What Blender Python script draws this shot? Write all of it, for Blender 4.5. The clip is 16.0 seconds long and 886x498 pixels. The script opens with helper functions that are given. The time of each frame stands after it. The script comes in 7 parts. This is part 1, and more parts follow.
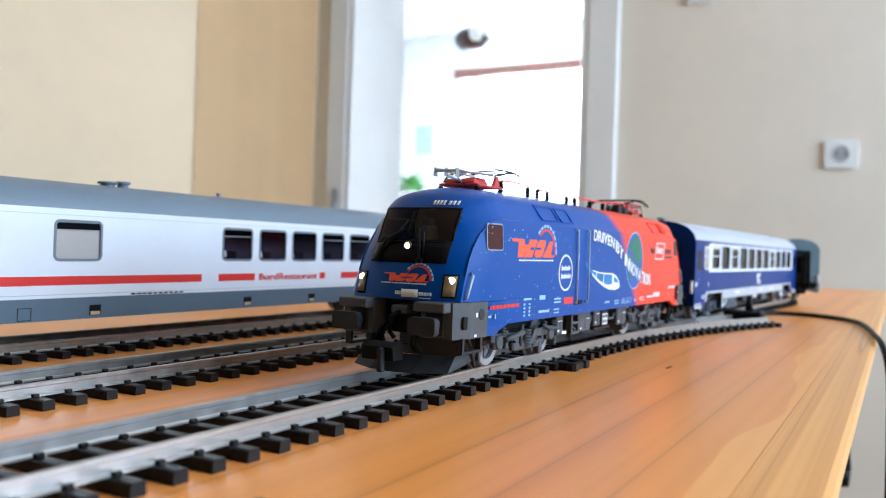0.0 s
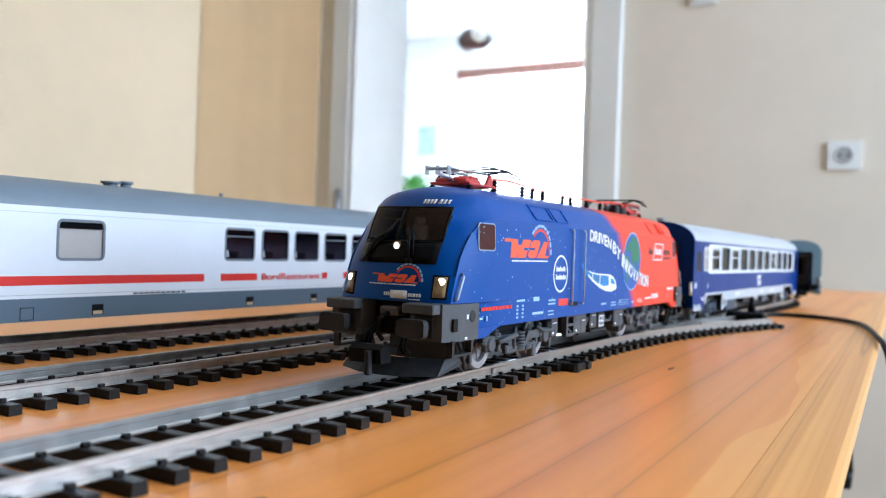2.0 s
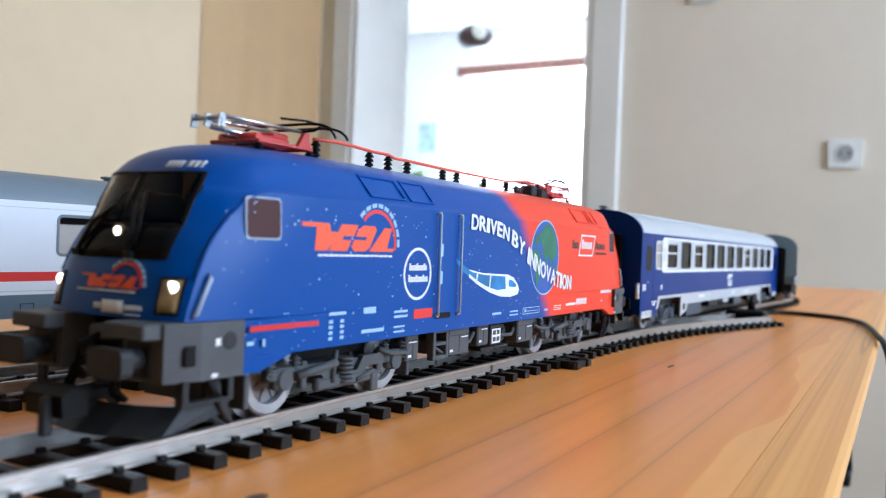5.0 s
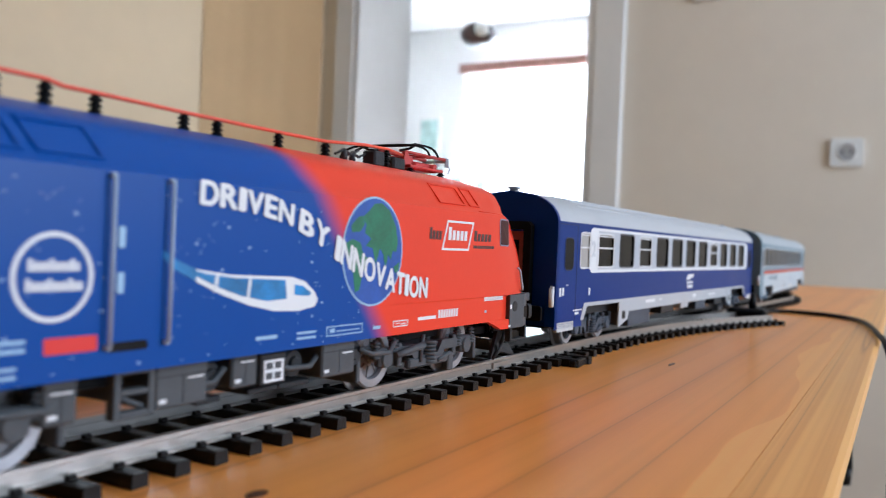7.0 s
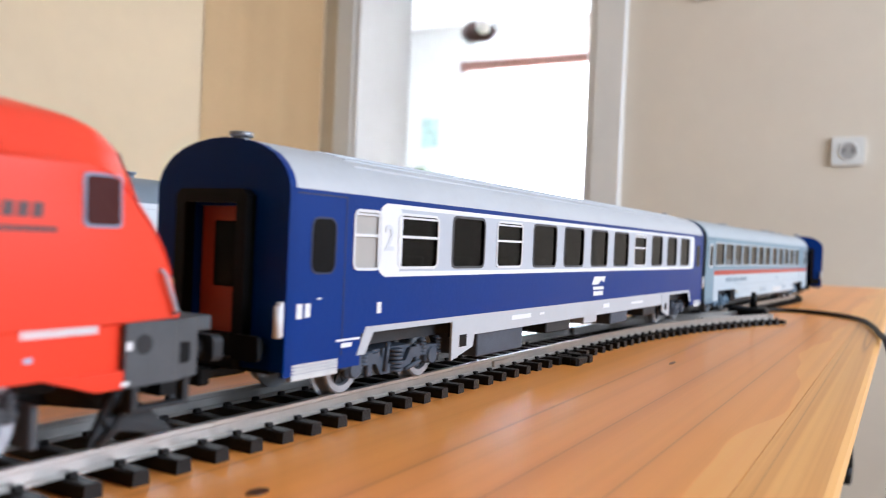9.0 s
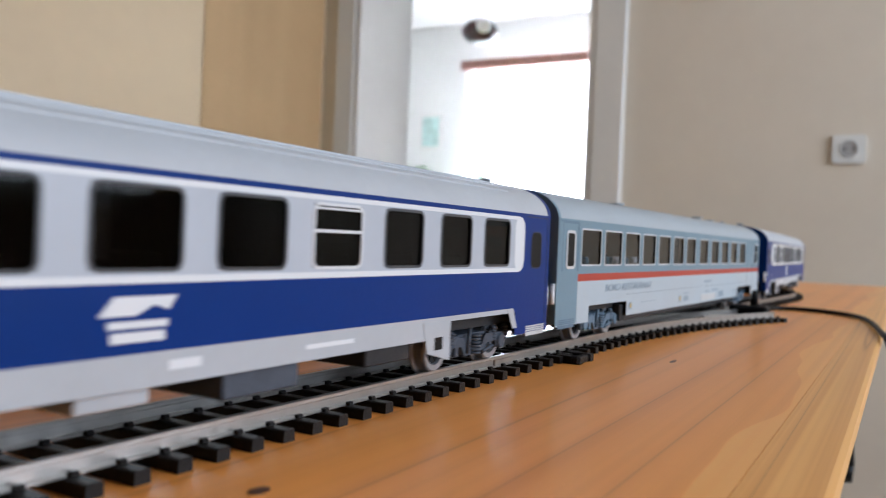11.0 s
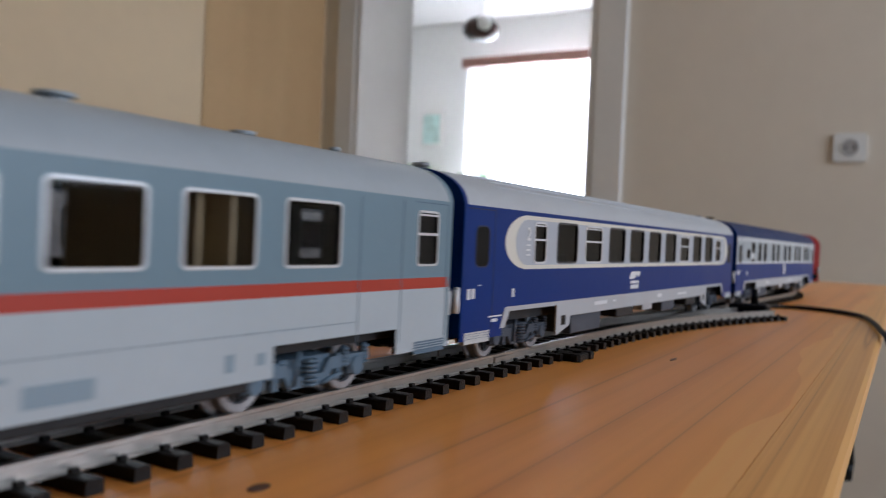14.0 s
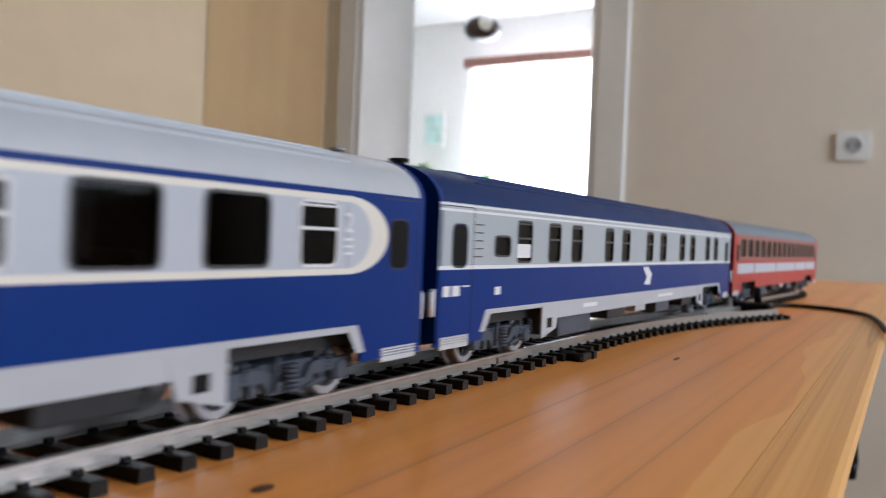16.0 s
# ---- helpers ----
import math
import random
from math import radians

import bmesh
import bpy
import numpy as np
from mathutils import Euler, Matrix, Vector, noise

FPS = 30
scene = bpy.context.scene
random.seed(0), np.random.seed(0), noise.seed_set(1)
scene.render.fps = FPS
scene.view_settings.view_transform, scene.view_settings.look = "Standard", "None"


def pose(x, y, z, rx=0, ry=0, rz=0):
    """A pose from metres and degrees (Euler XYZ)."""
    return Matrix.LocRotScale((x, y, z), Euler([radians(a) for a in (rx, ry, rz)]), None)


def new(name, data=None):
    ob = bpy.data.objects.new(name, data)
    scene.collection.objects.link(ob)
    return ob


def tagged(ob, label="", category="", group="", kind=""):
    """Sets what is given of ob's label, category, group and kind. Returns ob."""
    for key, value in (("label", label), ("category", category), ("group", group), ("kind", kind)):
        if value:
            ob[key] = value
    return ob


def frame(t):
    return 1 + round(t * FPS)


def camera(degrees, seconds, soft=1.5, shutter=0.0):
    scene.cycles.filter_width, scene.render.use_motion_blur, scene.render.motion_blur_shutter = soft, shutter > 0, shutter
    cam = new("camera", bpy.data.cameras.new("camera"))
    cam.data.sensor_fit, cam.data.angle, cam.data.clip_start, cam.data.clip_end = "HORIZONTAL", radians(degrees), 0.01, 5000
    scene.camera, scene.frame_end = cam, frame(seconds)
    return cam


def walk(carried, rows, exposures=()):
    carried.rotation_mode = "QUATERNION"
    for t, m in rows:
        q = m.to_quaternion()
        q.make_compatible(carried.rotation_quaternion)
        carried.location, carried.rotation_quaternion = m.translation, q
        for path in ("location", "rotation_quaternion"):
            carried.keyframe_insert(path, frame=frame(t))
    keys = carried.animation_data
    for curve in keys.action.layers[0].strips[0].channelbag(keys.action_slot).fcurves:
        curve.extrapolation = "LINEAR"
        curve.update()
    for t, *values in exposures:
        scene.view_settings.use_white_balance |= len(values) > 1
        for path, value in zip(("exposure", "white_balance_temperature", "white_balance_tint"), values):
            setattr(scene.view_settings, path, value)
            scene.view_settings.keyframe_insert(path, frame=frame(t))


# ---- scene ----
# The track runs along x, the table top lies at z = TOP, left of the track is +y. 1 = a millimetre in MM.
MM = 0.001
TOP = 0.75
LENS = 56.77
EYE = (0.0, -0.10605, TOP + 0.03587)

# ---- the camera: a phone propped on the table, that only sags a little ----
cam = camera(LENS, 16.0, soft=1.0, shutter=0.35)
cam.data.dof.use_dof = True
cam.data.dof.focus_distance = 0.2
cam.data.dof.aperture_fstop = 23.0
AIM = [  # seconds, yaw, pitch, roll
    (0, -60.941, -0.015, -1.851),
    (0.5, -60.923, 0.034, -1.986),
    (1, -60.886, 0.047, -2.081),
    (1.5, -60.835, 0.033, -2.050),
    (2, -60.780, 0.012, -2.008),
    (2.5, -60.774, -0.014, -2.076),
    (3, -60.770, 0.014, -1.991),
    (5.5, -60.765, -0.249, -2.222),
    (6, -60.735, -0.286, -2.221),
    (6.5, -60.700, -0.328, -2.236),
    (7, -60.689, -0.387, -2.387),
    (7.5, -60.682, -0.393, -2.458),
    (8, -60.651, -0.447, -2.557),
    (8.5, -60.623, -0.486, -2.541),
    (9, -60.622, -0.513, -2.475),
    (9.5, -60.592, -0.522, -2.375),
    (10, -60.584, -0.567, -2.357),
    (12.5, -60.541, -0.625, -2.470),
    (13, -60.554, -0.651, -2.549),
    (13.5, -60.546, -0.698, -2.591),
    (14, -60.536, -0.773, -2.524),
    (14.5, -60.513, -0.758, -2.406),
    (15, -60.486, -0.752, -2.388),
    (15.5, -60.395, -0.781, -2.378),
    (16, -60.357, -0.770, -2.269),
]
walk(cam, [(t, pose(*EYE, 90 + p, r, y)) for t, y, p, r in AIM],
     [(0, 0.38, 5350, 10), (2, 0.4, 5350, 10), (3, 0.48, 5350, 10), (5.5, 0.12, 5350, 11), (7, -0.18, 5700, 14), (8, -0.5, 5800, 19), (8.5, -0.2, 5900, 18), (9, 0.22, 5900, 16), (9.5, 0, 5900, 15), (10, -0.2, 5900, 15), (12.5, -0.5, 6000, 16), (13, -0.92, 6000, 17), (13.5, -0.97, 6000, 17), (14, -0.95, 6000, 17), (14.5, -0.55, 6000, 17), (15, -0.42, 6000, 16), (16, -0.45, 6000, 16)])

# ---- light ----
world = bpy.data.worlds.new("world")
scene.world = world
world.use_nodes = True
_nt = world.node_tree
_sky = _nt.nodes.new("ShaderNodeTexSky")
_sky.sky_type = "NISHITA"
_sky.sun_disc = False
_sky.sun_elevation, _sky.sun_rotation = radians(40), radians(200)
_nt.links.new(_sky.outputs[0], _nt.nodes["Background"].inputs[0])
_nt.nodes["Background"].inputs[1].default_value = 0.12


def window_light(name, m, w, h, power, colour=(1, 0.98, 0.95)):
    """Daylight in a window's opening; it shines along -z of m."""
    li = bpy.data.lights.new(name, "AREA")
    li.shape, li.size, li.size_y, li.energy, li.color = "RECTANGLE", w, h, power, colour
    ob = new(name, li)
    ob.matrix_world = m
    return ob


window_light("daylight_room", pose(1.05, -2.16, 1.55, 90, 0, 0), 1.7, 1.3, 61, (0.86, 0.95, 1.0))
window_light("daylight_next_room", pose(6.44, 2.05, 1.6, 90, 0, 90), 2.0, 1.35, 345, (0.9, 0.96, 1.0))
scene.view_settings.exposure = 0.0


# ---- materials ----
def mat(name, colour, rough=0.5, metal=0.0, vary=0.0, scale=60.0, bump=0.0, bump_scale=None, coat=0.0, spec=None):
    """A principled material whose colour varies at two scales, with a fine relief."""
    m = bpy.data.materials.new(name)
    m.use_nodes = True
    nt = m.node_tree
    b = nt.nodes["Principled BSDF"]
    b.inputs["Roughness"].default_value = rough
    b.inputs["Metallic"].default_value = metal
    b.inputs["Coat Weight"].default_value = coat
    if spec is not None:
        b.inputs["Specular IOR Level"].default_value = spec
    c = (*colour, 1)
    b.inputs["Base Color"].default_value = c
    tc = nt.nodes.new("ShaderNodeTexCoord")
    if vary:
        n1, n2 = nt.nodes.new("ShaderNodeTexNoise"), nt.nodes.new("ShaderNodeTexNoise")
        n1.inputs["Scale"].default_value, n2.inputs["Scale"].default_value = scale, scale * 9
        n1.inputs["Detail"].default_value = 5
        add = nt.nodes.new("ShaderNodeMath")
        add.operation = "MULTIPLY_ADD"
        add.inputs[1].default_value = 0.35
        ramp = nt.nodes.new("ShaderNodeValToRGB")
        lo, hi = ramp.color_ramp.elements
        lo.position, hi.position = 0.42, 0.95
        lo.color = (*[v * (1 - vary) for v in colour], 1)
        hi.color = (*[min(1, v * (1 + vary)) for v in colour], 1)
        for n in (n1, n2):
            nt.links.new(tc.outputs["Object"], n.inputs["Vector"])
        nt.links.new(n2.outputs["Fac"], add.inputs[0])
        nt.links.new(n1.outputs["Fac"], add.inputs[2])
        nt.links.new(add.outputs[0], ramp.inputs[0])
        nt.links.new(ramp.outputs[0], b.inputs["Base Color"])
        rr = nt.nodes.new("ShaderNodeMapRange")
        rr.inputs["To Min"].default_value, rr.inputs["To Max"].default_value = max(0.02, rough - 0.08), min(1, rough + 0.08)
        nt.links.new(n1.outputs["Fac"], rr.inputs["Value"])
        nt.links.new(rr.outputs[0], b.inputs["Roughness"])
    if bump:
        nb, bn = nt.nodes.new("ShaderNodeTexNoise"), nt.nodes.new("ShaderNodeBump")
        nb.inputs["Scale"].default_value = bump_scale or scale * 6
        nb.inputs["Detail"].default_value = 6
        bn.inputs["Strength"].default_value, bn.inputs["Distance"].default_value = bump, 0.001
        nt.links.new(tc.outputs["Object"], nb.inputs["Vector"])
        nt.links.new(nb.outputs["Fac"], bn.inputs["Height"])
        nt.links.new(bn.outputs["Normal"], b.inputs["Normal"])
    return m


def glow(name, colour, strength):
    m = mat(name, colour, 0.4)
    b = m.node_tree.nodes["Principled BSDF"]
    b.inputs["Emission Color"].default_value = (*colour, 1)
    b.inputs["Emission Strength"].default_value = strength
    return m


def glass(name, colour, rough=0.05):
    m = mat(name, colour, rough)
    b = m.node_tree.nodes["Principled BSDF"]
    b.inputs["Transmission Weight"].default_value = 1.0
    b.inputs["IOR"].default_value = 1.16
    return m


def pine(name, light, dark, along_x=True, scale=1.0, lines=0.5, fine=170, deep=(0.93, 0.89, 0.85), stretch=0.35, sap=None):
    """Varnished pine: grain lines along the board, broad colour drift, fine streaks."""
    m = bpy.data.materials.new(name)
    m.use_nodes = True
    nt = m.node_tree
    b = nt.nodes["Principled BSDF"]
    tc, mp = nt.nodes.new("ShaderNodeTexCoord"), nt.nodes.new("ShaderNodeMapping")
    mp.inputs["Scale"].default_value = (stretch, 9, 9) if along_x else (9, stretch, 9)
    nt.links.new(tc.outputs["Object"], mp.inputs["Vector"])
    warp = nt.nodes.new("ShaderNodeTexNoise")
    warp.inputs["Scale"].default_value, warp.inputs["Detail"].default_value = 1.6 * scale, 0.6
    nt.links.new(mp.outputs[0], warp.inputs["Vector"])
    rings = nt.nodes.new("ShaderNodeMath")
    rings.operation = "MULTIPLY"
    rings.inputs[1].default_value = 7.0
    nt.links.new(warp.outputs["Fac"], rings.inputs[0])
    frac = nt.nodes.new("ShaderNodeMath")
    frac.operation = "FRACT"
    nt.links.new(rings.outputs[0], frac.inputs[0])
    ramp = nt.nodes.new("ShaderNodeValToRGB")
    e = ramp.color_ramp.elements
    e[0].position, e[0].color = 0.0, (*light, 1)
    e[1].position, e[1].color = 1.0, (*light, 1)
    for place, share in ((0.36, 0.06 * lines), (0.48, 0.3 * lines), (0.50, lines), (0.525, 0.25 * lines), (0.66, 0.04 * lines)):
        k = e.new(place)
        k.color = (*[(1 - share) * l + share * d for l, d in zip(light, dark)], 1)
    nt.links.new(frac.outputs[0], ramp.inputs[0])
    # fine streaks along the board
    ms, sn = nt.nodes.new("ShaderNodeMapping"), nt.nodes.new("ShaderNodeTexNoise")
    ms.inputs["Scale"].default_value = (0.9, fine, fine) if along_x else (fine, 0.9, fine)
    nt.links.new(tc.outputs["Object"], ms.inputs["Vector"])
    sn.inputs["Scale"].default_value, sn.inputs["Detail"].default_value = 1.5, 3
    nt.links.new(ms.outputs[0], sn.inputs["Vector"])
    st = nt.nodes.new("ShaderNodeValToRGB")
    st.color_ramp.elements[0].position, st.color_ramp.elements[0].color = 0.34, (*deep, 1)
    st.color_ramp.elements[1].position, st.color_ramp.elements[1].color = 0.6, (1.03, 1.03, 1.02, 1)
    nt.links.new(sn.outputs["Fac"], st.inputs[0])
    streak = nt.nodes.new("ShaderNodeMix")
    streak.data_type, streak.blend_type = "RGBA", "MULTIPLY"
    streak.inputs[0].default_value = 1.0
    nt.links.new(ramp.outputs[0], streak.inputs[6])
    nt.links.new(st.outputs[0], streak.inputs[7])
    broad = nt.nodes.new("ShaderNodeTexNoise")
    broad.inputs["Scale"].default_value, broad.inputs["Detail"].default_value = 4.0, 1
    nt.links.new(tc.outputs["Object"], broad.inputs["Vector"])
    br = nt.nodes.new("ShaderNodeValToRGB")
    br.color_ramp.elements[0].position, br.color_ramp.elements[0].color = 0.3, (0.95, 0.92, 0.88, 1)
    br.color_ramp.elements[1].position, br.color_ramp.elements[1].color = 0.7, (1.08, 1.05, 1.0, 1)
    nt.links.new(broad.outputs["Fac"], br.inputs[0])
    mul = nt.nodes.new("ShaderNodeMix")
    mul.data_type, mul.blend_type = "RGBA", "MULTIPLY"
    mul.inputs[0].default_value = 1.0
    nt.links.new(streak.outputs[2], mul.inputs[6])
    nt.links.new(br.outputs[0], mul.inputs[7])
    last = mul
    if sap:                 # pale sapwood towards the table's edge, with a wavy border
        edge_y, pale = sap
        wave, sep, add, band, mixs = (nt.nodes.new("ShaderNode" + k) for k in ("TexNoise", "SeparateXYZ", "Math", "MapRange", "Mix"))
        mw = nt.nodes.new("ShaderNodeMapping")
        mw.inputs["Scale"].default_value = (7, 1.5, 0)
        nt.links.new(tc.outputs["Object"], mw.inputs["Vector"])
        nt.links.new(mw.outputs[0], wave.inputs["Vector"])
        wave.inputs["Scale"].default_value, wave.inputs["Detail"].default_value = 1.0, 2
        nt.links.new(tc.outputs["Object"], sep.inputs[0])
        add.operation = "MULTIPLY_ADD"
        add.inputs[1].default_value = 0.028
        nt.links.new(wave.outputs["Fac"], add.inputs[0])
        nt.links.new(sep.outputs["Y"], add.inputs[2])
        band.inputs["From Min"].default_value, band.inputs["From Max"].default_value = edge_y + 0.0142, edge_y + 0.0137
        nt.links.new(add.outputs[0], band.inputs["Value"])
        mixs.data_type, mixs.blend_type = "RGBA", "MULTIPLY"
        nt.links.new(band.outputs[0], mixs.inputs[0])
        nt.links.new(mul.outputs[2], mixs.inputs[6])
        mixs.inputs[7].default_value = (*pale, 1)
        last = mixs
    nt.links.new(last.outputs[2], b.inputs["Base Color"])
    rn, rr = nt.nodes.new("ShaderNodeTexNoise"), nt.nodes.new("ShaderNodeMapRange")
    rn.inputs["Scale"].default_value = 40
    nt.links.new(tc.outputs["Object"], rn.inputs["Vector"])
    rr.inputs["To Min"].default_value, rr.inputs["To Max"].default_value = 0.27, 0.31
    nt.links.new(rn.outputs["Fac"], rr.inputs["Value"])
    nt.links.new(rr.outputs[0], b.inputs["Roughness"])
    bp = nt.nodes.new("ShaderNodeBump")
    bp.inputs["Strength"].default_value, bp.inputs["Distance"].default_value = 0.02, 0.0002
    nt.links.new(sn.outputs["Fac"], bp.inputs["Height"])
    nt.links.new(bp.outputs["Normal"], b.inputs["Normal"])
    b.inputs["Specular IOR Level"].default_value = 0.36
    return m


M_PINE = pine("varnished_pine", (0.90, 0.365, 0.08), (0.38, 0.10, 0.02), True, 1.2, 0.5, 170, (0.93, 0.89, 0.85), 0.2, (-0.0775, (1.1, 1.3, 1.6)))
M_PINE_EDGE = pine("varnished_pine_edging", (0.95, 0.50, 0.14), (0.46, 0.15, 0.03), True, 6.0, 0.75, 300, (0.88, 0.76, 0.62), 0.05)
M_WALL = mat("cream_wall_paint", (0.82, 0.67, 0.46), 0.85, vary=0.05, scale=2.0, bump=0.15, bump_scale=260)
M_WALL_B = mat("beige_wall_paint", (0.74, 0.66, 0.55), 0.85, vary=0.05, scale=2.0, bump=0.15, bump_scale=260)
M_WALL_W = mat("white_wall_paint", (0.82, 0.82, 0.80), 0.85, vary=0.04, scale=2.0)
M_CEIL = mat("white_ceiling_paint", (0.82, 0.81, 0.79), 0.9, vary=0.03, scale=2.0)
M_FLOOR = mat("grey_brown_floor", (0.30, 0.24, 0.18), 0.5, vary=0.15, scale=6)
M_TRIM = mat("white_gloss_paint", (0.78, 0.77, 0.74), 0.35, vary=0.04, scale=5)
M_TIE = mat("dark_brown_plastic", (0.008, 0.0058, 0.005), 0.46, vary=0.3, scale=400, bump=0.25, bump_scale=2500, spec=0.24)
M_RAIL = mat("nickel_silver", (0.48, 0.465, 0.44), 0.34, metal=0.92, vary=0.08, scale=300, bump=0.02, bump_scale=2000)
M_RAIL_OLD = mat("tarnished_nickel_silver", (0.40, 0.385, 0.355), 0.33, metal=0.88, vary=0.2, scale=260, bump=0.02, bump_scale=3000)
M_BLACK = mat("black_plastic", (0.005, 0.005, 0.0055), 0.45, vary=0.3, scale=300, spec=0.14)
M_DRAPE = mat("tan_curtain_cloth", (0.64, 0.45, 0.25), 0.95, vary=0.04, scale=6, bump=0.1, bump_scale=900)


def sheer(name):
    """Thin white curtain cloth that daylight shines through."""
    m = bpy.data.materials.new(name)
    m.use_nodes = True
    nt = m.node_tree
    b = nt.nodes["Principled BSDF"]
    b.inputs["Base Color"].default_value, b.inputs["Roughness"].default_value = (0.9, 0.9, 0.9, 1), 0.9
    tl, mx = nt.nodes.new("ShaderNodeBsdfTranslucent"), nt.nodes.new("ShaderNodeMixShader")
    tl.inputs[0].default_value = (0.92, 0.93, 0.93, 1)
    mx.inputs[0].default_value = 0.65
    nt.links.new(b.outputs[0], mx.inputs[1])
    nt.links.new(tl.outputs[0], mx.inputs[2])
    nt.links.new(mx.outputs[0], nt.nodes["Material Output"].inputs[0])
    return m


M_SHEER = sheer("sheer_white_curtain")
M_ROD = mat("red_brown_wood", (0.27, 0.13, 0.10), 0.45, vary=0.2, scale=20)
M_LAMPB = mat("dark_brown_glass_shade", (0.05, 0.02, 0.018), 0.2, vary=0.3, scale=20)
M_LEAF = mat("green_leaf", (0.06, 0.22, 0.03), 0.5, vary=0.4, scale=40)
M_KNOT = mat("dark_pine_knot", (0.10, 0.03, 0.01), 0.35, vary=0.4, scale=300)
M_PICT = mat("pale_green_picture", (0.45, 0.62, 0.58), 0.6, vary=0.35, scale=14)
M_PLATE = mat("white_switch_plastic", (0.80, 0.80, 0.78), 0.35)


# ---- mesh helpers ----
def bm_box(bm, x0, y0, z0, x1, y1, z1, slot=0, bevel=0.0):
    """A box between two corners, its edges bevelled if asked."""
    vs = [bm.verts.new((x, y, z)) for x in (x0, x1) for y in (y0, y1) for z in (z0, z1)]
    fs = [bm.faces.new([vs[i] for i in q]) for q in ((0, 1, 3, 2), (4, 6, 7, 5), (0, 4, 5, 1), (2, 3, 7, 6), (0, 2, 6, 4), (1, 5, 7, 3))]
    for fc in fs:
        fc.material_index = slot
    if bevel:
        es = {e for fc in fs for e in fc.edges}
        out = bmesh.ops.bevel(bm, geom=list(es), offset=bevel, segments=1, affect="EDGES", profile=0.5)
        for fc in out["faces"]:
            fc.material_index = slot
    return vs


def bm_cyl(bm, a, b, r0, r1=None, n=12, slot=0, caps=True):
    """A cylinder or cone from a to b."""
    a, b = Vector(a), Vector(b)
    r1 = r0 if r1 is None else r1
    d = (b - a).normalized()
    u = d.orthogonal().normalized()
    w = d.cross(u)
    ring = [[bm.verts.new(p + r * (math.cos(2 * math.pi * i / n) * u + math.sin(2 * math.pi * i / n) * w)) for i in range(n)] for p, r in ((a, r0), (b, r1))]
    for i in range(n):
        fc = bm.faces.new((ring[0][i], ring[0][(i + 1) % n], ring[1][(i + 1) % n], ring[1][i]))
        fc.smooth, fc.material_index = True, slot
    if caps:
        for fc in (bm.faces.new(ring[0][::-1]), bm.faces.new(ring[1])):
            fc.material_index = slot


def bm_tube(bm, pts, r, n=8, slot=0):
    """A round wire along points."""
    pts = [Vector(p) for p in pts]
    rings = []
    for i, p in enumerate(pts):
        d = (pts[min(i + 1, len(pts) - 1)] - pts[max(i - 1, 0)]).normalized()
        u = d.cross(Vector((0.13, 0.21, 0.97))).normalized()
        w = d.cross(u)
        rings.append([bm.verts.new(p + r * (math.cos(2 * math.pi * k / n) * u + math.sin(2 * math.pi * k / n) * w)) for k in range(n)])
    for a, b in zip(rings, rings[1:]):
        for k in range(n):
            fc = bm.faces.new((a[k], a[(k + 1) % n], b[(k + 1) % n], b[k]))
            fc.smooth, fc.material_index = True, slot
    for fc in (bm.faces.new(rings[0][::-1]), bm.faces.new(rings[-1])):
        fc.material_index = slot


def bm_prism(bm, poly, x0, x1, axis="x", slot=0):
    """A polygon pushed from x0 to x1 along an axis. poly: pairs in the other two axes, in order."""
    def at(p, t):
        return {"x": (t, p[0], p[1]), "y": (p[0], t, p[1]), "z": (p[0], p[1], t)}[axis]
    a = [bm.verts.new(at(p, x0)) for p in poly]
    b = [bm.verts.new(at(p, x1)) for p in poly]
    fs = [bm.faces.new(a), bm.faces.new(b[::-1])]
    for i in range(len(poly)):
        j = (i + 1) % len(poly)
        fs.append(bm.faces.new((a[i], b[i], b[j], a[j])))
    for fc in fs:
        fc.material_index = slot


def rounded(x0, z0, x1, z1, r, n=4):
    """The outline of a rectangle with round corners."""
    r = min(r, (x1 - x0) / 2, (z1 - z0) / 2)
    out = []
    for cx, cz, a0 in ((x1 - r, z1 - r, 0), (x0 + r, z1 - r, 90), (x0 + r, z0 + r, 180), (x1 - r, z0 + r, 270)):
        for k in range(n + 1):
            a = radians(a0 + 90 * k / n)
            out.append((cx + r * math.cos(a), cz + r * math.sin(a)))
    return out


def mesh_of(bm, name, mats, smooth=False):
    bmesh.ops.recalc_face_normals(bm, faces=bm.faces[:])
    me = bpy.data.meshes.new(name)
    if smooth:
        for fc in bm.faces:
            fc.smooth = True
    bm.to_mesh(me)
    bm.free()
    for m in (mats if isinstance(mats, (list, tuple)) else [mats]):
        me.materials.append(m)
    return me


def part(name, bm, material, parent=None, label="", smooth=False, at=None):
    """One mesh object, under a thing or a part."""
    ob = new(name, bm if isinstance(bm, bpy.types.Mesh) else mesh_of(bm, name, material, smooth))
    if parent is not None:
        ob.parent = parent
    if at is not None:
        ob.matrix_basis = at
    return tagged(ob, label)


def box_part(name, x0, y0, z0, x1, y1, z1, material, parent=None, bevel=0.0, label=""):
    bm = bmesh.new()
    bm_box(bm, x0, y0, z0, x1, y1, z1, 0, bevel)
    return part(name, bm, material, parent, label)


def structure(name, x0, y0, z0, x1, y1, z1, material, label, category, bevel=0.0):
    return tagged(box_part(name, x0, y0, z0, x1, y1, z1, material, None, bevel), label, category, kind="structure")

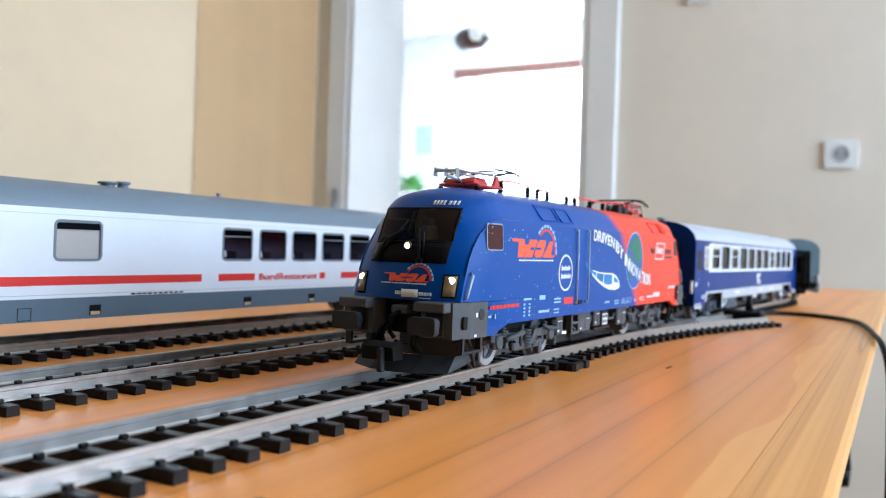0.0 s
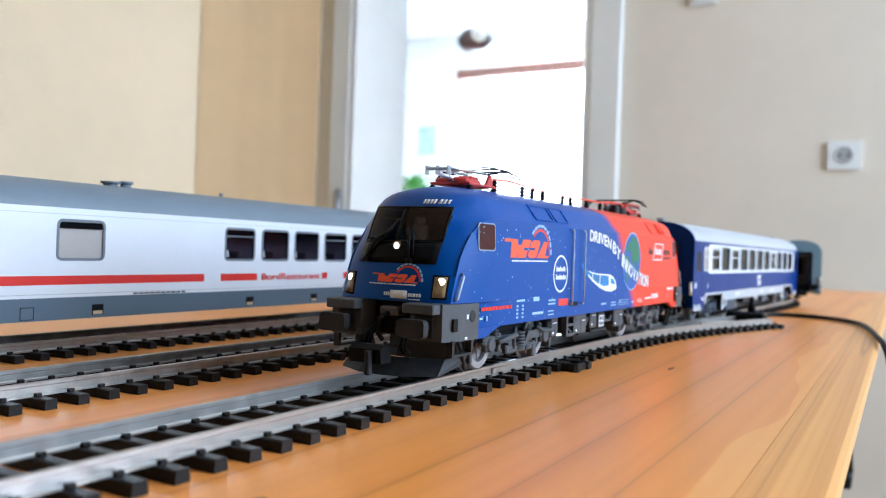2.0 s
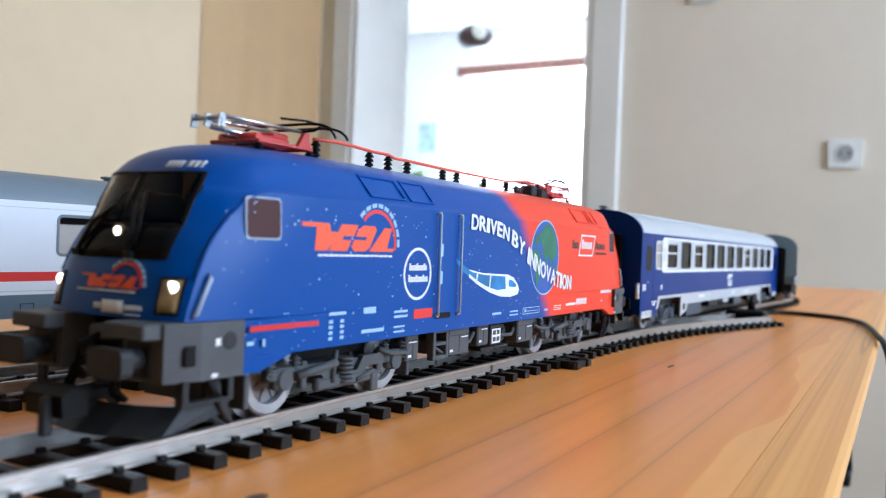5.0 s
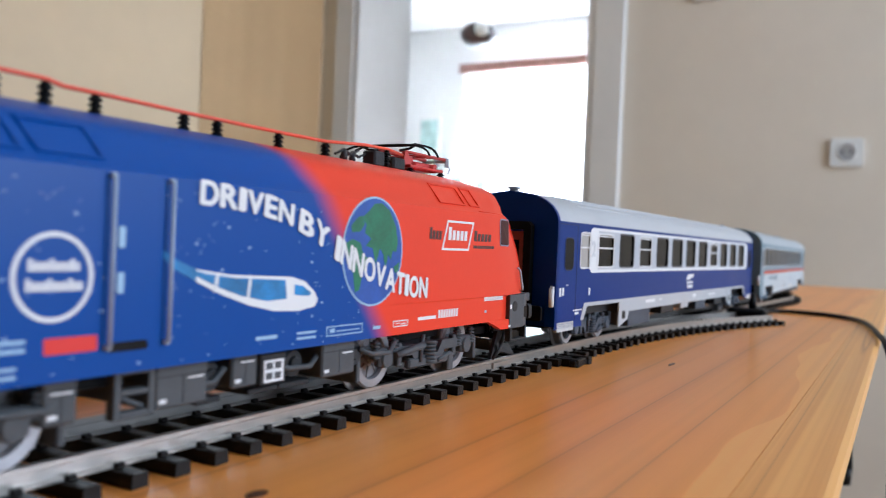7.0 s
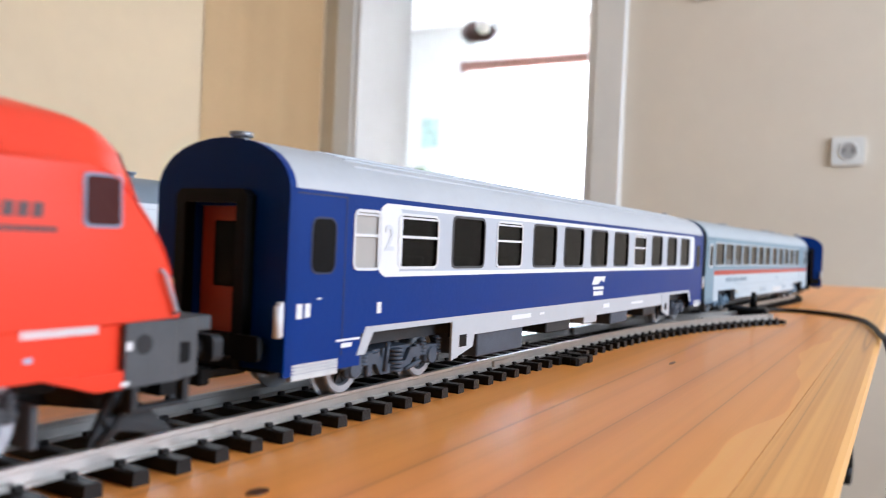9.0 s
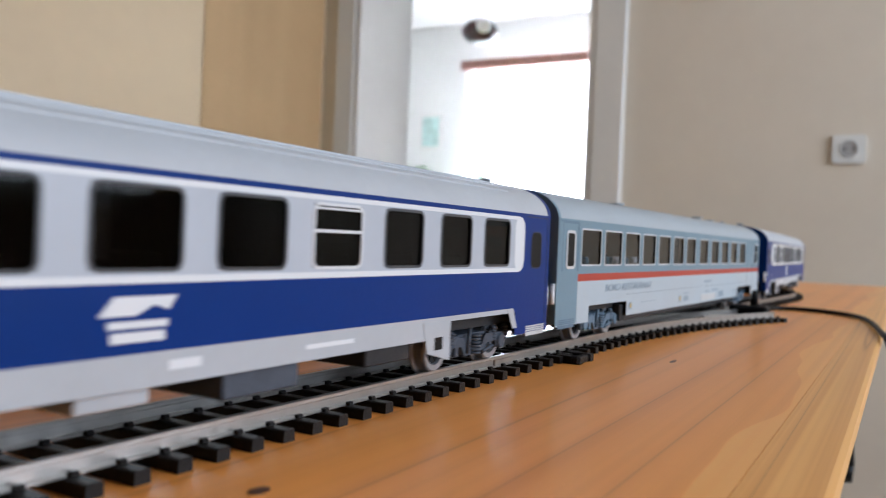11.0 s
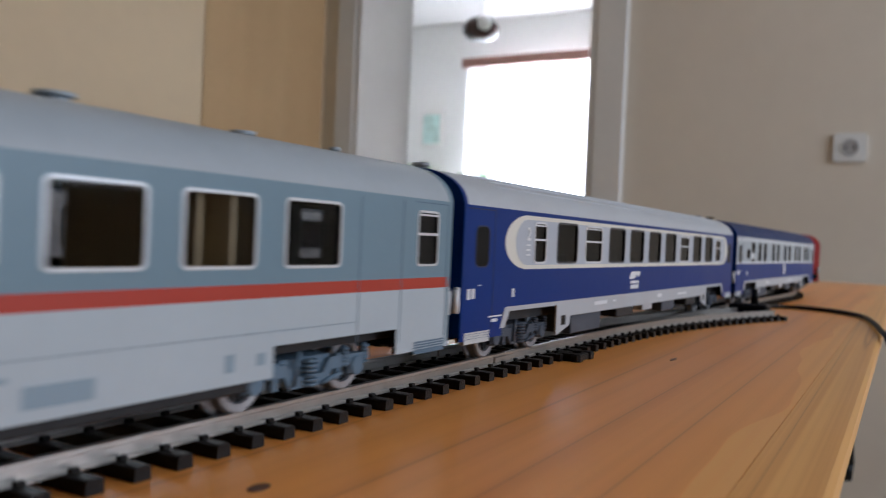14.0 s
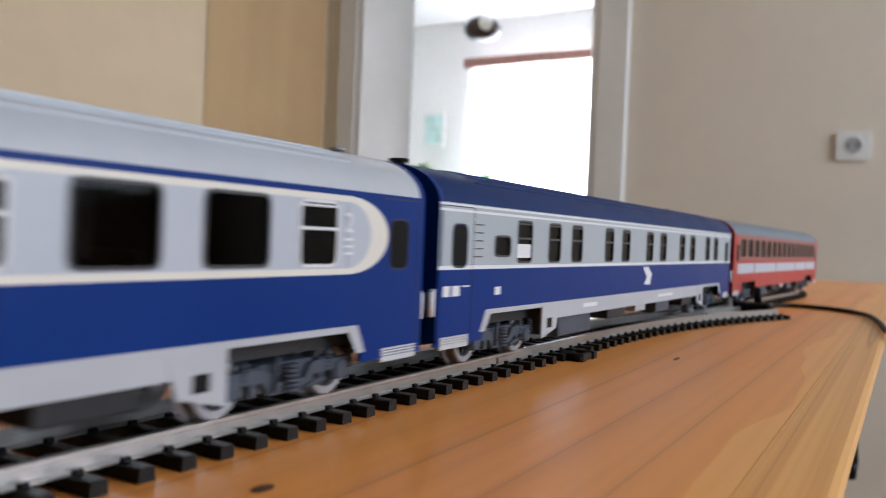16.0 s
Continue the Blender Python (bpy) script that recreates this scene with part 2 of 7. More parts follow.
# ---- the room ----
WX, JX = 2.2, 2.485          # the wall with the doorway: near face, far face
DY0, DY1, DH = 0.668, 1.483, 2.05   # the doorway
LY = 1.62                   # the wall behind the tracks
structure("floor", -5.1, -2.5, -0.1, 6.7, 4.2, 0.0, M_FLOOR, "grey-brown floor, hardly seen beside the table", "floor")
structure("ceiling", -5.1, -2.5, 2.70, 6.7, 4.2, 2.80, M_CEIL, "plain white painted ceiling", "ceiling")
structure("wall_east", WX, -2.5, 0, JX, DY0, 2.70, M_WALL_B, "beige painted wall with a socket, beside the doorway", "wall")
structure("wall_east_corner", WX, DY1, 0, JX, 4.2, 2.70, M_WALL_B, "beige painted wall between doorway and corner", "wall")
structure("wall_lintel", WX, DY0, DH, JX, DY1, 2.70, M_WALL_B, "beige painted wall above the doorway", "wall")
structure("wall_north", -5.1, LY, 0, WX - 0.003, LY + 0.15, 2.70, M_WALL, "cream painted wall behind the table", "wall")
structure("wall_west", -5.1, -2.5, 0, -4.95, LY, 2.70, M_WALL, "cream painted wall behind the camera", "wall")
for nm, x0, x1, z0, z1 in (("wall_south", -4.95, 0.15, 0, 2.70), ("wall_south_b", 1.95, WX, 0, 2.70), ("wall_south_sill", 0.15, 1.95, 0, 0.85), ("wall_south_head", 0.15, 1.95, 2.25, 2.70)):
    structure(nm, x0, -2.35, z0, x1, -2.2, z1, M_WALL, "cream painted wall round the window", "wall")
# next room
structure("wall_next_left", JX + 0.003, 4.0, 0, 6.4, 4.15, 2.70, M_WALL_W, "white wall of the bright next room", "wall")
structure("wall_next_right", JX + 0.003, -0.9, 0, 6.4, -0.75, 2.70, M_WALL_W, "white wall of the next room", "wall")
for nm, y0, y1, z0, z1 in (("wall_next_window", 3.1, 4.15, 0, 2.70), ("wall_next_window_b", -0.9, 1.0, 0, 2.70), ("wall_next_sill", 1.0, 3.1, 0, 0.9), ("wall_next_head", 1.0, 3.1, 2.27, 2.70)):
    structure(nm, 6.4, y0, z0, 6.55, y1, z1, M_WALL_W, "white window wall of the next room", "wall")


def door_frame():
    ob = tagged(new("door_frame"), "white painted door frame round an open doorway", "door frame", kind="structure")
    for nm, y0, y1, z0, z1 in (("casing", DY0 - 0.09, DY0 - 0.002, 0, DH + 0.08), ("casing", DY1 + 0.002, DY1 + 0.075, 0, DH + 0.08), ("casing", DY0 - 0.002, DY1 + 0.002, DH + 0.002, DH + 0.08)):
        box_part(nm, WX - 0.022, y0, z0, WX - 0.0005, y1, z1, M_TRIM, ob, 0.004)
    for y0, y1, z0, z1 in ((DY0 - 0.001, DY0 + 0.018, 0, DH), (DY1 - 0.018, DY1 + 0.001, 0, DH)):
        box_part("jamb", WX - 0.018, y0, z0, JX + 0.01, y1, z1, M_TRIM, ob, 0.003)
    box_part("head", WX - 0.018, DY0 + 0.018, DH - 0.018, JX + 0.01, DY1 - 0.018, DH + 0.001, M_TRIM, ob)
    bm = bmesh.new()
    bm_cyl(bm, (WX - 0.026, DY1 + 0.03, 0.86), (WX - 0.026, DY1 + 0.03, 0.96), 0.011)
    bm_cyl(bm, (WX - 0.026, DY1 + 0.03, 0.96), (WX - 0.026, DY1 + 0.03, 0.975), 0.011, 0.004)
    part("hinge", bm, M_GREYMETAL, ob, "dull grey steel hinge")


M_GREYMETAL = mat("dull_grey_steel", (0.32, 0.33, 0.35), 0.4, metal=0.7, vary=0.15, scale=80)
door_frame()


def table():
    ob = tagged(new("table"), "orange varnished pine table with a rounded lighter edging", "table")
    x0, x1, y0, y1 = -0.75, 1.2, -0.0850, 0.82
    n = 8
    for i in range(n):
        a, b = y0 + (y1 - y0) * i / n, y0 + (y1 - y0) * (i + 1) / n
        bm = bmesh.new()
        bm_box(bm, x0, a, TOP - 0.022, x1, b - 0.0001, TOP, 0, 0.00012)
        part("board", bm, M_PINE, ob)
    # rounded edging strip
    bm = bmesh.new()
    prof = [(y0 - 0.0001, TOP - 0.024), (y0 - 0.0001, TOP + 0.0001), (-0.0970, TOP + 0.0001), (-0.0982, TOP - 0.0003), (-0.0988, TOP - 0.0012), (-0.0986, TOP - 0.0024), (-0.0925, TOP - 0.024)]
    bm_prism(bm, prof, x0, x1, "x")
    part("edging", bm, M_PINE_EDGE, ob, "lighter edging strip with strong grain")
    for x, y, rx, ry in ((0.087, -0.0293, 0.002, 0.0012), (0.2666, -0.0425, 0.0036, 0.0006)):
        bm = bmesh.new()
        bm_prism(bm, [(x + rx * math.cos(k * 0.45), y + ry * math.sin(k * 0.45)) for k in range(14)], TOP - 0.001, TOP + 0.00015, "z")
        part("knot", bm, M_KNOT, ob, "dark knot in the pine")
    for x in (x0 + 0.05, x1 - 0.12):
        for y in (y0 + 0.04, y1 - 0.11):
            box_part("leg", x, y, 0.0, x + 0.07, y + 0.07, TOP - 0.11, M_PINE, ob, 0.004)
    for y in (y0 + 0.05, y1 - 0.07):
        box_part("apron", x0 + 0.06, y, TOP - 0.11, x1 - 0.06, y + 0.02, TOP - 0.022, M_PINE, ob)
    return ob


table()

# ---- the track's way ----
S0, KAP, S1, RAD = 31.2, 0.0954e-3, 680.0, 370.0


def way(s):
    """Place (mm) and heading (radians) of the main track s mm along it: almost straight, then a tight bend to the left."""
    e = max(0.0, min(s, S1) - S0)
    x, y, a = min(s, S1), -KAP * e * e / 2, -KAP * e
    if s > S1:
        g = (s - S1) / RAD
        x += RAD * (math.sin(a + g) - math.sin(a))
        y -= RAD * (math.cos(a + g) - math.cos(a))
        a += g
    return x, y, a


def on_track(s, off=0.0, z=0.0, way_of=way):
    """The point off mm to the right of the track's middle, z mm above the table, in metres."""
    x, y, a = way_of(s)
    return Vector(((x + off * math.sin(a)) * MM, (y - off * math.cos(a)) * MM, TOP + z * MM))


PITCH, TIE_LEN, TIE_H, RAIL_H = 7.776, 29.2, 2.2, 5.09


def tie_mesh():
    """A sleeper: a chamfered bar with two pairs of rail clips."""
    bm = bmesh.new()
    h = TIE_LEN / 2
    bm_prism(bm, [(-1.45, 0.02), (1.45, 0.02), (1.35, TIE_H - 0.25), (1.1, TIE_H), (-1.1, TIE_H), (-1.35, TIE_H - 0.25)], -h, h, "y")
    for s in (-1, 1):
        for o in (-1.35, 1.35):
            bm_box(bm, -0.75, s * 8.75 + o - 0.55, TIE_H - 0.1, 0.75, s * 8.75 + o + 0.55, TIE_H + 0.75, 0, 0.2)
    bmesh.ops.scale(bm, vec=(MM, MM, MM), verts=bm.verts[:])
    return mesh_of(bm, "sleeper", M_TIE)


def rail_bm(way_of, s_from, s_to, off, step=8.0):
    """A rail with foot, web and head."""
    prof = [(-1.1, TIE_H), (1.1, TIE_H), (1.1, TIE_H + 0.35), (0.3, TIE_H + 0.55), (0.3, RAIL_H - 0.95), (0.55, RAIL_H - 0.75), (0.55, RAIL_H - 0.12), (0.42, RAIL_H), (-0.42, RAIL_H), (-0.55, RAIL_H - 0.12), (-0.55, RAIL_H - 0.75), (-0.3, RAIL_H - 0.95), (-0.3, TIE_H + 0.55), (-1.1, TIE_H + 0.35)]
    bm = bmesh.new()
    n = max(2, int((s_to - s_from) / step))
    rows = []
    for i in range(n + 1):
        s = s_from + (s_to - s_from) * i / n
        rows.append([bm.verts.new(on_track(s, off + o, z, way_of)) for o, z in prof])
    for a, b in zip(rows, rows[1:]):
        for k in range(len(prof)):
            bm.faces.new((a[k], a[(k + 1) % len(prof)], b[(k + 1) % len(prof)], b[k]))
    bm.faces.new(rows[0])
    bm.faces.new(rows[-1][::-1])
    return bm


def lay_track(label, way_of, s_from, s_to, ties_from=None, ties_to=None, phase=0.0, joints=(), metal=None):
    """A length of model railway track: two rails and its sleepers."""
    ob = tagged(new("model_track"), label, "model track", "model tracks on the table")
    for off in (-8.8, 8.8):
        part("rail", rail_bm(way_of, s_from, s_to, off), metal or M_RAIL, ob)
    for s in joints:
        for off in (-8.8, 8.8):
            bm = bmesh.new()
            x, y, a = way_of(s)
            bm_box(bm, -5, -0.9, -0.9, 5, 0.9, 0.9, 0, 0.2)
            bmesh.ops.transform(bm, matrix=Matrix.Translation(on_track(s, off, TIE_H + 1.2, way_of)) @ Matrix.Rotation(a, 4, "Z") @ Matrix.Scale(MM, 4), verts=bm.verts[:])
            part("rail_joiner", bm, M_RAIL, ob)
    s = (ties_from if ties_from is not None else s_from) + phase
    end = ties_to if ties_to is not None else s_to
    while s < end:
        x, y, a = way_of(s)
        part("sleeper", TIE, None, ob, at=Matrix.Translation(on_track(s, 0, 0, way_of)) @ Matrix.Rotation(a, 4, "Z"))
        s += PITCH
    return ob


def side_way(y0):
    def f(s):
        return s, y0, 0.0
    return f


def stub_way(s):
    """The short branch that swings to the right out of the turnout."""
    s_t, r = 285.0, 580.0
    if s <= s_t:
        return way(s)
    x, y, a = way(s_t)
    g = (s - s_t) / r
    return x + r * (math.sin(a) - math.sin(a - g)), y + r * (math.cos(a - g) - math.cos(a)), a - g


TIE = tie_mesh()
PH = (87.35 + 330) % PITCH
main = lay_track("nickel-silver track with dark brown sleepers under the train", way, -330, 1500, ties_to=262, phase=PH, joints=(205,))
s = -330 + PH + PITCH * math.ceil((412 + 330 - PH) / PITCH)
while s < 1500:
    part("sleeper", TIE, None, main, at=Matrix.Translation(on_track(s)) @ Matrix.Rotation(way(s)[2], 4, "Z"))
    s += PITCH
lay_track("empty straight track with dark brown sleepers", side_way(60.2), -330, 720, phase=3.0, metal=M_RAIL_OLD)
lay_track("straight track under the parked white dining coach", side_way(120.8), -330, 720, phase=5.0, metal=M_RAIL_OLD)


def turnout():
    """The branch of the turnout: two rails that swing right, long sleepers, check rails, a throw lever, a black terminal at its end."""
    ob = tagged(new("model_turnout"), "turnout branch curving off, ending in a black terminal", "model track", "model tracks on the table")
    for off in (-8.8, 8.8):
        part("rail", rail_bm(stub_way, 288 if off > 0 else 330, 474, off), M_RAIL, ob)
    for a, b, off, w in ((300, 345, -7.0, way), (330, 372, 7.0, stub_way)):
        part("check_rail", rail_bm(w, a, b, off), M_RAIL, ob)
    s = -330 + PH + PITCH * math.ceil((262 + 330 - PH) / PITCH)
    while s < 480:
        right = on_track(s, 14.6, 0, stub_way)
        left = on_track(s, -14.6) if s < 412 else on_track(s, -11.5, 0, stub_way)
        d = right - left
        bm = bmesh.new()
        n = d.length / MM
        bm_prism(bm, [(-1.45, 0.02), (1.45, 0.02), (1.35, TIE_H - 0.25), (1.1, TIE_H), (-1.1, TIE_H), (-1.35, TIE_H - 0.25)], 0, n, "y")
        for c in (n - 5.8 - 1.35, n - 5.8 + 1.35):
            bm_box(bm, -0.75, c - 0.55, TIE_H - 0.1, 0.75, c + 0.55, TIE_H + 0.75, 0, 0.2)
        bmesh.ops.scale(bm, vec=(MM, MM, MM), verts=bm.verts[:])
        part("long_sleeper", bm, M_TIE, ob, at=Matrix.Translation(left) @ Matrix.Rotation(math.atan2(d.y, d.x) - math.pi / 2, 4, "Z"))
        s += PITCH
    bm = bmesh.new()
    for s, w in ((238, 5.2), (247, 5.2)):
        p = on_track(s, 16.0)
        bm_box(bm, p.x - 0.0016, p.y - 0.004, TOP, p.x + 0.0016, p.y + 0.004, TOP + 0.0024, 0, 0.0003)
    p = on_track(242.5, 18.2)
    bm_box(bm, p.x - 0.0065, p.y - 0.0012, TOP, p.x + 0.0065, p.y + 0.0012, TOP + 0.0022, 0, 0.0004)
    part("throw_lever", bm, M_TIE, ob, "dark throw lever beside the rails")
    bm = bmesh.new()
    c = on_track(476, -6, 0, stub_way)
    bm_box(bm, c.x - 0.007, c.y - 0.010, TOP + 0.0004, c.x + 0.007, c.y + 0.010, TOP + 0.0075, 0, 0.0012)
    bm_cyl(bm, (c.x + 0.002, c.y - 0.002, TOP + 0.007), (c.x + 0.002, c.y - 0.002, TOP + 0.0155), 0.0022, 0.0013)
    part("terminal", bm, M_BLACK, ob, "black terminal block with a peg")


turnout()


def cable():
    pts = [(482, -30, 3.0), (505, -29, 1.3), (540, -30, 1.3), (562, -34, 1.3), (571, -45, 1.3), (568, -60, 1.3), (556, -74, 1.3), (528, -86, 1.5), (478, -93, 2.0), (431, -97.6, 1.8), (402, -100.6, 1.2), (385, -103.4, -6), (378, -104.5, -20), (374, -105, -60), (372, -105, -160), (372, -105, -420), (372, -108, -650), (380, -120, -748.5)]
    fine = []
    for i in range(len(pts) - 1):
        p0, p1, p2, p3 = (Vector(pts[max(0, min(len(pts) - 1, i + k))]) for k in (-1, 0, 1, 2))
        for k in range(6):
            t = k / 6
            fine.append(0.5 * ((2 * p1) + (p2 - p0) * t + (2 * p0 - 5 * p1 + 4 * p2 - p3) * t * t + (3 * p1 - p0 - 3 * p2 + p3) * t ** 3))
    fine.append(Vector(pts[-1]))
    bm = bmesh.new()
    bm_tube(bm, [(q.x * MM, q.y * MM, TOP + q.z * MM) for q in fine], 0.0013, 8)
    tagged(part("power_cable", bm, M_BLACK), "thin black power cable lying over the table edge", "cable")


cable()


def hanging_plug():
    bm = bmesh.new()
    bm_tube(bm, [(0.80, -0.066, TOP - 0.022), (0.80, -0.067, TOP - 0.08), (0.801, -0.068, TOP - 0.115)], 0.0022, 8)
    bm_cyl(bm, (0.801, -0.068, TOP - 0.115), (0.801, -0.068, TOP - 0.145), 0.005, 0.0075)
    bm_cyl(bm, (0.801, -0.068, TOP - 0.145), (0.801, -0.068, TOP - 0.16), 0.0075, 0.006)
    tagged(part("plug", bm, M_BLACK), "black plug hanging from its cable under the table", "plug")


hanging_plug()


# ---- things on the walls and in the next room ----
def wall_plate(name, label, y, z, hole):
    ob = tagged(new(name), label, name.replace("_", " "))
    bm = bmesh.new()
    bm_prism(bm, rounded(y - 0.036, z - 0.034, y + 0.036, z + 0.034, 0.006), WX - 0.010, WX - 0.0005, "x")
    part("plate", bm, M_PLATE, ob)
    bm = bmesh.new()
    if hole:
        n = 20
        rings = [[bm.verts.new((x, y + r * math.cos(2 * math.pi * k / n), z + r * math.sin(2 * math.pi * k / n))) for k in range(n)] for r, x in ((0.0225, WX - 0.0105), (0.0205, WX - 0.0125), (0.0195, WX - 0.0105))]
        for a, b in zip(rings, rings[1:]):
            for k in range(n):
                bm.faces.new((a[k], a[(k + 1) % n], b[(k + 1) % n], b[k]))
        part("rim", bm, M_PLATE, ob)
        bm = bmesh.new()
        # no real recess: the well's shade is put into this flat disc's grey
        bm_cyl(bm, (WX - 0.0106, y, z), (WX - 0.0098, y, z), 0.0195, 0.0195, 20)
        part("well", bm, M_WELLSHADE, ob, "flat disc, grey as the shade in the socket well")
        for dy in (-0.0095, 0.0095):
            bm = bmesh.new()
            bm_cyl(bm, (WX - 0.0112, y + dy, z), (WX - 0.010, y + dy, z), 0.003, 0.003, 10)
            part("pin_hole", bm, M_BLACK, ob)
    else:
        bm_box(bm, WX - 0.014, y - 0.029, z - 0.029, WX - 0.0095, y + 0.029, z + 0.029, 0, 0.002)
        part("rocker", bm, M_PLATE, ob)


M_WELLSHADE = mat("socket_well_shade", (0.38, 0.38, 0.38), 0.5)
wall_plate("wall_socket", "white wall socket on the beige wall", 0.022, 1.046, True)
wall_plate("light_switch", "white light switch on the wall beside the doorway", 0.366, 1.483, False)


def drape():
    bm = bmesh.new()
    cols = 90
    rows = []
    for z in (0.02, 0.7, 1.4, 2.1, 2.55):
        row = []
        for i in range(cols + 1):
            t = i / cols
            x = 1.655 + 0.31 * t
            y = 1.6165 - 0.17 * t ** 2.4
            y -= t * (0.004 * math.sin(t * 13) + 0.0012 * math.sin(t * 37 + 1))
            row.append((bm.verts.new((x, y, z)), bm.verts.new((x, y + 0.003, z))))
        rows.append(row)
    for a, b in zip(rows, rows[1:]):
        for i in range(cols):
            for k in (0, 1):
                bm.faces.new((a[i][k], a[i + 1][k], b[i + 1][k], b[i][k])).smooth = True
    for r in (rows[0], rows[-1]):
        for i in range(cols):
            bm.faces.new((r[i][0], r[i + 1][0], r[i + 1][1], r[i][1]))
    ob = tagged(part("curtain", bm, M_DRAPE), "tan cloth curtain hanging in the corner beside the doorway", "curtain")
    bm = bmesh.new()
    bm_cyl(bm, (1.60, 1.59, 2.565), (2.0, 1.44, 2.565), 0.010)
    part("curtain_rail", bm, M_ROD, ob)


drape()


def next_room():
    ob = tagged(new("window_curtain"), "sheer white curtain under a red-brown rail", "curtain")
    bm = bmesh.new()
    cols, rows = 140, []
    for z in (0.35, 1.3, 2.26):
        rows.append([bm.verts.new((6.26 + 0.018 * math.sin(i * 0.55) + 0.01 * math.sin(i * 0.23), 0.85 + 2.42 * i / cols, z)) for i in range(cols + 1)])
    for a, b in zip(rows, rows[1:]):
        for i in range(cols):
            bm.faces.new((a[i], a[i + 1], b[i + 1], b[i])).smooth = True
    part("cloth", bm, M_SHEER, ob)
    box_part("rail", 6.20, 0.75, 2.255, 6.30, 3.29, 2.335, M_ROD, ob, 0.004, "red-brown curtain rail")
    ob = tagged(new("pendant_lamp"), "dark brown glass pendant lamp on a thin cord", "lamp")
    bm = bmesh.new()
    prof = [(0.03, 2.185), (0.085, 2.165), (0.118, 2.12), (0.112, 2.08), (0.085, 2.05), (0.04, 2.04)]
    n = 24
    rings = [[bm.verts.new((4.6 + r * math.cos(2 * math.pi * k / n), 2.285 + r * math.sin(2 * math.pi * k / n), z)) for k in range(n)] for r, z in prof]
    for a, b in zip(rings, rings[1:]):
        for k in range(n):
            bm.faces.new((a[k], a[(k + 1) % n], b[(k + 1) % n], b[k])).smooth = True
    bm.faces.new(rings[0])
    bm.faces.new(rings[-1])
    part("shade", bm, M_LAMPB, ob, "dark brown glass shade")
    # pale ball added in the shade's near side, standing in for the bright middle
    bm = bmesh.new()
    bmesh.ops.create_icosphere(bm, subdivisions=2, radius=0.05, matrix=Matrix.Translation((4.53, 2.23, 2.12)))
    part("bulb", bm, M_PLATE, ob, "pale ball added for the lamp's bright middle", True)
    bm = bmesh.new()
    bm_cyl(bm, (4.6, 2.285, 2.18), (4.6, 2.285, 2.69), 0.004)
    bm_cyl(bm, (4.6, 2.285, 2.66), (4.6, 2.285, 2.70), 0.045, 0.05)
    part("cord", bm, M_PLATE, ob)
    ob = tagged(new("picture"), "small pale green framed picture on the white wall", "picture")
    box_part("frame", 6.375, 3.555, 1.60, 6.399, 3.775, 1.92, M_TRIM, ob, 0.003)
    box_part("print", 6.371, 3.58, 1.63, 6.3745, 3.75, 1.89, M_PICT, ob)
    ob = tagged(new("cupboard"), "white painted cupboard under the plants", "cupboard")
    box_part("body", 5.95, 2.75, 0.0, 6.2, 3.95, 1.18, M_TRIM, ob, 0.004)
    box_part("top", 5.93, 2.73, 1.18, 6.2, 3.97, 1.205, M_TRIM, ob, 0.003)
    for y, sc, nl in ((3.62, 1.0, 60), (3.2, 0.6, 36), (2.95, 0.7, 36)):
        pl = tagged(new("potted_plant"), "small green potted plant on the cupboard", "plant", "plants on the cupboard")
        bm = bmesh.new()
        bm_cyl(bm, (6.07, y, 1.205), (6.07, y, 1.205 + 0.07 * sc), 0.035 * sc, 0.045 * sc, 14)
        part("pot", bm, M_PLATE, pl)
        bm = bmesh.new()
        rnd = random.Random(int(y * 100))
        for _ in range(nl):
            a, el, ln = rnd.uniform(0, 6.283), rnd.uniform(0.1, 1.3), rnd.uniform(0.08, 0.17) * sc
            d = Vector((math.cos(a) * math.cos(el), math.sin(a) * math.cos(el), math.sin(el)))
            o = Vector((6.07, y, 1.205 + 0.06 * sc)) + d * rnd.uniform(0.0, 0.08) * sc
            w = d.cross(Vector((0, 0, 1))).normalized() * 0.022 * sc
            tip, mid = o + d * ln, o + d * ln * 0.5 + Vector((0, 0, 0.012))
            v = [bm.verts.new(q) for q in (o, mid + w, tip, mid - w)]
            bm.faces.new(v)
        part("foliage", bm, M_LEAF, pl)


next_room()


# ---- model trains: built in millimetres, x along the train to its rear, the camera's side is -y, z from the rail's top ----
def mmpart(name, bm, material, parent, label="", smooth=False):
    bmesh.ops.scale(bm, vec=(MM, MM, MM), verts=bm.verts[:])
    return part(name, bm, material, parent, label, smooth)


def mmbox(name, a, b, material, parent, bevel=0.0, label=""):
    bm = bmesh.new()
    bm_box(bm, *a, *b, 0, bevel)
    return mmpart(name, bm, material, parent, label)


def decal(name, poly, y, material, parent, label="", thick=0.07):
    """A printed or raised flat shape on the camera's side of a car; poly in x and z."""
    bm = bmesh.new()
    bm_prism(bm, poly, y - thick, y + 0.03, "y")
    return mmpart(name, bm, material, parent, label)


def bars(name, rows, y, material, parent, label=""):
    """Unreadable print as small bars: rows of x0, z0, x1, z1."""
    bm = bmesh.new()
    for x0, z0, x1, z1 in rows:
        bm_box(bm, x0, y - 0.06, z0, x1, y + 0.03, z1)
    return mmpart(name, bm, material, parent, label)


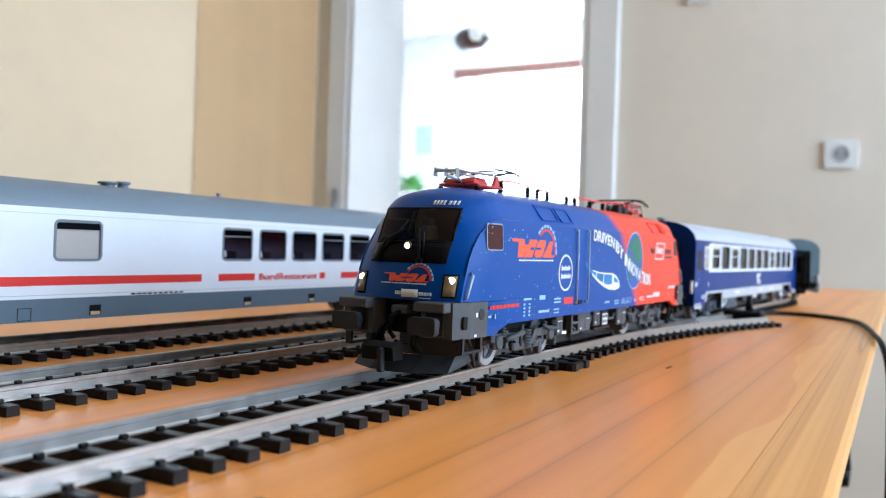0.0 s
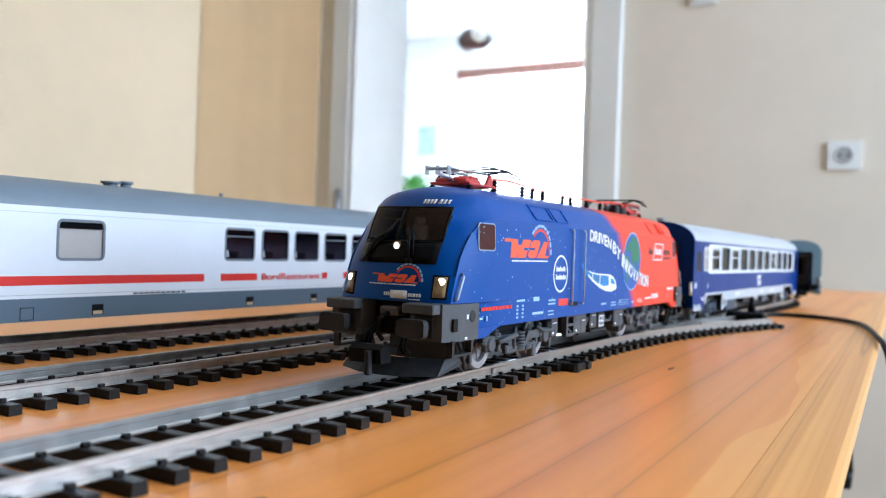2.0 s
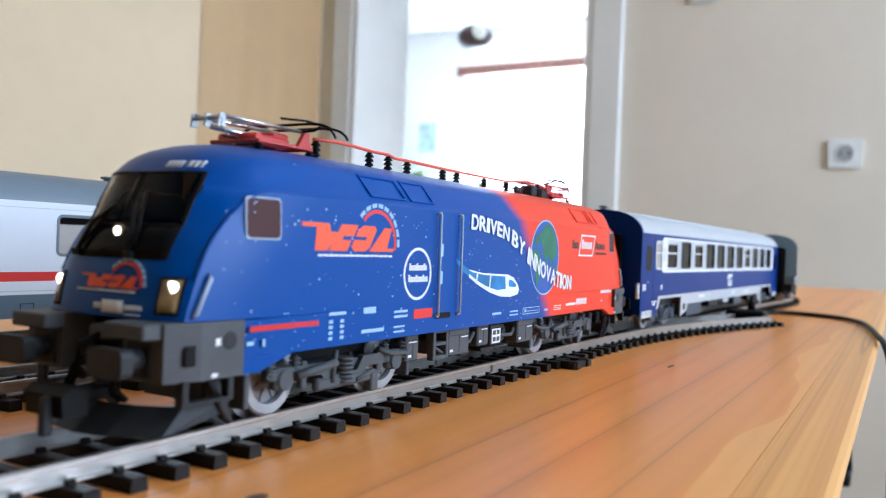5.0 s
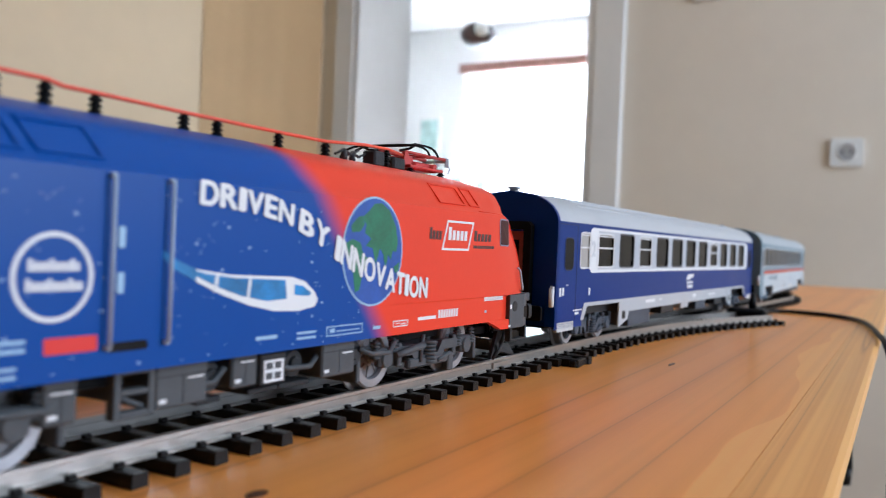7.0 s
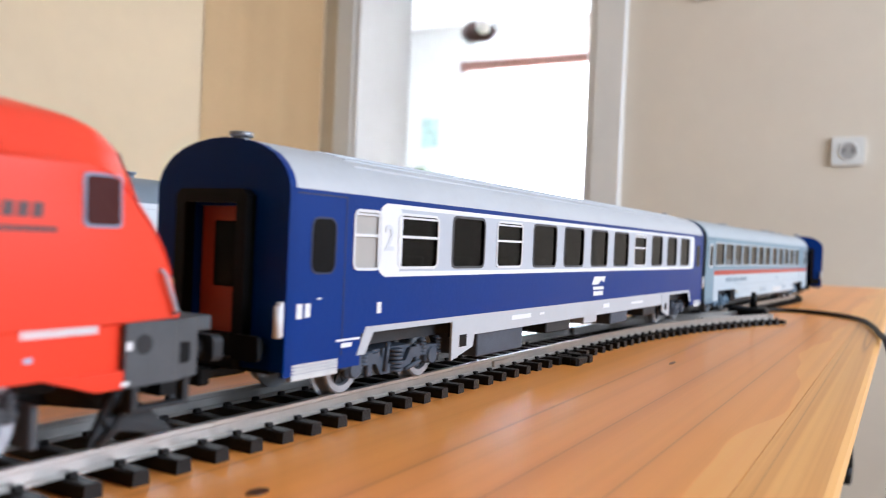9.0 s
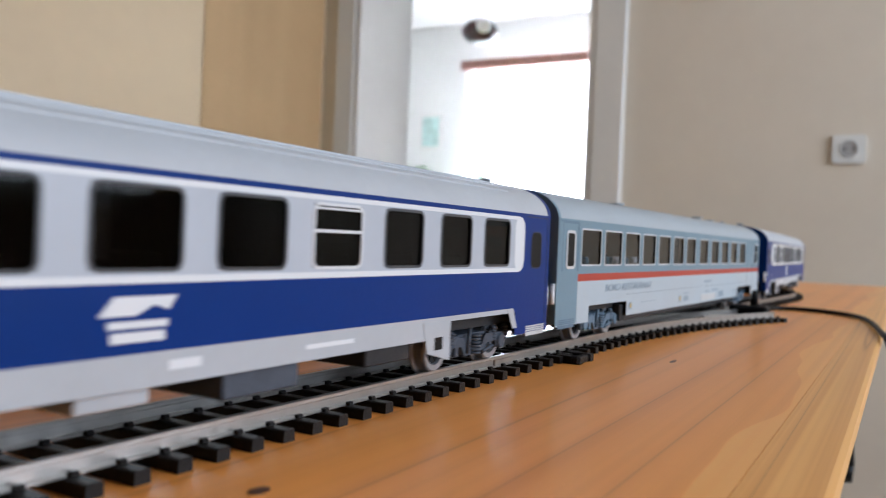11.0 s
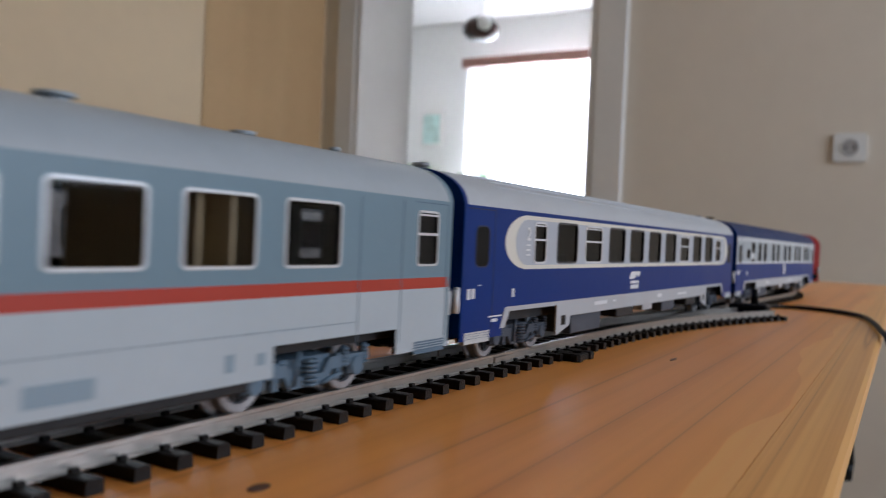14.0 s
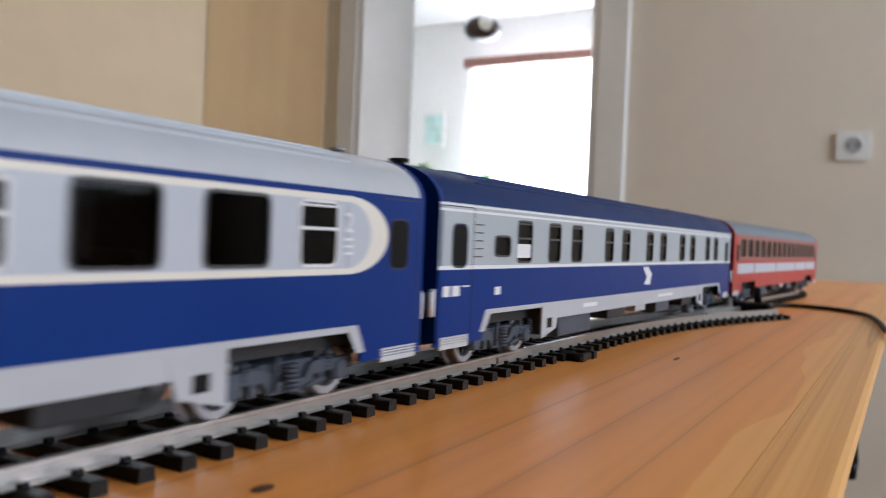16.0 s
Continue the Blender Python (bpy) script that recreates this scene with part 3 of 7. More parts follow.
def lettering(name, text, x, z, height, y, material, parent, turn=0.0, bold=0.0, width=1.0, shear=0.0, label=""):
    """Printed words on the camera's side: left end at x, foot at z."""
    cu = bpy.data.curves.new(name, "FONT")
    cu.body, cu.size, cu.extrude, cu.shear = text, height * 1.38, 0.03, shear
    tmp = bpy.data.objects.new(name, cu)
    scene.collection.objects.link(tmp)
    dg = bpy.context.evaluated_depsgraph_get()
    flat = bpy.data.meshes.new_from_object(tmp.evaluated_get(dg))
    bpy.data.objects.remove(tmp)
    bm = bmesh.new()
    for k, (dx, dz) in enumerate(((0, 0), (-bold, 0), (bold, 0), (0, bold), (0, -bold)) if bold > 0 else ((0, 0),)):
        one = flat.copy()
        one.transform(Matrix.Translation((dx, dz, 0.012 * k)))
        bm.from_mesh(one)
        bpy.data.meshes.remove(one)
    me = bpy.data.meshes.new(name)
    bm.to_mesh(me)
    bm.free()
    me.transform(Matrix.Scale(MM, 4) @ Matrix.Translation((x, y - 0.03, z)) @ Matrix.Rotation(radians(-turn), 4, "Y") @ Matrix.Rotation(radians(90), 4, "X") @ Matrix.Scale(width, 4, (1, 0, 0)))
    me.materials.clear()
    me.materials.append(material)
    return part(name, me, None, parent, label)


def letter_in(parent, ch, xm, zm, w, h, tilt, y):
    """A heavy printed letter that fills a cell w by h about xm, zm, sheared to the slope of its line."""
    cu = bpy.data.curves.new("letter", "FONT")
    cu.body, cu.size, cu.extrude = ch, 1.0, 0.004
    tmp = bpy.data.objects.new("letter", cu)
    scene.collection.objects.link(tmp)
    flat = bpy.data.meshes.new_from_object(tmp.evaluated_get(bpy.context.evaluated_depsgraph_get()))
    bpy.data.objects.remove(tmp)
    bm = bmesh.new()
    for k, (dx, dz) in enumerate(((0, 0), (-0.045, 0), (0.045, 0), (0, 0.03), (0, -0.03))):
        one = flat.copy()
        one.transform(Matrix.Translation((dx, dz, 0.004 * k)))
        bm.from_mesh(one)
        bpy.data.meshes.remove(one)
    me = bpy.data.meshes.new("letter")
    bm.to_mesh(me)
    bm.free()
    xs, ys = [v.co.x for v in me.vertices], [v.co.y for v in me.vertices]
    kx, ky, slope = w / (max(xs) - min(xs)), h / (max(ys) - min(ys)), math.tan(radians(tilt))
    for v in me.vertices:
        u, q = (v.co.x - (max(xs) + min(xs)) / 2) * kx, (v.co.y - (max(ys) + min(ys)) / 2) * ky
        v.co = ((xm + u - q * slope * 0.35) * MM, (y - v.co.z * 2.0) * MM, (zm + q + u * slope) * MM)
    me.materials.clear()
    me.materials.append(M_WHITE)
    return part("letter", me, None, parent)


def tyre_profile(r):
    return [(r * 0.35, 1.9), (r * 0.78, 1.75), (r * 0.83, 2.3), (r, 2.4), (r, 0.2), (r + 0.95, 0.0), (r + 0.95, -0.45), (r * 0.5, -0.5)]


def wheelset_mesh(name, r, mats):
    """Two flanged wheels with spokes' relief on an axle, about its own middle."""
    bm = bmesh.new()
    n = 28
    for sgn in (-1, 1):
        rings = []
        for rr, o in tyre_profile(r):
            yy = sgn * (7.3 + o)
            rings.append([bm.verts.new((rr * math.cos(2 * math.pi * k / n), yy, rr * math.sin(2 * math.pi * k / n))) for k in range(n)])
        for i, (a, b) in enumerate(zip(rings, rings[1:])):
            for k in range(n):
                fc = bm.faces.new((a[k], a[(k + 1) % n], b[(k + 1) % n], b[k]))
                fc.material_index = 0 if i >= 1 else 1
        tyre = [[bm.verts.new((f * r * math.cos(2 * math.pi * k / n), sgn * yy, f * r * math.sin(2 * math.pi * k / n))) for k in range(n)] for f, yy in ((0.66, 9.5), (0.70, 10.25), (0.94, 10.3), (0.985, 10.0))]
        for a, b in zip(tyre, tyre[1:]):
            for k in range(n):
                bm.faces.new((a[k], a[(k + 1) % n], b[(k + 1) % n], b[k]))
        bm.faces.new(rings[0]).material_index = 1
        bm.faces.new(rings[-1]).material_index = 1
        for k in range(8):
            a = 2 * math.pi * k / 8
            c, s = math.cos(a), math.sin(a)
            bm_cyl(bm, (0.3 * r * c, sgn * 9.2, 0.3 * r * s), (0.76 * r * c, sgn * 9.1, 0.76 * r * s), 0.3, 0.25, 5, 1)
        bm_cyl(bm, (0, sgn * 9.0, 0), (0, sgn * 10.2, 0), 1.3, 1.1, 10, 1)
    bm_cyl(bm, (0, -8, 0), (0, 8, 0), 0.9, 0.9, 8, 1)
    bmesh.ops.scale(bm, vec=(MM, MM, MM), verts=bm.verts[:])
    return mesh_of(bm, name, mats)


ROLLING = []   # wheelset, its radius in mm, its place in its bogie


def wheelset(parent, mesh, x, r):
    ob = part("wheelset", mesh, None, parent)
    ob.location = (x * MM, 0, r * MM)
    ROLLING.append((ob, r, x))
    return ob


def bogie(parent, x, base, r, m_frame, wmesh, heavy=False, ylat=13.2):
    """A two-axle bogie: side frames, axle boxes, springs, brake gear, wheelsets."""
    h = base / 2
    bm = bmesh.new()
    for s in (-1, 1):
        y0, y1 = s * ylat, s * (ylat - 1.6)
        lo, hi = min(y0, y1), max(y0, y1)
        zt = 8.6 if heavy else 7.6
        bm_prism(bm, [(-h - 4.5, zt - 1.2), (-h - 4.0, zt), (-6, zt), (-4, zt - 2.6), (4, zt - 2.6), (6, zt), (h + 4, zt), (h + 4.5, zt - 1.2), (h + 1, zt - 2.0), (7, zt - 2.2), (5, zt - 4.6), (-5, zt - 4.6), (-7, zt - 2.2), (-h - 1, zt - 2)], lo, hi, "y")
        for cx in (-h, h):
            bm_cyl(bm, (cx, s * (ylat - 1.4), r), (cx, s * (ylat + 0.6), r), 2.1, 1.8, 12)
            bm_box(bm, cx - 2.3, lo, r - 1.6, cx + 2.3, hi, r + 2.2, 0, 0.3)
            for sx in (-3.3, 3.3):
                for k in range(5):
                    bm_cyl(bm, (cx + sx, s * (ylat - 0.6), r + 0.2 + k * 0.75), (cx + sx, s * (ylat - 0.6), r + 0.65 + k * 0.75), 1.05, 1.05, 8)
                bm_cyl(bm, (cx + sx, s * (ylat - 0.6), r), (cx + sx, s * (ylat - 0.6), r + 4), 0.6, 0.6, 6)
            bm_box(bm, cx + (4.6 if cx < 0 else -6.2), lo, r - 2.2, cx + (6.2 if cx < 0 else -4.6), hi - 0.2, r + 2.8, 0, 0.25)
        for k in range(6):
            bm_cyl(bm, (0, s * (ylat - 0.4), zt - 4.4 + k * 0.85), (0, s * (ylat - 0.4), zt - 3.85 + k * 0.85), 1.9, 1.9, 10)
        bm_cyl(bm, (-4.2, s * (ylat + 0.2), zt - 4), (-3.2, s * (ylat + 0.2), zt + 2), 0.55, 0.55, 6)
        bm_cyl(bm, (3.4, s * (ylat + 0.2), zt - 4.4), (9.2, s * (ylat + 0.2), zt - 3.2), 0.5, 0.5, 6)
        if heavy:
            # end beam, added only to cover the brightly lit wheels behind it
            bm_box(bm, s * (h + 7.6) - 0.6, -12.2, 2.4, s * (h + 7.6) + 0.6, 12.2, 8.0, 0, 0.2)
            bm_box(bm, -8.5, lo + 0.3 * s, 3.4, 8.5, hi + 0.3 * s, 5.6, 0, 0.4)
            bm_cyl(bm, (-h + 2, s * (ylat + 0.9), r + 0.5), (-4, s * (ylat + 0.9), r + 1.8), 0.8, 0.8, 8)
            bm_box(bm, h - 8.5, lo - 0.2, 1.2, h - 6.0, hi + 0.2, 5.4, 0, 0.3)
    bm_box(bm, -7, -ylat + 1, 4.5, 7, ylat - 1, 8.2)
    for cx in (-h, h):
        bm_box(bm, cx - 4.2, -9.8, 8.0, cx + 4.2, 9.8, 8.9)
    bmesh.ops.scale(bm, vec=(MM, MM, MM), verts=bm.verts[:])
    ob = part("bogie", bm, m_frame, parent)
    ob.location = (x * MM, 0, 0)
    for cx in (-h, h):
        wheelset(ob, wmesh, cx, r)
    return ob


# paints


def livery():
    """The locomotive's paint: ultramarine in front, running over to traffic red, with a sprinkle of small white stars."""
    m = mat("blue_to_red_locomotive_paint", (0.004, 0.08, 0.5), 0.34, spec=0.24)
    nt = m.node_tree
    b = nt.nodes["Principled BSDF"]
    tc, sep = nt.nodes.new("ShaderNodeTexCoord"), nt.nodes.new("ShaderNodeSeparateXYZ")
    nt.links.new(tc.outputs["Object"], sep.inputs[0])
    lin = nt.nodes.new("ShaderNodeMath")
    lin.operation = "MULTIPLY_ADD"
    lin.inputs[1].default_value = 0.76
    nt.links.new(sep.outputs["Z"], lin.inputs[0])
    nt.links.new(sep.outputs["X"], lin.inputs[2])
    edge = nt.nodes.new("ShaderNodeMapRange")
    edge.interpolation_type = "SMOOTHSTEP"
    edge.inputs["From Min"].default_value, edge.inputs["From Max"].default_value = 0.0385, 0.0475
    nt.links.new(lin.outputs[0], edge.inputs["Value"])
    mix0, mix1 = nt.nodes.new("ShaderNodeMix"), nt.nodes.new("ShaderNodeMix")
    for k in (mix0, mix1):
        k.data_type = "RGBA"
    mix0.inputs[6].default_value, mix0.inputs[7].default_value = (0.001, 0.066, 0.33, 1), (0.55, 0.65, 0.85, 1)
    mix0.inputs[0].default_value = 0.0
    nt.links.new(mix0.outputs[2], mix1.inputs[6])
    mix1.inputs[7].default_value = (0.83, 0.055, 0.02, 1)
    nt.links.new(edge.outputs[0], mix1.inputs[0])
    nt.links.new(mix1.outputs[2], b.inputs["Base Color"])
    nz, bp = nt.nodes.new("ShaderNodeTexNoise"), nt.nodes.new("ShaderNodeBump")
    nz.inputs["Scale"].default_value = 900
    nt.links.new(tc.outputs["Object"], nz.inputs["Vector"])
    bp.inputs["Strength"].default_value, bp.inputs["Distance"].default_value = 0.04, 0.0004
    nt.links.new(nz.outputs["Fac"], bp.inputs["Height"])
    nt.links.new(bp.outputs["Normal"], b.inputs["Normal"])
    return m


M_LIV = livery()
M_ORANGE = mat("orange_print", (0.85, 0.10, 0.03), 0.4)
M_WHITE = mat("white_print", (0.80, 0.82, 0.84), 0.4)
M_PALE = mat("pale_blue_print", (0.35, 0.55, 0.75), 0.4)
M_CYAN = mat("cyan_print", (0.015, 0.20, 0.50), 0.4, vary=0.5, scale=250)
M_REDP = mat("red_print", (0.75, 0.03, 0.02), 0.4)
M_DKPRINT = mat("dark_print", (0.05, 0.02, 0.02), 0.4)
M_GREY = mat("mid_grey_plastic", (0.082, 0.090, 0.098), 0.5, vary=0.15, scale=200, bump=0.1, bump_scale=2500, spec=0.25)
M_DGREY = mat("dark_grey_plastic", (0.026, 0.028, 0.031), 0.5, vary=0.25, scale=250, bump=0.1, bump_scale=2500, spec=0.25)
M_BGREY = mat("blue_grey_plastic", (0.13, 0.20, 0.27), 0.5, vary=0.15, scale=250, bump=0.1, bump_scale=2500, spec=0.25)
M_CGREY = mat("slate_plastic", (0.07, 0.085, 0.11), 0.5, vary=0.2, scale=250, bump=0.1, bump_scale=2500, spec=0.25)
M_STEEL = mat("bright_wheel_steel", (0.36, 0.38, 0.41), 0.36, metal=0.6, vary=0.15, scale=300)
M_HUB = mat("grey_wheel_centre", (0.20, 0.20, 0.21), 0.45, vary=0.2, scale=300)
M_GLASS = glass("smoked_window_plastic", (0.13, 0.12, 0.115), 0.04)
M_CLEAR = glass("clear_window_plastic", (0.52, 0.51, 0.50), 0.03)
M_CABDARK = mat("black_gloss_panel", (0.006, 0.006, 0.007), 0.16, spec=0.08)
M_LAMP = glow("warm_white_headlamp", (1.0, 0.88, 0.66), 5.0)
M_LAMPGLASS = mat("amber_lamp_housing", (0.30, 0.21, 0.10), 0.2, vary=0.4, scale=400)
M_ROOFRED = mat("red_pantograph_frame", (0.55, 0.035, 0.03), 0.4, vary=0.1, scale=200)
M_WIRE = mat("orange_red_roof_conductor", (0.80, 0.09, 0.04), 0.4)
M_CABIN = mat("cab_interior", (0.16, 0.13, 0.11), 0.7, vary=0.2, scale=150)
W_LOCO = wheelset_mesh("loco_wheelset", 6.6, [M_STEEL, M_HUB])
W_COACH = wheelset_mesh("coach_wheelset", 5.3, [M_STEEL, M_DGREY])

# ---- the locomotive ----
LZ = [12.0, 15.0, 17.9, 18.3, 20.5, 23.0, 26.0, 29.0, 30.6, 32.3, 34.2, 36.0, 37.2, 37.9, 38.4, 39.2, 40.9, 42.0, 43.2, 44.2, 45.0, 45.8, 46.4, 46.9, 47.3, 47.6]
REAR = 4.0                  # the rear nose stands this much further from the middle


def curve(tab, z):
    for (a, p), (b, q) in zip(tab, tab[1:]):
        if z <= b:
            k = (z - a) / (b - a)
            k = max(0.0, k)
            return p + (q - p) * k
    return tab[-1][1]


LW = [(0, 17.2), (38.4, 17.2), (39.2, 16.5), (40.9, 15.4), (42.5, 14.6), (44.2, 13.5), (45.3, 11.6), (46.2, 9.2), (47.0, 6.2), (47.4, 3.6), (47.6, 1.8)]
LF = [(0, 95.0), (17.9, 95.0), (18.3, 101.3), (20.5, 101.3), (24.5, 100.7), (28, 99.7), (31, 98.3), (34.2, 96.7), (38.4, 94.6), (40.9, 93.4), (42.5, 92.0), (44.2, 90.2), (45, 88.8), (45.8, 86.8), (46.4, 84.2), (46.9, 80.6), (47.3, 75.5), (47.6, 66)]
LC = [(0, 92.0), (17.9, 92.0), (18.3, 98.9), (24.5, 96.9), (28, 95.3), (31, 93.2), (34.2, 90.3), (36, 88.3), (37.2, 86.6), (37.9, 85.2), (38.4, 83.6), (39.2, 83.4), (40.9, 84.5), (43.2, 84.0), (45, 81.0), (46.4, 74), (47.6, 58)]
LP = [(0, 3.0), (33, 3.0), (38.4, 4.0), (40.9, 4.6), (44.2, 3.6), (47.6, 2.6)]
LK = [(0, 0.905), (34, 0.905), (38.4, 0.965), (48, 0.98)]
LQ = (1.0, 0.95, 0.85, 0.69, 0.5, 0.25)


def loco_end(z, y, out=0.0):
    """How far the nose reaches at height z and side y."""
    q = min(1.0, abs(y) / (curve(LW, z) * curve(LK, z)))
    c = curve(LC, z)
    return c + (curve(LF, z) - c) * (1 - q ** curve(LP, z)) + out


def nose(sd, z, y, out=0.0):
    """The nose's place along the locomotive; sd -1: the front, 1: the rear."""
    return sd * loco_end(z, y, out) + (REAR if sd > 0 else 0.0)


def side_y(z, x):
    """Half the body's width at height z, x along it."""
    w, k, c = curve(LW, z), curve(LK, z), curve(LC, z)
    a = abs(x) - (REAR if x > 0 else 0.0)
    t = max(0.0, min(1.0, (a - c + 16.0) / 16.0))
    return w * (1 + (k - 1) * t * t)


def loco_outline(z):
    """The body's outline at height z, the rear end first; each nose keeps a crease where it meets the sides."""
    w, k, c, f, p = (curve(tab, z) for tab in (LW, LK, LC, LF, LP))
    qs = [-q for q in LQ] + [0.0] + list(LQ[::-1])
    end = [(c + (f - c) * (1 - abs(q) ** p), q * w * k) for q in qs]
    back = [(x + REAR, y) for x, y in end]
    flank = [(c - 5.0, w * (1 + (k - 1) * 0.47)), (c - 10.0, w * (1 + (k - 1) * 0.14)), (c - 16.0, w)]
    flat = [(x, w) for x in (30, 0, -30)]
    left = [(x + REAR, y) for x, y in flank] + flat + [(-x, y) for x, y in flank[::-1]]
    return back + left + [(-x, -y) for x, y in end] + [(x, -y) for x, y in left[::-1]]


def loco_patch(bm, ya, yb, za, zb, out, side=-1, ny=8, nz=6, slot=0, slant=0.0):
    """A sheet on the nose between two sides and two heights, out mm proud of it. side -1: the front."""
    grid = []
    for i in range(nz + 1):
        z = za + (zb - za) * i / nz
        row = []
        for j in range(ny + 1):
            y = (ya + (yb - ya) * j / ny) * (1 - slant * (z - za) / (zb - za))
            row.append((bm.verts.new((nose(side, z, y, out), y, z)), bm.verts.new((nose(side, z, y, out - 0.6), y, z))))
        grid.append(row)
    for i in range(nz):
        for j in range(ny):
            for k in (0, 1):
                fc = bm.faces.new((grid[i][j][k], grid[i][j + 1][k], grid[i + 1][j + 1][k], grid[i + 1][j][k]))
                fc.smooth, fc.material_index = True, slot
    rim = [grid[0][j] for j in range(ny + 1)] + [grid[i][ny] for i in range(1, nz + 1)] + [grid[nz][j] for j in range(ny - 1, -1, -1)] + [grid[i][0] for i in range(nz - 1, 0, -1)]
    for a, b in zip(rim, rim[1:] + rim[:1]):
        bm.faces.new((a[0], b[0], b[1], a[1])).material_index = slot


def pantograph(parent, x, up, bright=False):
    """A folded half-scissor pantograph: red base frame on insulators, knee at the outer end, contact bows at the inner end. up 1: the knee points to -x."""
    bm = bmesh.new()
    bm_box(bm, x - 3.0, -3.4, 48.0, x + 5.5, 3.4, 50.0, 0, 0.5)
    bm_box(bm, x + up * 4.0 - 2.4, -2.2, 49.6, x + up * 4.0 + 2.4, 2.2, 51.0, 0, 0.4)
    ob = mmpart("pantograph", bm, M_ROOFRED, parent, "folded red pantograph with bright steel arms")
    c = x + 1.5 * up
    for y in (-5.6, 5.6):
        mmbox("base_rail", (c - 7.6, y - 0.4, 48.0), (c + 7.6, y + 0.4, 48.6), M_ROOFRED, ob, 0.15)
    for xx in (c - 7.0, c + 7.0):
        mmbox("base_bar", (xx - 0.6, -6.0, 47.98), (xx + 0.6, 6.0, 48.7), M_ROOFRED, ob, 0.15)
    bm = bmesh.new()
    bm_cyl(bm, (x - up * 4.5, -4.6, 49.2), (x - up * 4.5, 4.6, 49.2), 0.8)
    mmpart("shaft", bm, M_ROOFRED, ob)
    for y in (-4.2, 4.2):
        bm = bmesh.new()
        bm_prism(bm, [(x + up * 6.0, 48.4), (x + up * 10.0, 48.4), (x + up * 9.4, 51.6), (x + up * 8.2, 51.6)][::int(up)], y - 0.45, y + 0.45, "y")
        mmpart("hinge_bracket", bm, M_ROOFRED, ob)
    m = M_CHROME if bright else M_REDARM
    k = x - 12.4 * up
    for nm, y, a, b, r, mt in (("lower_arm", 0.0, (x + 9.4 * up, 49.4), (k + 0.6 * up, 50.2), 0.62, m), ("guide_rod", -2.0, (x + 7.0 * up, 48.9), (k + 1.6 * up, 48.6), 0.22, M_BLACK), ("upper_arm", -3.0, (k, 51.9), (x + 9.0 * up, 51.9), 0.42, m), ("upper_arm", 3.0, (k, 51.9), (x + 9.0 * up, 51.9), 0.42, m)):
        bm = bmesh.new()
        bm_cyl(bm, (a[0], y, a[1]), (b[0], y, b[1]), r, r * 0.85, 8)
        mmpart(nm, bm, mt, ob)
    bm = bmesh.new()
    for ya, yb in ((-3.0, 2.0), (2.0, -2.6), (-2.6, 3.0)):
        xa = k + 4.0 * up + 3.6 * up * (ya > 0) + 5.0 * up * (yb > 2.5)
        bm_cyl(bm, (xa, ya, 51.9), (xa + 4.0 * up, yb, 51.9), 0.2, 0.2, 6)
    mmpart("arm_brace", bm, m, ob)
    bm = bmesh.new()
    bm_cyl(bm, (k, -3.6, 51.5), (k, 3.6, 51.5), 0.42, 0.42, 10)
    for y in (-3.3, 0.0, 3.3):
        bm_prism(bm, [(k - 0.9, 50.0), (k + 0.9, 50.0), (k + 0.6, 52.3), (k - 0.6, 52.3)], y - 0.14, y + 0.14, "y")
    bm_tube(bm, [(k, -3.4, 51.0), (k - 0.6 * up, -3.9, 49.6), (k + 0.9 * up, -4.3, 48.4)], 0.16, 6)
    mmpart("knee", bm, M_STEEL, ob)
    for dx, lift in ((7.6, 0.35), (11.4, 0.0)):
        bm = bmesh.new()
        bx = x + dx * up
        bm_tube(bm, [(bx, -12.4, 50.2), (bx, -11.9, 51.1), (bx, -10.6, 52.0 + lift), (bx, -8.6, 52.6 + lift), (bx, -6, 52.8 + lift), (bx, 6, 52.8 + lift), (bx, 8.6, 52.6 + lift), (bx, 10.6, 52.0 + lift), (bx, 11.9, 51.1), (bx, 12.4, 50.2)], 0.27, 6)
        mmpart("contact_bow", bm, M_BLACK, ob)
    for y in (-7.2, 7.2):
        bm = bmesh.new()
        bm_tube(bm, [(x - 1.0 * up, y * 0.9, 52.9), (x + 5.0 * up, y, 53.3), (x + 9.5 * up, y, 53.2), (x + 12.0 * up, y, 52.6)], 0.22, 6)
        bm_tube(bm, [(x + 9.0 * up, y * 0.42, 51.9), (x + 9.4 * up, y * 0.8, 52.2), (x + 9.5 * up, y, 52.8)], 0.3, 6)
        mmpart("bow_cradle", bm, M_BLACK, ob)
    for xx, y in ((x + 1.5 * up - 7, -5.6), (x + 1.5 * up - 7, 5.6), (x + 1.5 * up + 7, -5.6), (x + 1.5 * up + 7, 5.6)):
        insulator(ob, xx, y, 45.4, 47.9)
    return ob


def insulator(parent, x, y, z0, z1):
    bm = bmesh.new()
    n = 4
    for k in range(n):
        a, b = z0 + (z1 - z0) * k / n, z0 + (z1 - z0) * (k + 0.6) / n
        bm_cyl(bm, (x, y, a), (x, y, b), 1.05, 0.75, 10)
        bm_cyl(bm, (x, y, b), (x, y, z0 + (z1 - z0) * (k + 1) / n), 0.6, 0.6, 8)
    return mmpart("insulator", bm, M_BLACK, parent)


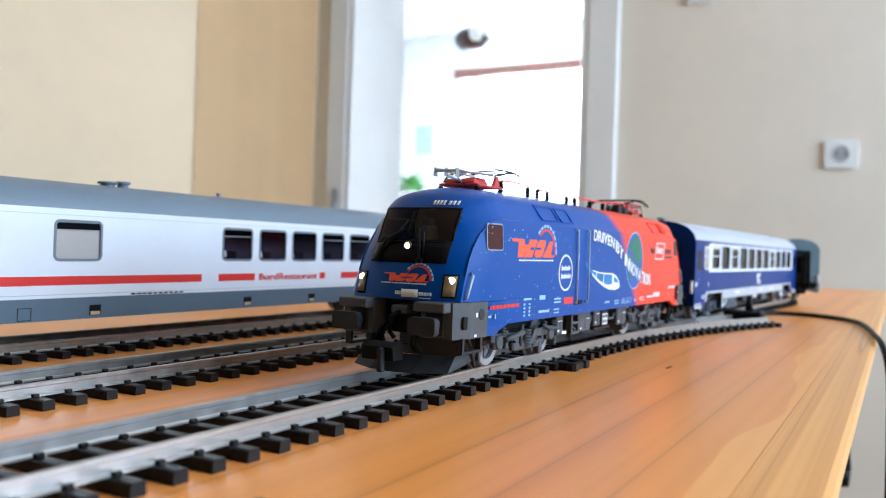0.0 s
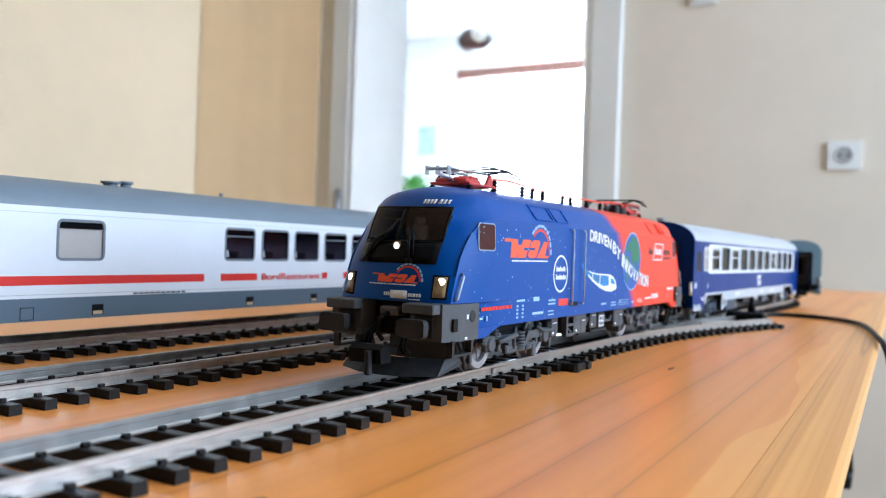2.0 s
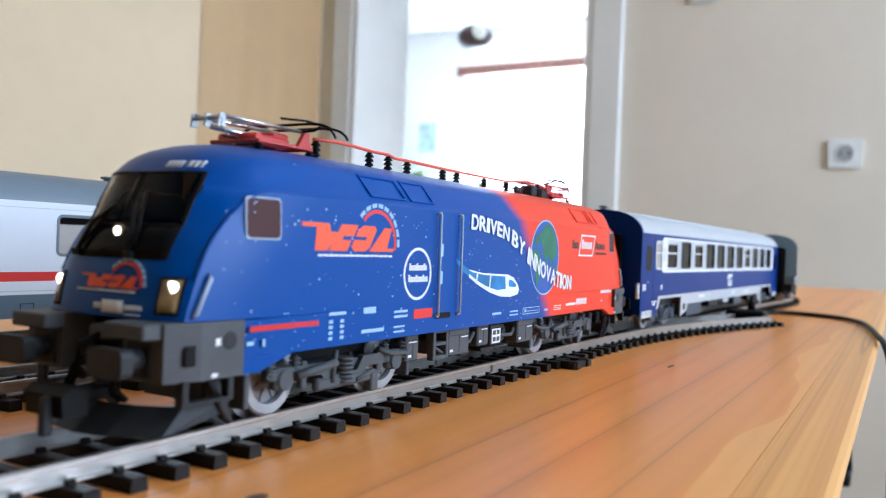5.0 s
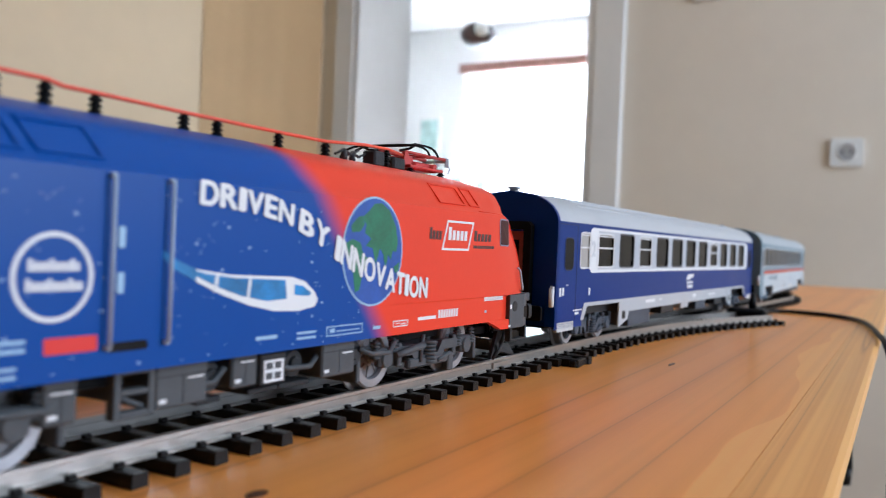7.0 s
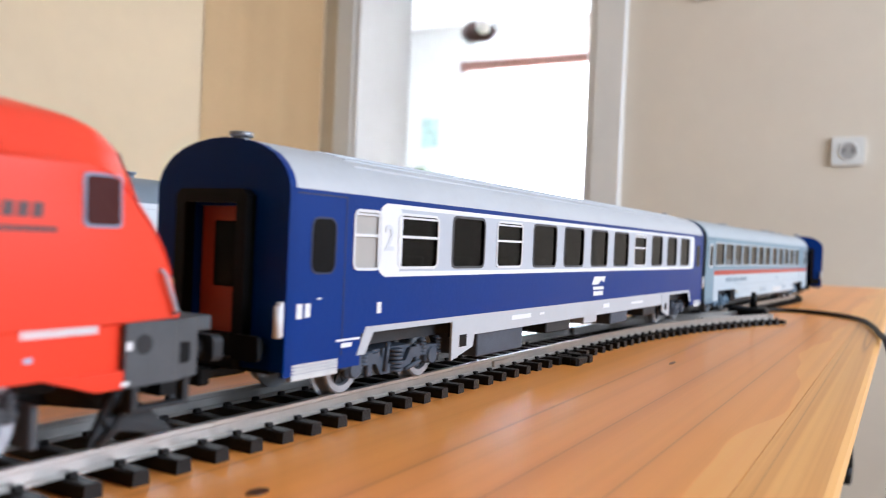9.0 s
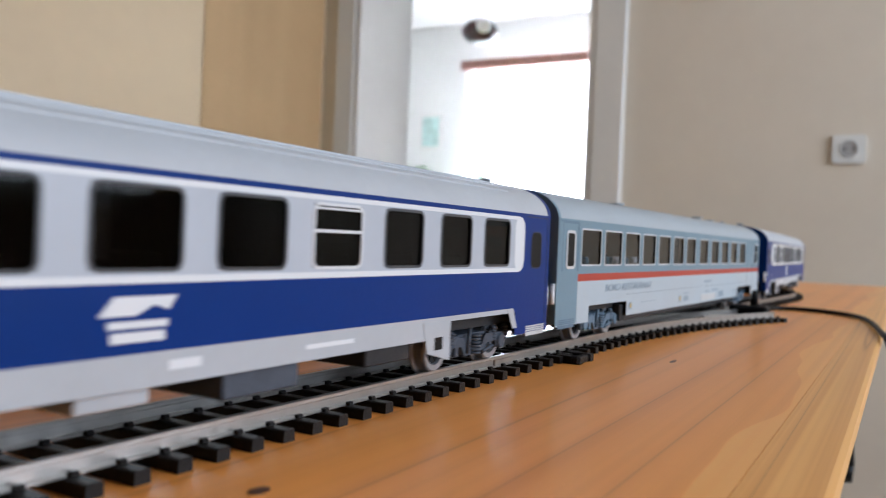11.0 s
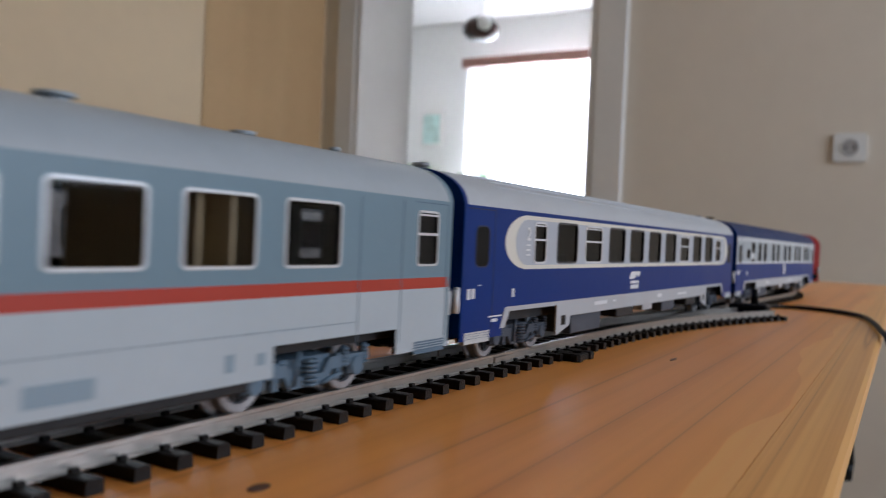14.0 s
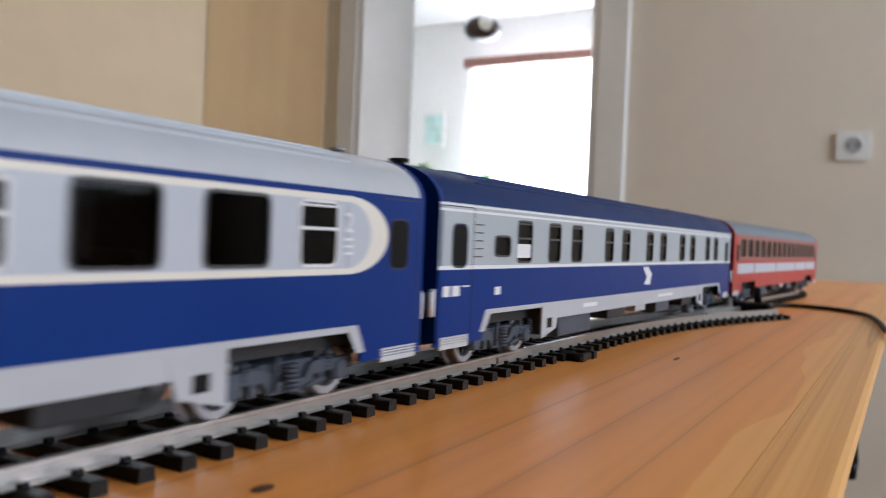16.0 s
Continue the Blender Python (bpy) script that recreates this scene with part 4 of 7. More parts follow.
def mark_shapes(x0, z0, w, h):
    """The maker's word mark as plain slanted shapes: a swash with a wedge, two slit blocks, a peak with a foot."""
    def at(pts):
        return [(x0 + w * (u + 0.11 * v), z0 + h * v) for u, v in pts]
    return [at([(-0.11, 1.0), (-0.09, 0.84), (0.05, 0.84), (0.13, 0.0), (0.25, 0.0), (0.31, 0.7), (0.21, 0.7), (0.16, 1.0)]),
            at([(0.27, 0.0), (0.46, 0.0), (0.46, 0.42), (0.36, 0.42), (0.36, 0.56), (0.47, 0.56), (0.47, 1.0), (0.29, 1.0)]),
            at([(0.49, 0.16), (0.54, 0.0), (0.66, 0.0), (0.70, 0.14), (0.70, 0.84), (0.66, 1.0), (0.54, 1.0), (0.49, 0.84), (0.49, 0.56), (0.62, 0.56), (0.62, 0.44), (0.49, 0.44)]),
            at([(0.71, 0.0), (1.0, 0.0), (1.0, 0.14), (0.91, 0.14), (0.875, 0.95), (0.785, 0.95)])]


def arc_shape(cx, cz, r0, r1, a0, a1, step=9):
    """Quads of an arc's band, one after another."""
    pts = [(cx + r * math.cos(radians(a)), cz + r * math.sin(radians(a))) for a in range(a0, a1 + 1, step) for r in (r0, r1)]
    return [(pts[i], pts[i + 1], pts[i + 3], pts[i + 2]) for i in range(0, len(pts) - 2, 2)]


def swoosh_mark(parent, y):
    """The maker's word mark on the side, under a thin red and white arc."""
    for poly in mark_shapes(-75.4, 29.2, 28.0, 4.9):
        decal("word_mark", poly, y, M_ORANGE, parent, "orange slanted word mark shape")
    bm = bmesh.new()
    for q in arc_shape(-53.0, 30.6, 6.0, 6.7, -9, 135):
        bm_prism(bm, q, y - 0.06, y + 0.03, "y")
    bmesh.ops.remove_doubles(bm, verts=bm.verts[:], dist=0.001)
    mmpart("arc_mark", bm, M_REDP, parent)
    bm = bmesh.new()
    for i, q in enumerate(arc_shape(-53.0, 30.6, 7.1, 7.9, -3, 141, 4)):
        if i % 4 != 3:
            bm_prism(bm, q, y - 0.06, y + 0.03, "y")
    mmpart("arc_print", bm, M_PALE, parent, "pale print bars along the arc")
    bars("small_print", [(-70.8 + k * 1.56, 28.2, -69.5 + k * 1.56, 28.6) for k in range(15)], y, M_WHITE, parent)


def locomotive():
    lo = tagged(new("locomotive"), "blue model electric locomotive fading to red, white slogan and globe", "locomotive")
    bm = bmesh.new()
    rows = [[bm.verts.new((x, y, z)) for x, y in loco_outline(z)] for z in LZ]
    n = len(rows[0])
    m = 2 * len(LQ) + 1
    first = n // 2                      # where the front nose starts
    for i, (a, b) in enumerate(zip(rows, rows[1:])):
        for k in range(n):
            if 32.2 < LZ[i] < 40.8 and first + 3 <= k < first + m - 4:
                continue                # the front windscreen's opening
            bm.faces.new((a[k], a[(k + 1) % n], b[(k + 1) % n], b[k])).smooth = True
    bm.faces.new(rows[-1])
    bm.faces.new(rows[0][::-1])
    for i, (a, b) in enumerate(zip(rows, rows[1:])):
        for k in (0, m - 1, first, first + m - 1):
            if LZ[i] < 38.3:
                bm.edges.get((a[k], b[k])).smooth = False
    for lv in (17.9, 18.3):
        r = rows[LZ.index(lv)]
        for k in range(n):
            bm.edges.get((r[k], r[(k + 1) % n])).smooth = False
    r = rows[LZ.index(38.4)]
    for k in list(range(m - 1, first)) + list(range(first + m - 1, n)):
        bm.edges.get((r[k], r[(k + 1) % n])).smooth = False
    # the sides reach lower next to the buffer beams
    skirts = []
    for sg in (-1, 1):
        for xs in ((-88.2, -88.2, -84.5, -76.5), (92.2, 92.2, 88.0, 80.5)):
            skirts.append((list(zip(xs, (12.0, 9.6, 9.6, 12.0))), sg))
    body = mmpart("body", bm, M_LIV, lo)
    for poly, sg in skirts:
        bm = bmesh.new()
        bm_prism(bm, poly, sg * 17.2, sg * 15.8, "y")
        mmpart("side_skirt", bm, M_LIV, body)
    Y = -17.2
    # ledge over the cab window, door, grab rails, hatches
    for sd in (-1, 1):
        for sg in (-1, 1):
            bm = bmesh.new()
            o = REAR if sd > 0 else 0.0
            bm_tube(bm, [(sd * x + o, sg * (side_y(z, sd * x + o) - 0.05), z) for x, z in ((69.5, 38.7), (82, 38.6), (85.0, 38.0), (86.6, 37.3), (88.4, 36.2), (90.6, 34.3), (93.4, 31.2), (95.4, 28.2), (97.0, 24.6))], 0.2, 6)
            mmpart("window_ledge", bm, M_LIV, body)
    for sd in (-1, 1):
        a, b = (-88.0, -80.4) if sd < 0 else (85.3, 91.6)
        for nm, gap, out, mt in (("cab_window", 0.0, 0.14, M_CABWIN), ("pane", 0.35, 0.24, M_SIDEPANE)):
            bm = bmesh.new()
            poly = rounded(a + gap, 30.7 + gap, b - gap, 37.6 - gap, 0.8)
            near = [bm.verts.new((x, -side_y(min(z, 36.5), x) - out, z)) for x, z in poly]
            back = [bm.verts.new((x, -side_y(z, x) + 0.4, z)) for x, z in poly]
            bm.faces.new(near)
            for k in range(len(poly)):
                j = (k + 1) % len(poly)
                bm.faces.new((near[k], near[j], back[j], back[k]))
            fr = mmpart(nm, bm, mt, lo if nm == "cab_window" else fr, "dark cab side window" if nm == "cab_window" else "")
    door = decal("engine_room_door", rounded(-29.4, 14.8, -21.2, 38.3, 0.3), Y, M_LIV, lo, "blue side door between grab rails", 0.10)
    decal("door_step_hole", rounded(-29.8, 14.9, -23.2, 16.2, 0.6), Y, M_BLACK, lo, thick=0.12)
    for x in (-30.0, -20.4):
        bm = bmesh.new()
        bm_cyl(bm, (x, Y - 0.9, 15.6), (x, Y - 0.9, 37.8), 0.27, 0.27, 8)
        for z in (15.6, 37.8):
            bm_cyl(bm, (x, Y - 0.9, z), (x, Y + 0.2, z), 0.35, 0.35, 6)
        mmpart("grab_rail", bm, M_RAILS, door, "grey grab rail beside the door")
    for z in (22.5, 28.5):
        decal("handle", rounded(-28.7, z, -27.7, z + 2.8, 0.3), Y - 0.1, M_PALE, door, thick=0.25)
    # hatches on the sloping roof edge
    for xa, xb in ((-54, -41.5), (-39.6, -30.2), (56, 68), (70, 75)):
        bm = bmesh.new()
        z0, z1 = 39.7, 43.9
        for x0, x1, za, zb in ((xa, xb, z0, z0 + 0.35), (xa, xb, z1 - 0.35, z1), (xa, xa + 0.4, z0, z1), (xb - 0.4, xb, z0, z1)):
            vs = [bm.verts.new((x + (z - z0) * -0.45, -(curve(LW, z)) - o * 0.8, z + o * 0.45)) for o in (0.3, -0.2) for x, z in ((x0, za), (x1, za), (x1, zb), (x0, zb))]
            for q in ((0, 1, 2, 3), (7, 6, 5, 4), (0, 4, 5, 1), (1, 5, 6, 2), (2, 6, 7, 3), (3, 7, 4, 0)):
                bm.faces.new([vs[i] for i in q])
        mmpart("roof_hatch_frame", bm, M_LIV, body)
    # noses: windscreen, lamps, wipers, buffer beam
    for sd in (-1, 1):
        o = REAR if sd > 0 else 0.0
        bm = bmesh.new()
        loco_patch(bm, -11.0, 11.0, 27.2, 32.5, 0.12, sd, 12, 3)
        mmpart("windscreen_apron", bm, M_CABDARK, lo, "black panel below the windscreen")
        bm = bmesh.new()
        loco_patch(bm, -10.9, 10.9, 32.5, 41.0, 0.1, sd, 14, 8)
        ws = mmpart("windscreen", bm, M_WGLASS if sd < 0 else M_WSCREEN, lo, "dark glossy windscreen")
        ws.visible_shadow = sd > 0
        bm = bmesh.new()
        loco_patch(bm, 0.4, 1.4, 32.0, 41.0, 0.16, sd, 1, 6)
        mmpart("centre_post", bm, M_CABDARK, ws)
        bm = bmesh.new()
        for ya, yb in ((-11.1, -10.6), (10.6, 11.1)):
            loco_patch(bm, ya, yb, 32.5, 41.0, 0.18, sd, 1, 6)
        for za, zb in ((40.6, 41.1), (32.2, 32.6)):
            loco_patch(bm, -11.1, 11.1, za, zb, 0.18, sd, 12, 1)
        mmpart("windscreen_seal", bm, M_BLACK, ws)
        for ya, yb in ((8.2, 1.9), (-4.5, -2.6)):
            bm = bmesh.new()
            bm_tube(bm, [(nose(sd, 27.8, ya, 0.7), ya, 27.8), (nose(sd, 32.5, (2 * ya + yb) / 3, 1.1), (2 * ya + yb) / 3 + 0.5, 32.5), (nose(sd, 35.5, yb + 0.4, 0.9), yb + 0.4, 35.5)], 0.42, 6)
            bm_tube(bm, [(nose(sd, 29.2, ya, 0.7), ya - 0.7, 29.2), (nose(sd, 37.8, yb, 0.7), yb - 0.3, 37.8)], 0.3, 6)
            bm_box(bm, min(nose(sd, 27.8, ya, 0.0), nose(sd, 27.8, ya, 1.0)), ya - 0.8, 27.2, max(nose(sd, 27.8, ya, 0.0), nose(sd, 27.8, ya, 1.0)), ya + 0.8, 28.3, 0, 0.15)
            mmpart("wiper", bm, M_BLACK, ws)
        bm = bmesh.new()
        bm_cyl(bm, (nose(sd, 31.2, 0, -0.6), 0.1, 31.3), (nose(sd, 31.2, 0, 0.4), 0.1, 31.3), 1.15, 1.05, 16)
        bm_cyl(bm, (nose(sd, 31.2, 0, 0.38), 0.1, 31.3), (nose(sd, 31.2, 0, 0.5), 0.1, 31.3), 0.75, 0.7, 16, 1)
        mmpart("top_lamp", bm, [M_LAMPGLASS, M_LAMP] if sd < 0 else [M_LAMPGLASS, M_LAMPGLASS], lo, "lit top headlamp" if sd < 0 else "")
        for sg in (-1, 1):
            bm = bmesh.new()
            loco_patch(bm, sg * 11.0, sg * 14.5, 19.1, 24.7, 0.12, sd, 4, 4)
            hl = mmpart("headlamp", bm, M_CABDARK, lo, "rectangular headlamp unit")
            bm = bmesh.new()
            loco_patch(bm, sg * 11.4, sg * 14.1, 19.5, 24.3, 0.2, sd, 3, 3)
            mmpart("lamp_reflector", bm, M_LAMPGLASS, hl)
            bm = bmesh.new()
            yc = sg * 12.9
            bm_cyl(bm, (nose(sd, 23.2, yc, -0.5), yc, 23.2), (nose(sd, 23.2, yc, 0.35), yc, 23.2), 0.9, 0.85, 14)
            mmpart("lamp_lens", bm, M_LAMP if sd < 0 else M_LAMPGLASS, hl, "lit warm white lens" if sd < 0 else "")
            bm = bmesh.new()
            bm_tube(bm, [(sd * x + o, sg * (side_y(z, sd * x + o) + g), z) for x, z, g in ((97.6, 18.9, 0.1), (97.4, 19.4, 0.75), (95.0, 24.6, 0.75), (94.8, 25.2, 0.1))], 0.32, 6)
            mmpart("grab_rail", bm, M_RAILS, lo)
            # buffer beam ends: plates that taper towards the front
            bm = bmesh.new()
            xi = 88.25
            lo_p = [(sd * xi + o, sg * 17.35), (sd * 97.0 + o, sg * 17.3), (sd * 102.5 + o, sg * 15.6), (sd * 102.5 + o, sg * 7.0), (sd * 94.0 + o, sg * 7.0), (sd * 94.0 + o, sg * 13.0), (sd * xi + o, sg * 13.0)]
            bm_prism(bm, lo_p, 9.6, 18.2, "z")
            ch = mmpart("buffer_beam", bm, M_GREY, lo, "grey buffer beam end")
            if sg < 0:
                xm = sd * 98.3 + o
                bm = bmesh.new()
                bm_prism(bm, rounded(xm - 1.5, 11.9, xm + 1.5, 14.9, 0.5), -17.05, -16.6, "y")
                mmpart("step_hole", bm, M_BLACK, ch)
                xm = sd * 91.3 + o
                bm = bmesh.new()
                bm_cyl(bm, (xm, Y - 0.1, 15.2), (xm, Y - 0.25, 15.2), 1.45, 1.35, 14)
                mmpart("plug", bm, M_DGREY, ch)
                bars("small_print", [(xm - 3.0, 14.6, xm - 2.0, 15.7)], Y - 0.15, M_WHITE, ch)
                bars("small_print", [(xm - 3.6, 9.9, xm - 2.4, 10.5)], Y - 0.15, M_WHITE, ch)
            xb = sd * 102.4 + o
            yb = sg * 10.9
            bm = bmesh.new()
            bm_box(bm, min(xb, xb + sd * 0.6), yb - 2.6, 10.2, max(xb, xb + sd * 0.6), yb + 2.6, 15.4, 0, 0.2)
            bm_cyl(bm, (xb, yb, 12.8), (xb + sd * 4.6, yb, 12.8), 1.75, 1.75, 14)
            bm_prism(bm, rounded(yb - 3.7, 10.7, yb + 3.7, 14.9, 1.0, 3), xb + sd * 4.4, xb + sd * 6.4, "x")
            mmpart("buffer", bm, M_DGREY, lo)
            mmbox("buffer_step", (min(xb, xb + sd * 3.4), yb - 4.2, 15.9), (max(xb, xb + sd * 3.4), yb + 4.2, 18.2), M_GREY, lo, 0.25)
            bm = bmesh.new()
            xs_ = sorted((sd * 90.4 + o, sd * 99.4 + o))
            bm_box(bm, xs_[0], sg * 16.2 - 0.9, 6.0, xs_[1], sg * 16.2 + 0.9, 6.6, 0, 0.1)
            for x in xs_:
                bm_box(bm, x - 0.5, sg * 16.2 - 0.8, 6.0, x + 0.5, sg * 16.2 + 0.8, 9.8)
            mmpart("step", bm, M_DGREY, lo)
            bm = bmesh.new()
            bm_tube(bm, [(sd * 93 + o, sg * 14.2, 9.8), (sd * 91.2 + o, sg * 14.4, 7.0), (sd * 89.4 + o, sg * 14.2, 3.6), (sd * 87 + o, sg * 13.4, 1.6)], 0.55, 6)
            bm_prism(bm, [(sd * 92.5 + o, 8.5), (sd * 89.5 + o, 8.5), (sd * 86.0 + o, 1.4), (sd * 88.0 + o, 1.2), (sd * 91.0 + o, 3.0)][::-1 if sd > 0 else 1], sg * 13.0 - 0.5, sg * 13.0 + 0.5, "y")
            mmpart("rail_guard", bm, M_DGREY, lo, "dark grey guard iron ahead of the wheel")
        mmbox("beam_middle", (min(sd * 92 + o, sd * 97 + o), -6.9, 9.8), (max(sd * 92 + o, sd * 97 + o), 6.9, 17.7), M_BLACK, lo, 0.3)
        mmbox("draw_gear", (min(sd * 96 + o, sd * 101.4 + o), -2.6, 14.6), (max(sd * 96 + o, sd * 101.4 + o), 2.6, 16.9), M_GREY, lo, 0.5)
        bm = bmesh.new()
        bm_tube(bm, [(sd * 101 + o, 0, 15.4), (sd * 104.6 + o, 0.3, 14.2), (sd * 104.8 + o, 0.2, 10.5), (sd * 103.6 + o, -0.2, 9.2)], 0.6, 6)
        mmpart("draw_hook", bm, M_BLACK, lo)
        # plough and coupler
        bm = bmesh.new()
        top = [(88.5, -14.2, 5.4), (96.5, -13.2, 5.0), (100.0, -6, 5.0), (101.0, 0, 5.0), (100.0, 6, 5.0), (96.5, 13.2, 5.0), (88.5, 14.2, 5.4)]
        low = [(90.0, -14.2, 3.4), (100.5, -13.6, 1.4), (104.4, -6, 1.2), (105.4, 0, 1.2), (104.4, 6, 1.2), (100.5, 13.6, 1.4), (90.0, 14.2, 3.4)]
        for d in (0.0, -0.9):
            tv, lv = ([bm.verts.new((sd * (x + d) + o, y, z)) for x, y, z in tab] for tab in (top, low))
            for i in range(6):
                bm.faces.new((tv[i], tv[i + 1], lv[i + 1], lv[i]))
        mmpart("snow_plough", bm, M_DGREY, lo, "dark grey snow plough")
        bm = bmesh.new()
        bm_box(bm, min(sd * 99 + o, sd * 108 + o), -1.5, 5.6, max(sd * 99 + o, sd * 108 + o), 1.5, 7.6, 0, 0.2)
        bm_prism(bm, [(sd * 106 + o, 4.4), (sd * 110 + o, 4.4), (sd * 110.4 + o, 7.6), (sd * 109 + o, 8.6), (sd * 106 + o, 8.4)][::-1 if sd > 0 else 1], -4.4, 4.4, "y")
        cp = mmpart("coupler", bm, M_BLACK, lo)
        bm = bmesh.new()
        bm_box(bm, min(sd * 110 + o, sd * 111.6 + o), -2.2, 1.8, max(sd * 110 + o, sd * 111.6 + o), -0.8, 7.4, 0, 0.25)
        mmpart("coupler_pin", bm, M_DGREY, cp)
        for y in (-5.4, -4.2, 4.2, 5.4):
            bm = bmesh.new()
            bm_tube(bm, [(sd * 97 + o, y, 12.5), (sd * 101.5 + o, y, 10.4), (sd * 102.4 + o, y * 1.1, 7.4), (sd * 101 + o, y * 1.15, 6.0)], 0.5, 6)
            mmpart("brake_hose", bm, M_BLACK, lo)
    # the driver's cab behind the front windscreen
    cab = mmbox("cab_floor", (-90.0, -14.0, 26.5), (-70.0, 14.0, 27.5), M_CABIN, lo)
    mmbox("cab_wall", (-74.0, -13.6, 27.5), (-73.0, 13.6, 44.0), M_CABWALL, cab, 0.0, "pale grey-brown cab wall")
    mmbox("desk", (-94.5, -11.0, 27.5), (-88.0, 11.0, 32.2), M_BLACK, cab, 0.6)
    for y in (-6.2, 6.2):
        bm = bmesh.new()
        bm_box(bm, -83.0, y - 2.6, 31.0, -78.0, y + 2.6, 32.4, 0, 0.5)
        bm_box(bm, -79.2, y - 2.4, 32.0, -77.6, y + 2.4, 37.0, 0, 0.6)
        bm_box(bm, -79.0, y - 1.4, 37.2, -77.6, y + 1.4, 39.0, 0, 0.5)
        bm_cyl(bm, (-80.5, y, 27.5), (-80.5, y, 31.2), 0.7, 0.7, 8)
        mmpart("driver_seat", bm, M_SEATP, cab, "pale plastic driver's seat")
    # front marks
    for poly in mark_shapes(-5.2, 22.6, 12.6, 2.0):
        bm = bmesh.new()
        bm_prism(bm, [(-u, v) for u, v in poly], 0.0, 0.1, "x")
        for v in bm.verts:
            v.co.x = nose(-1, v.co.z, v.co.y, 0.05 + v.co.x)
        mmpart("word_mark", bm, M_ORANGE, lo, "orange slanted word mark shape")
    bm = bmesh.new()
    for i, q in enumerate(arc_shape(4.6, 23.0, 3.2, 3.6, 0, 144, 8)):
        bm_prism(bm, [(-u, v) for u, v in q], 0.0, 0.1, "x")
    for v in bm.verts:
        v.co.x = nose(-1, v.co.z, v.co.y, 0.05 + v.co.x)
    bmesh.ops.remove_doubles(bm, verts=bm.verts[:], dist=0.001)
    mmpart("arc_mark", bm, M_REDP, lo)
    bm = bmesh.new()
    for i, q in enumerate(arc_shape(4.6, 23.0, 3.8, 4.2, 0, 144, 4)):
        if i % 4 != 3:
            bm_prism(bm, [(-u, v) for u, v in q], 0.0, 0.1, "x")
    for v in bm.verts:
        v.co.x = nose(-1, v.co.z, v.co.y, 0.05 + v.co.x)
    mmpart("arc_print", bm, M_PALE, lo)
    for spans in ([(-7.0 + 1.1 * k, -6.1 + 1.1 * k, 22.0, 22.3) for k in range(12)], [(-5.0, -0.4, 18.9, 20.8)],
                  [(-8.6 + 0.7 * k, -8.1 + 0.7 * k, 19.4, 20.2) for k in range(5)], [(-0.2 + 0.6 * k, 0.2 + 0.6 * k, 19.4, 20.3) for k in range(3)],
                  [(-8.4, -5.4, 18.7, 18.9)], [(-9.8 + 0.92 * k + (0.0 if k < 3 else 0.5), -9.25 + 0.92 * k + (0.0 if k < 3 else 0.5), 41.75, 42.85) for k in range(7)]):
        bm = bmesh.new()
        for ya, yb, za, zb in spans:
            loco_patch(bm, ya, yb, za, zb, 0.12, -1, 3 if yb - ya > 2 else 1, 1)
        mmpart("front_print", bm, M_WHITE, lo, "white print bars")
    # side marks
    swoosh_mark(lo, Y)
    bm = bmesh.new()
    for k in range(36):
        a, b = radians(10 * k), radians(10 * k + 10)
        bm_prism(bm, [(-37.6 + r * math.cos(t) , 24.8 + r * math.sin(t)) for t, r in ((a, 5.5), (b, 5.5), (b, 4.9), (a, 4.9))], Y - 0.06, Y + 0.03, "y")
    bmesh.ops.remove_doubles(bm, verts=bm.verts[:], dist=0.001)
    mmpart("ring_mark", bm, M_WHITE, lo, "white ring with two lines of print")
    for z, x0, n in ((25.5, -41.0, 10), (23.1, -41.2, 11)):
        bars("ring_print", [(x0 + 0.7 * k, z, x0 + 0.56 + 0.7 * k, z + (1.5 if k % 4 == 0 else 1.1)) for k in range(n)], Y, M_WHITE, lo, "line of white print")
    decal("warning_plate", rounded(-38.6, 15.4, -31.2, 17.4, 0.3), Y, M_REDP, lo, "small red warning plate")
    bars("small_print", [(-86.9 + 0.78 * k, 16.1, -86.3 + 0.78 * k, 17.0) for k in range(22)], Y, M_REDP, lo, "line of red print")
    for row in [(-67, 17.6, -62, 18.2)] + [(-67 + a, 13.2 + 1.0 * k, -65.9 + a, 13.8 + 1.0 * k) for k in range(4) for a in (0, 3.3)] + [(-56.5, 17.4, -52.5, 18.6), (-57, 13.7, -49.5, 14.4), (-46, 17.0, -41, 17.5), (-46, 16.0, -41, 16.5), (-46, 14.0, -42, 14.4), (-46, 13.0, -42, 13.4), (-2, 14.2, 3, 14.8), (8, 14.4, 13, 14.8), (8, 13.5, 13, 13.9), (30.5, 13.7, 33, 14.3), (78, 14.4, 79, 15), (-87.6, 14.0, -86, 14.6), (-84, 13.6, -83.4, 14.8)]:
        bars("lower_print", [row], Y, M_PALE, lo)
    for x0, z0, x1, z1, mt in ((16, 13.4, 27, 15.2, M_PALE), (37.5, 13.6, 43, 14.9, M_WHITE)):
        bars("print_frame", [(x0, z0, x1, z0 + 0.2), (x0, z1 - 0.2, x1, z1), (x0, z0, x0 + 0.2, z1), (x1 - 0.2, z0, x1, z1), (x0 + 1, z0 + 0.6, x0 + 2.4, z1 - 0.5), (x0 + 3, z0 + 0.7, x1 - 1, z1 - 0.9)], Y, mt, lo)
    bars("number_print", [(47, 14.4, 54.5, 15.1)] + [(55.5 + 1.15 * k, 14.4, 56.3 + 1.15 * k, 16.2) for k in range(8)], Y, M_WHITE, lo)
    bars("web_print", [(77.5 + 0.62 * k, 17.2, 77.95 + 0.62 * k, 18.2) for k in range(17)], Y, M_WHITE, lo)
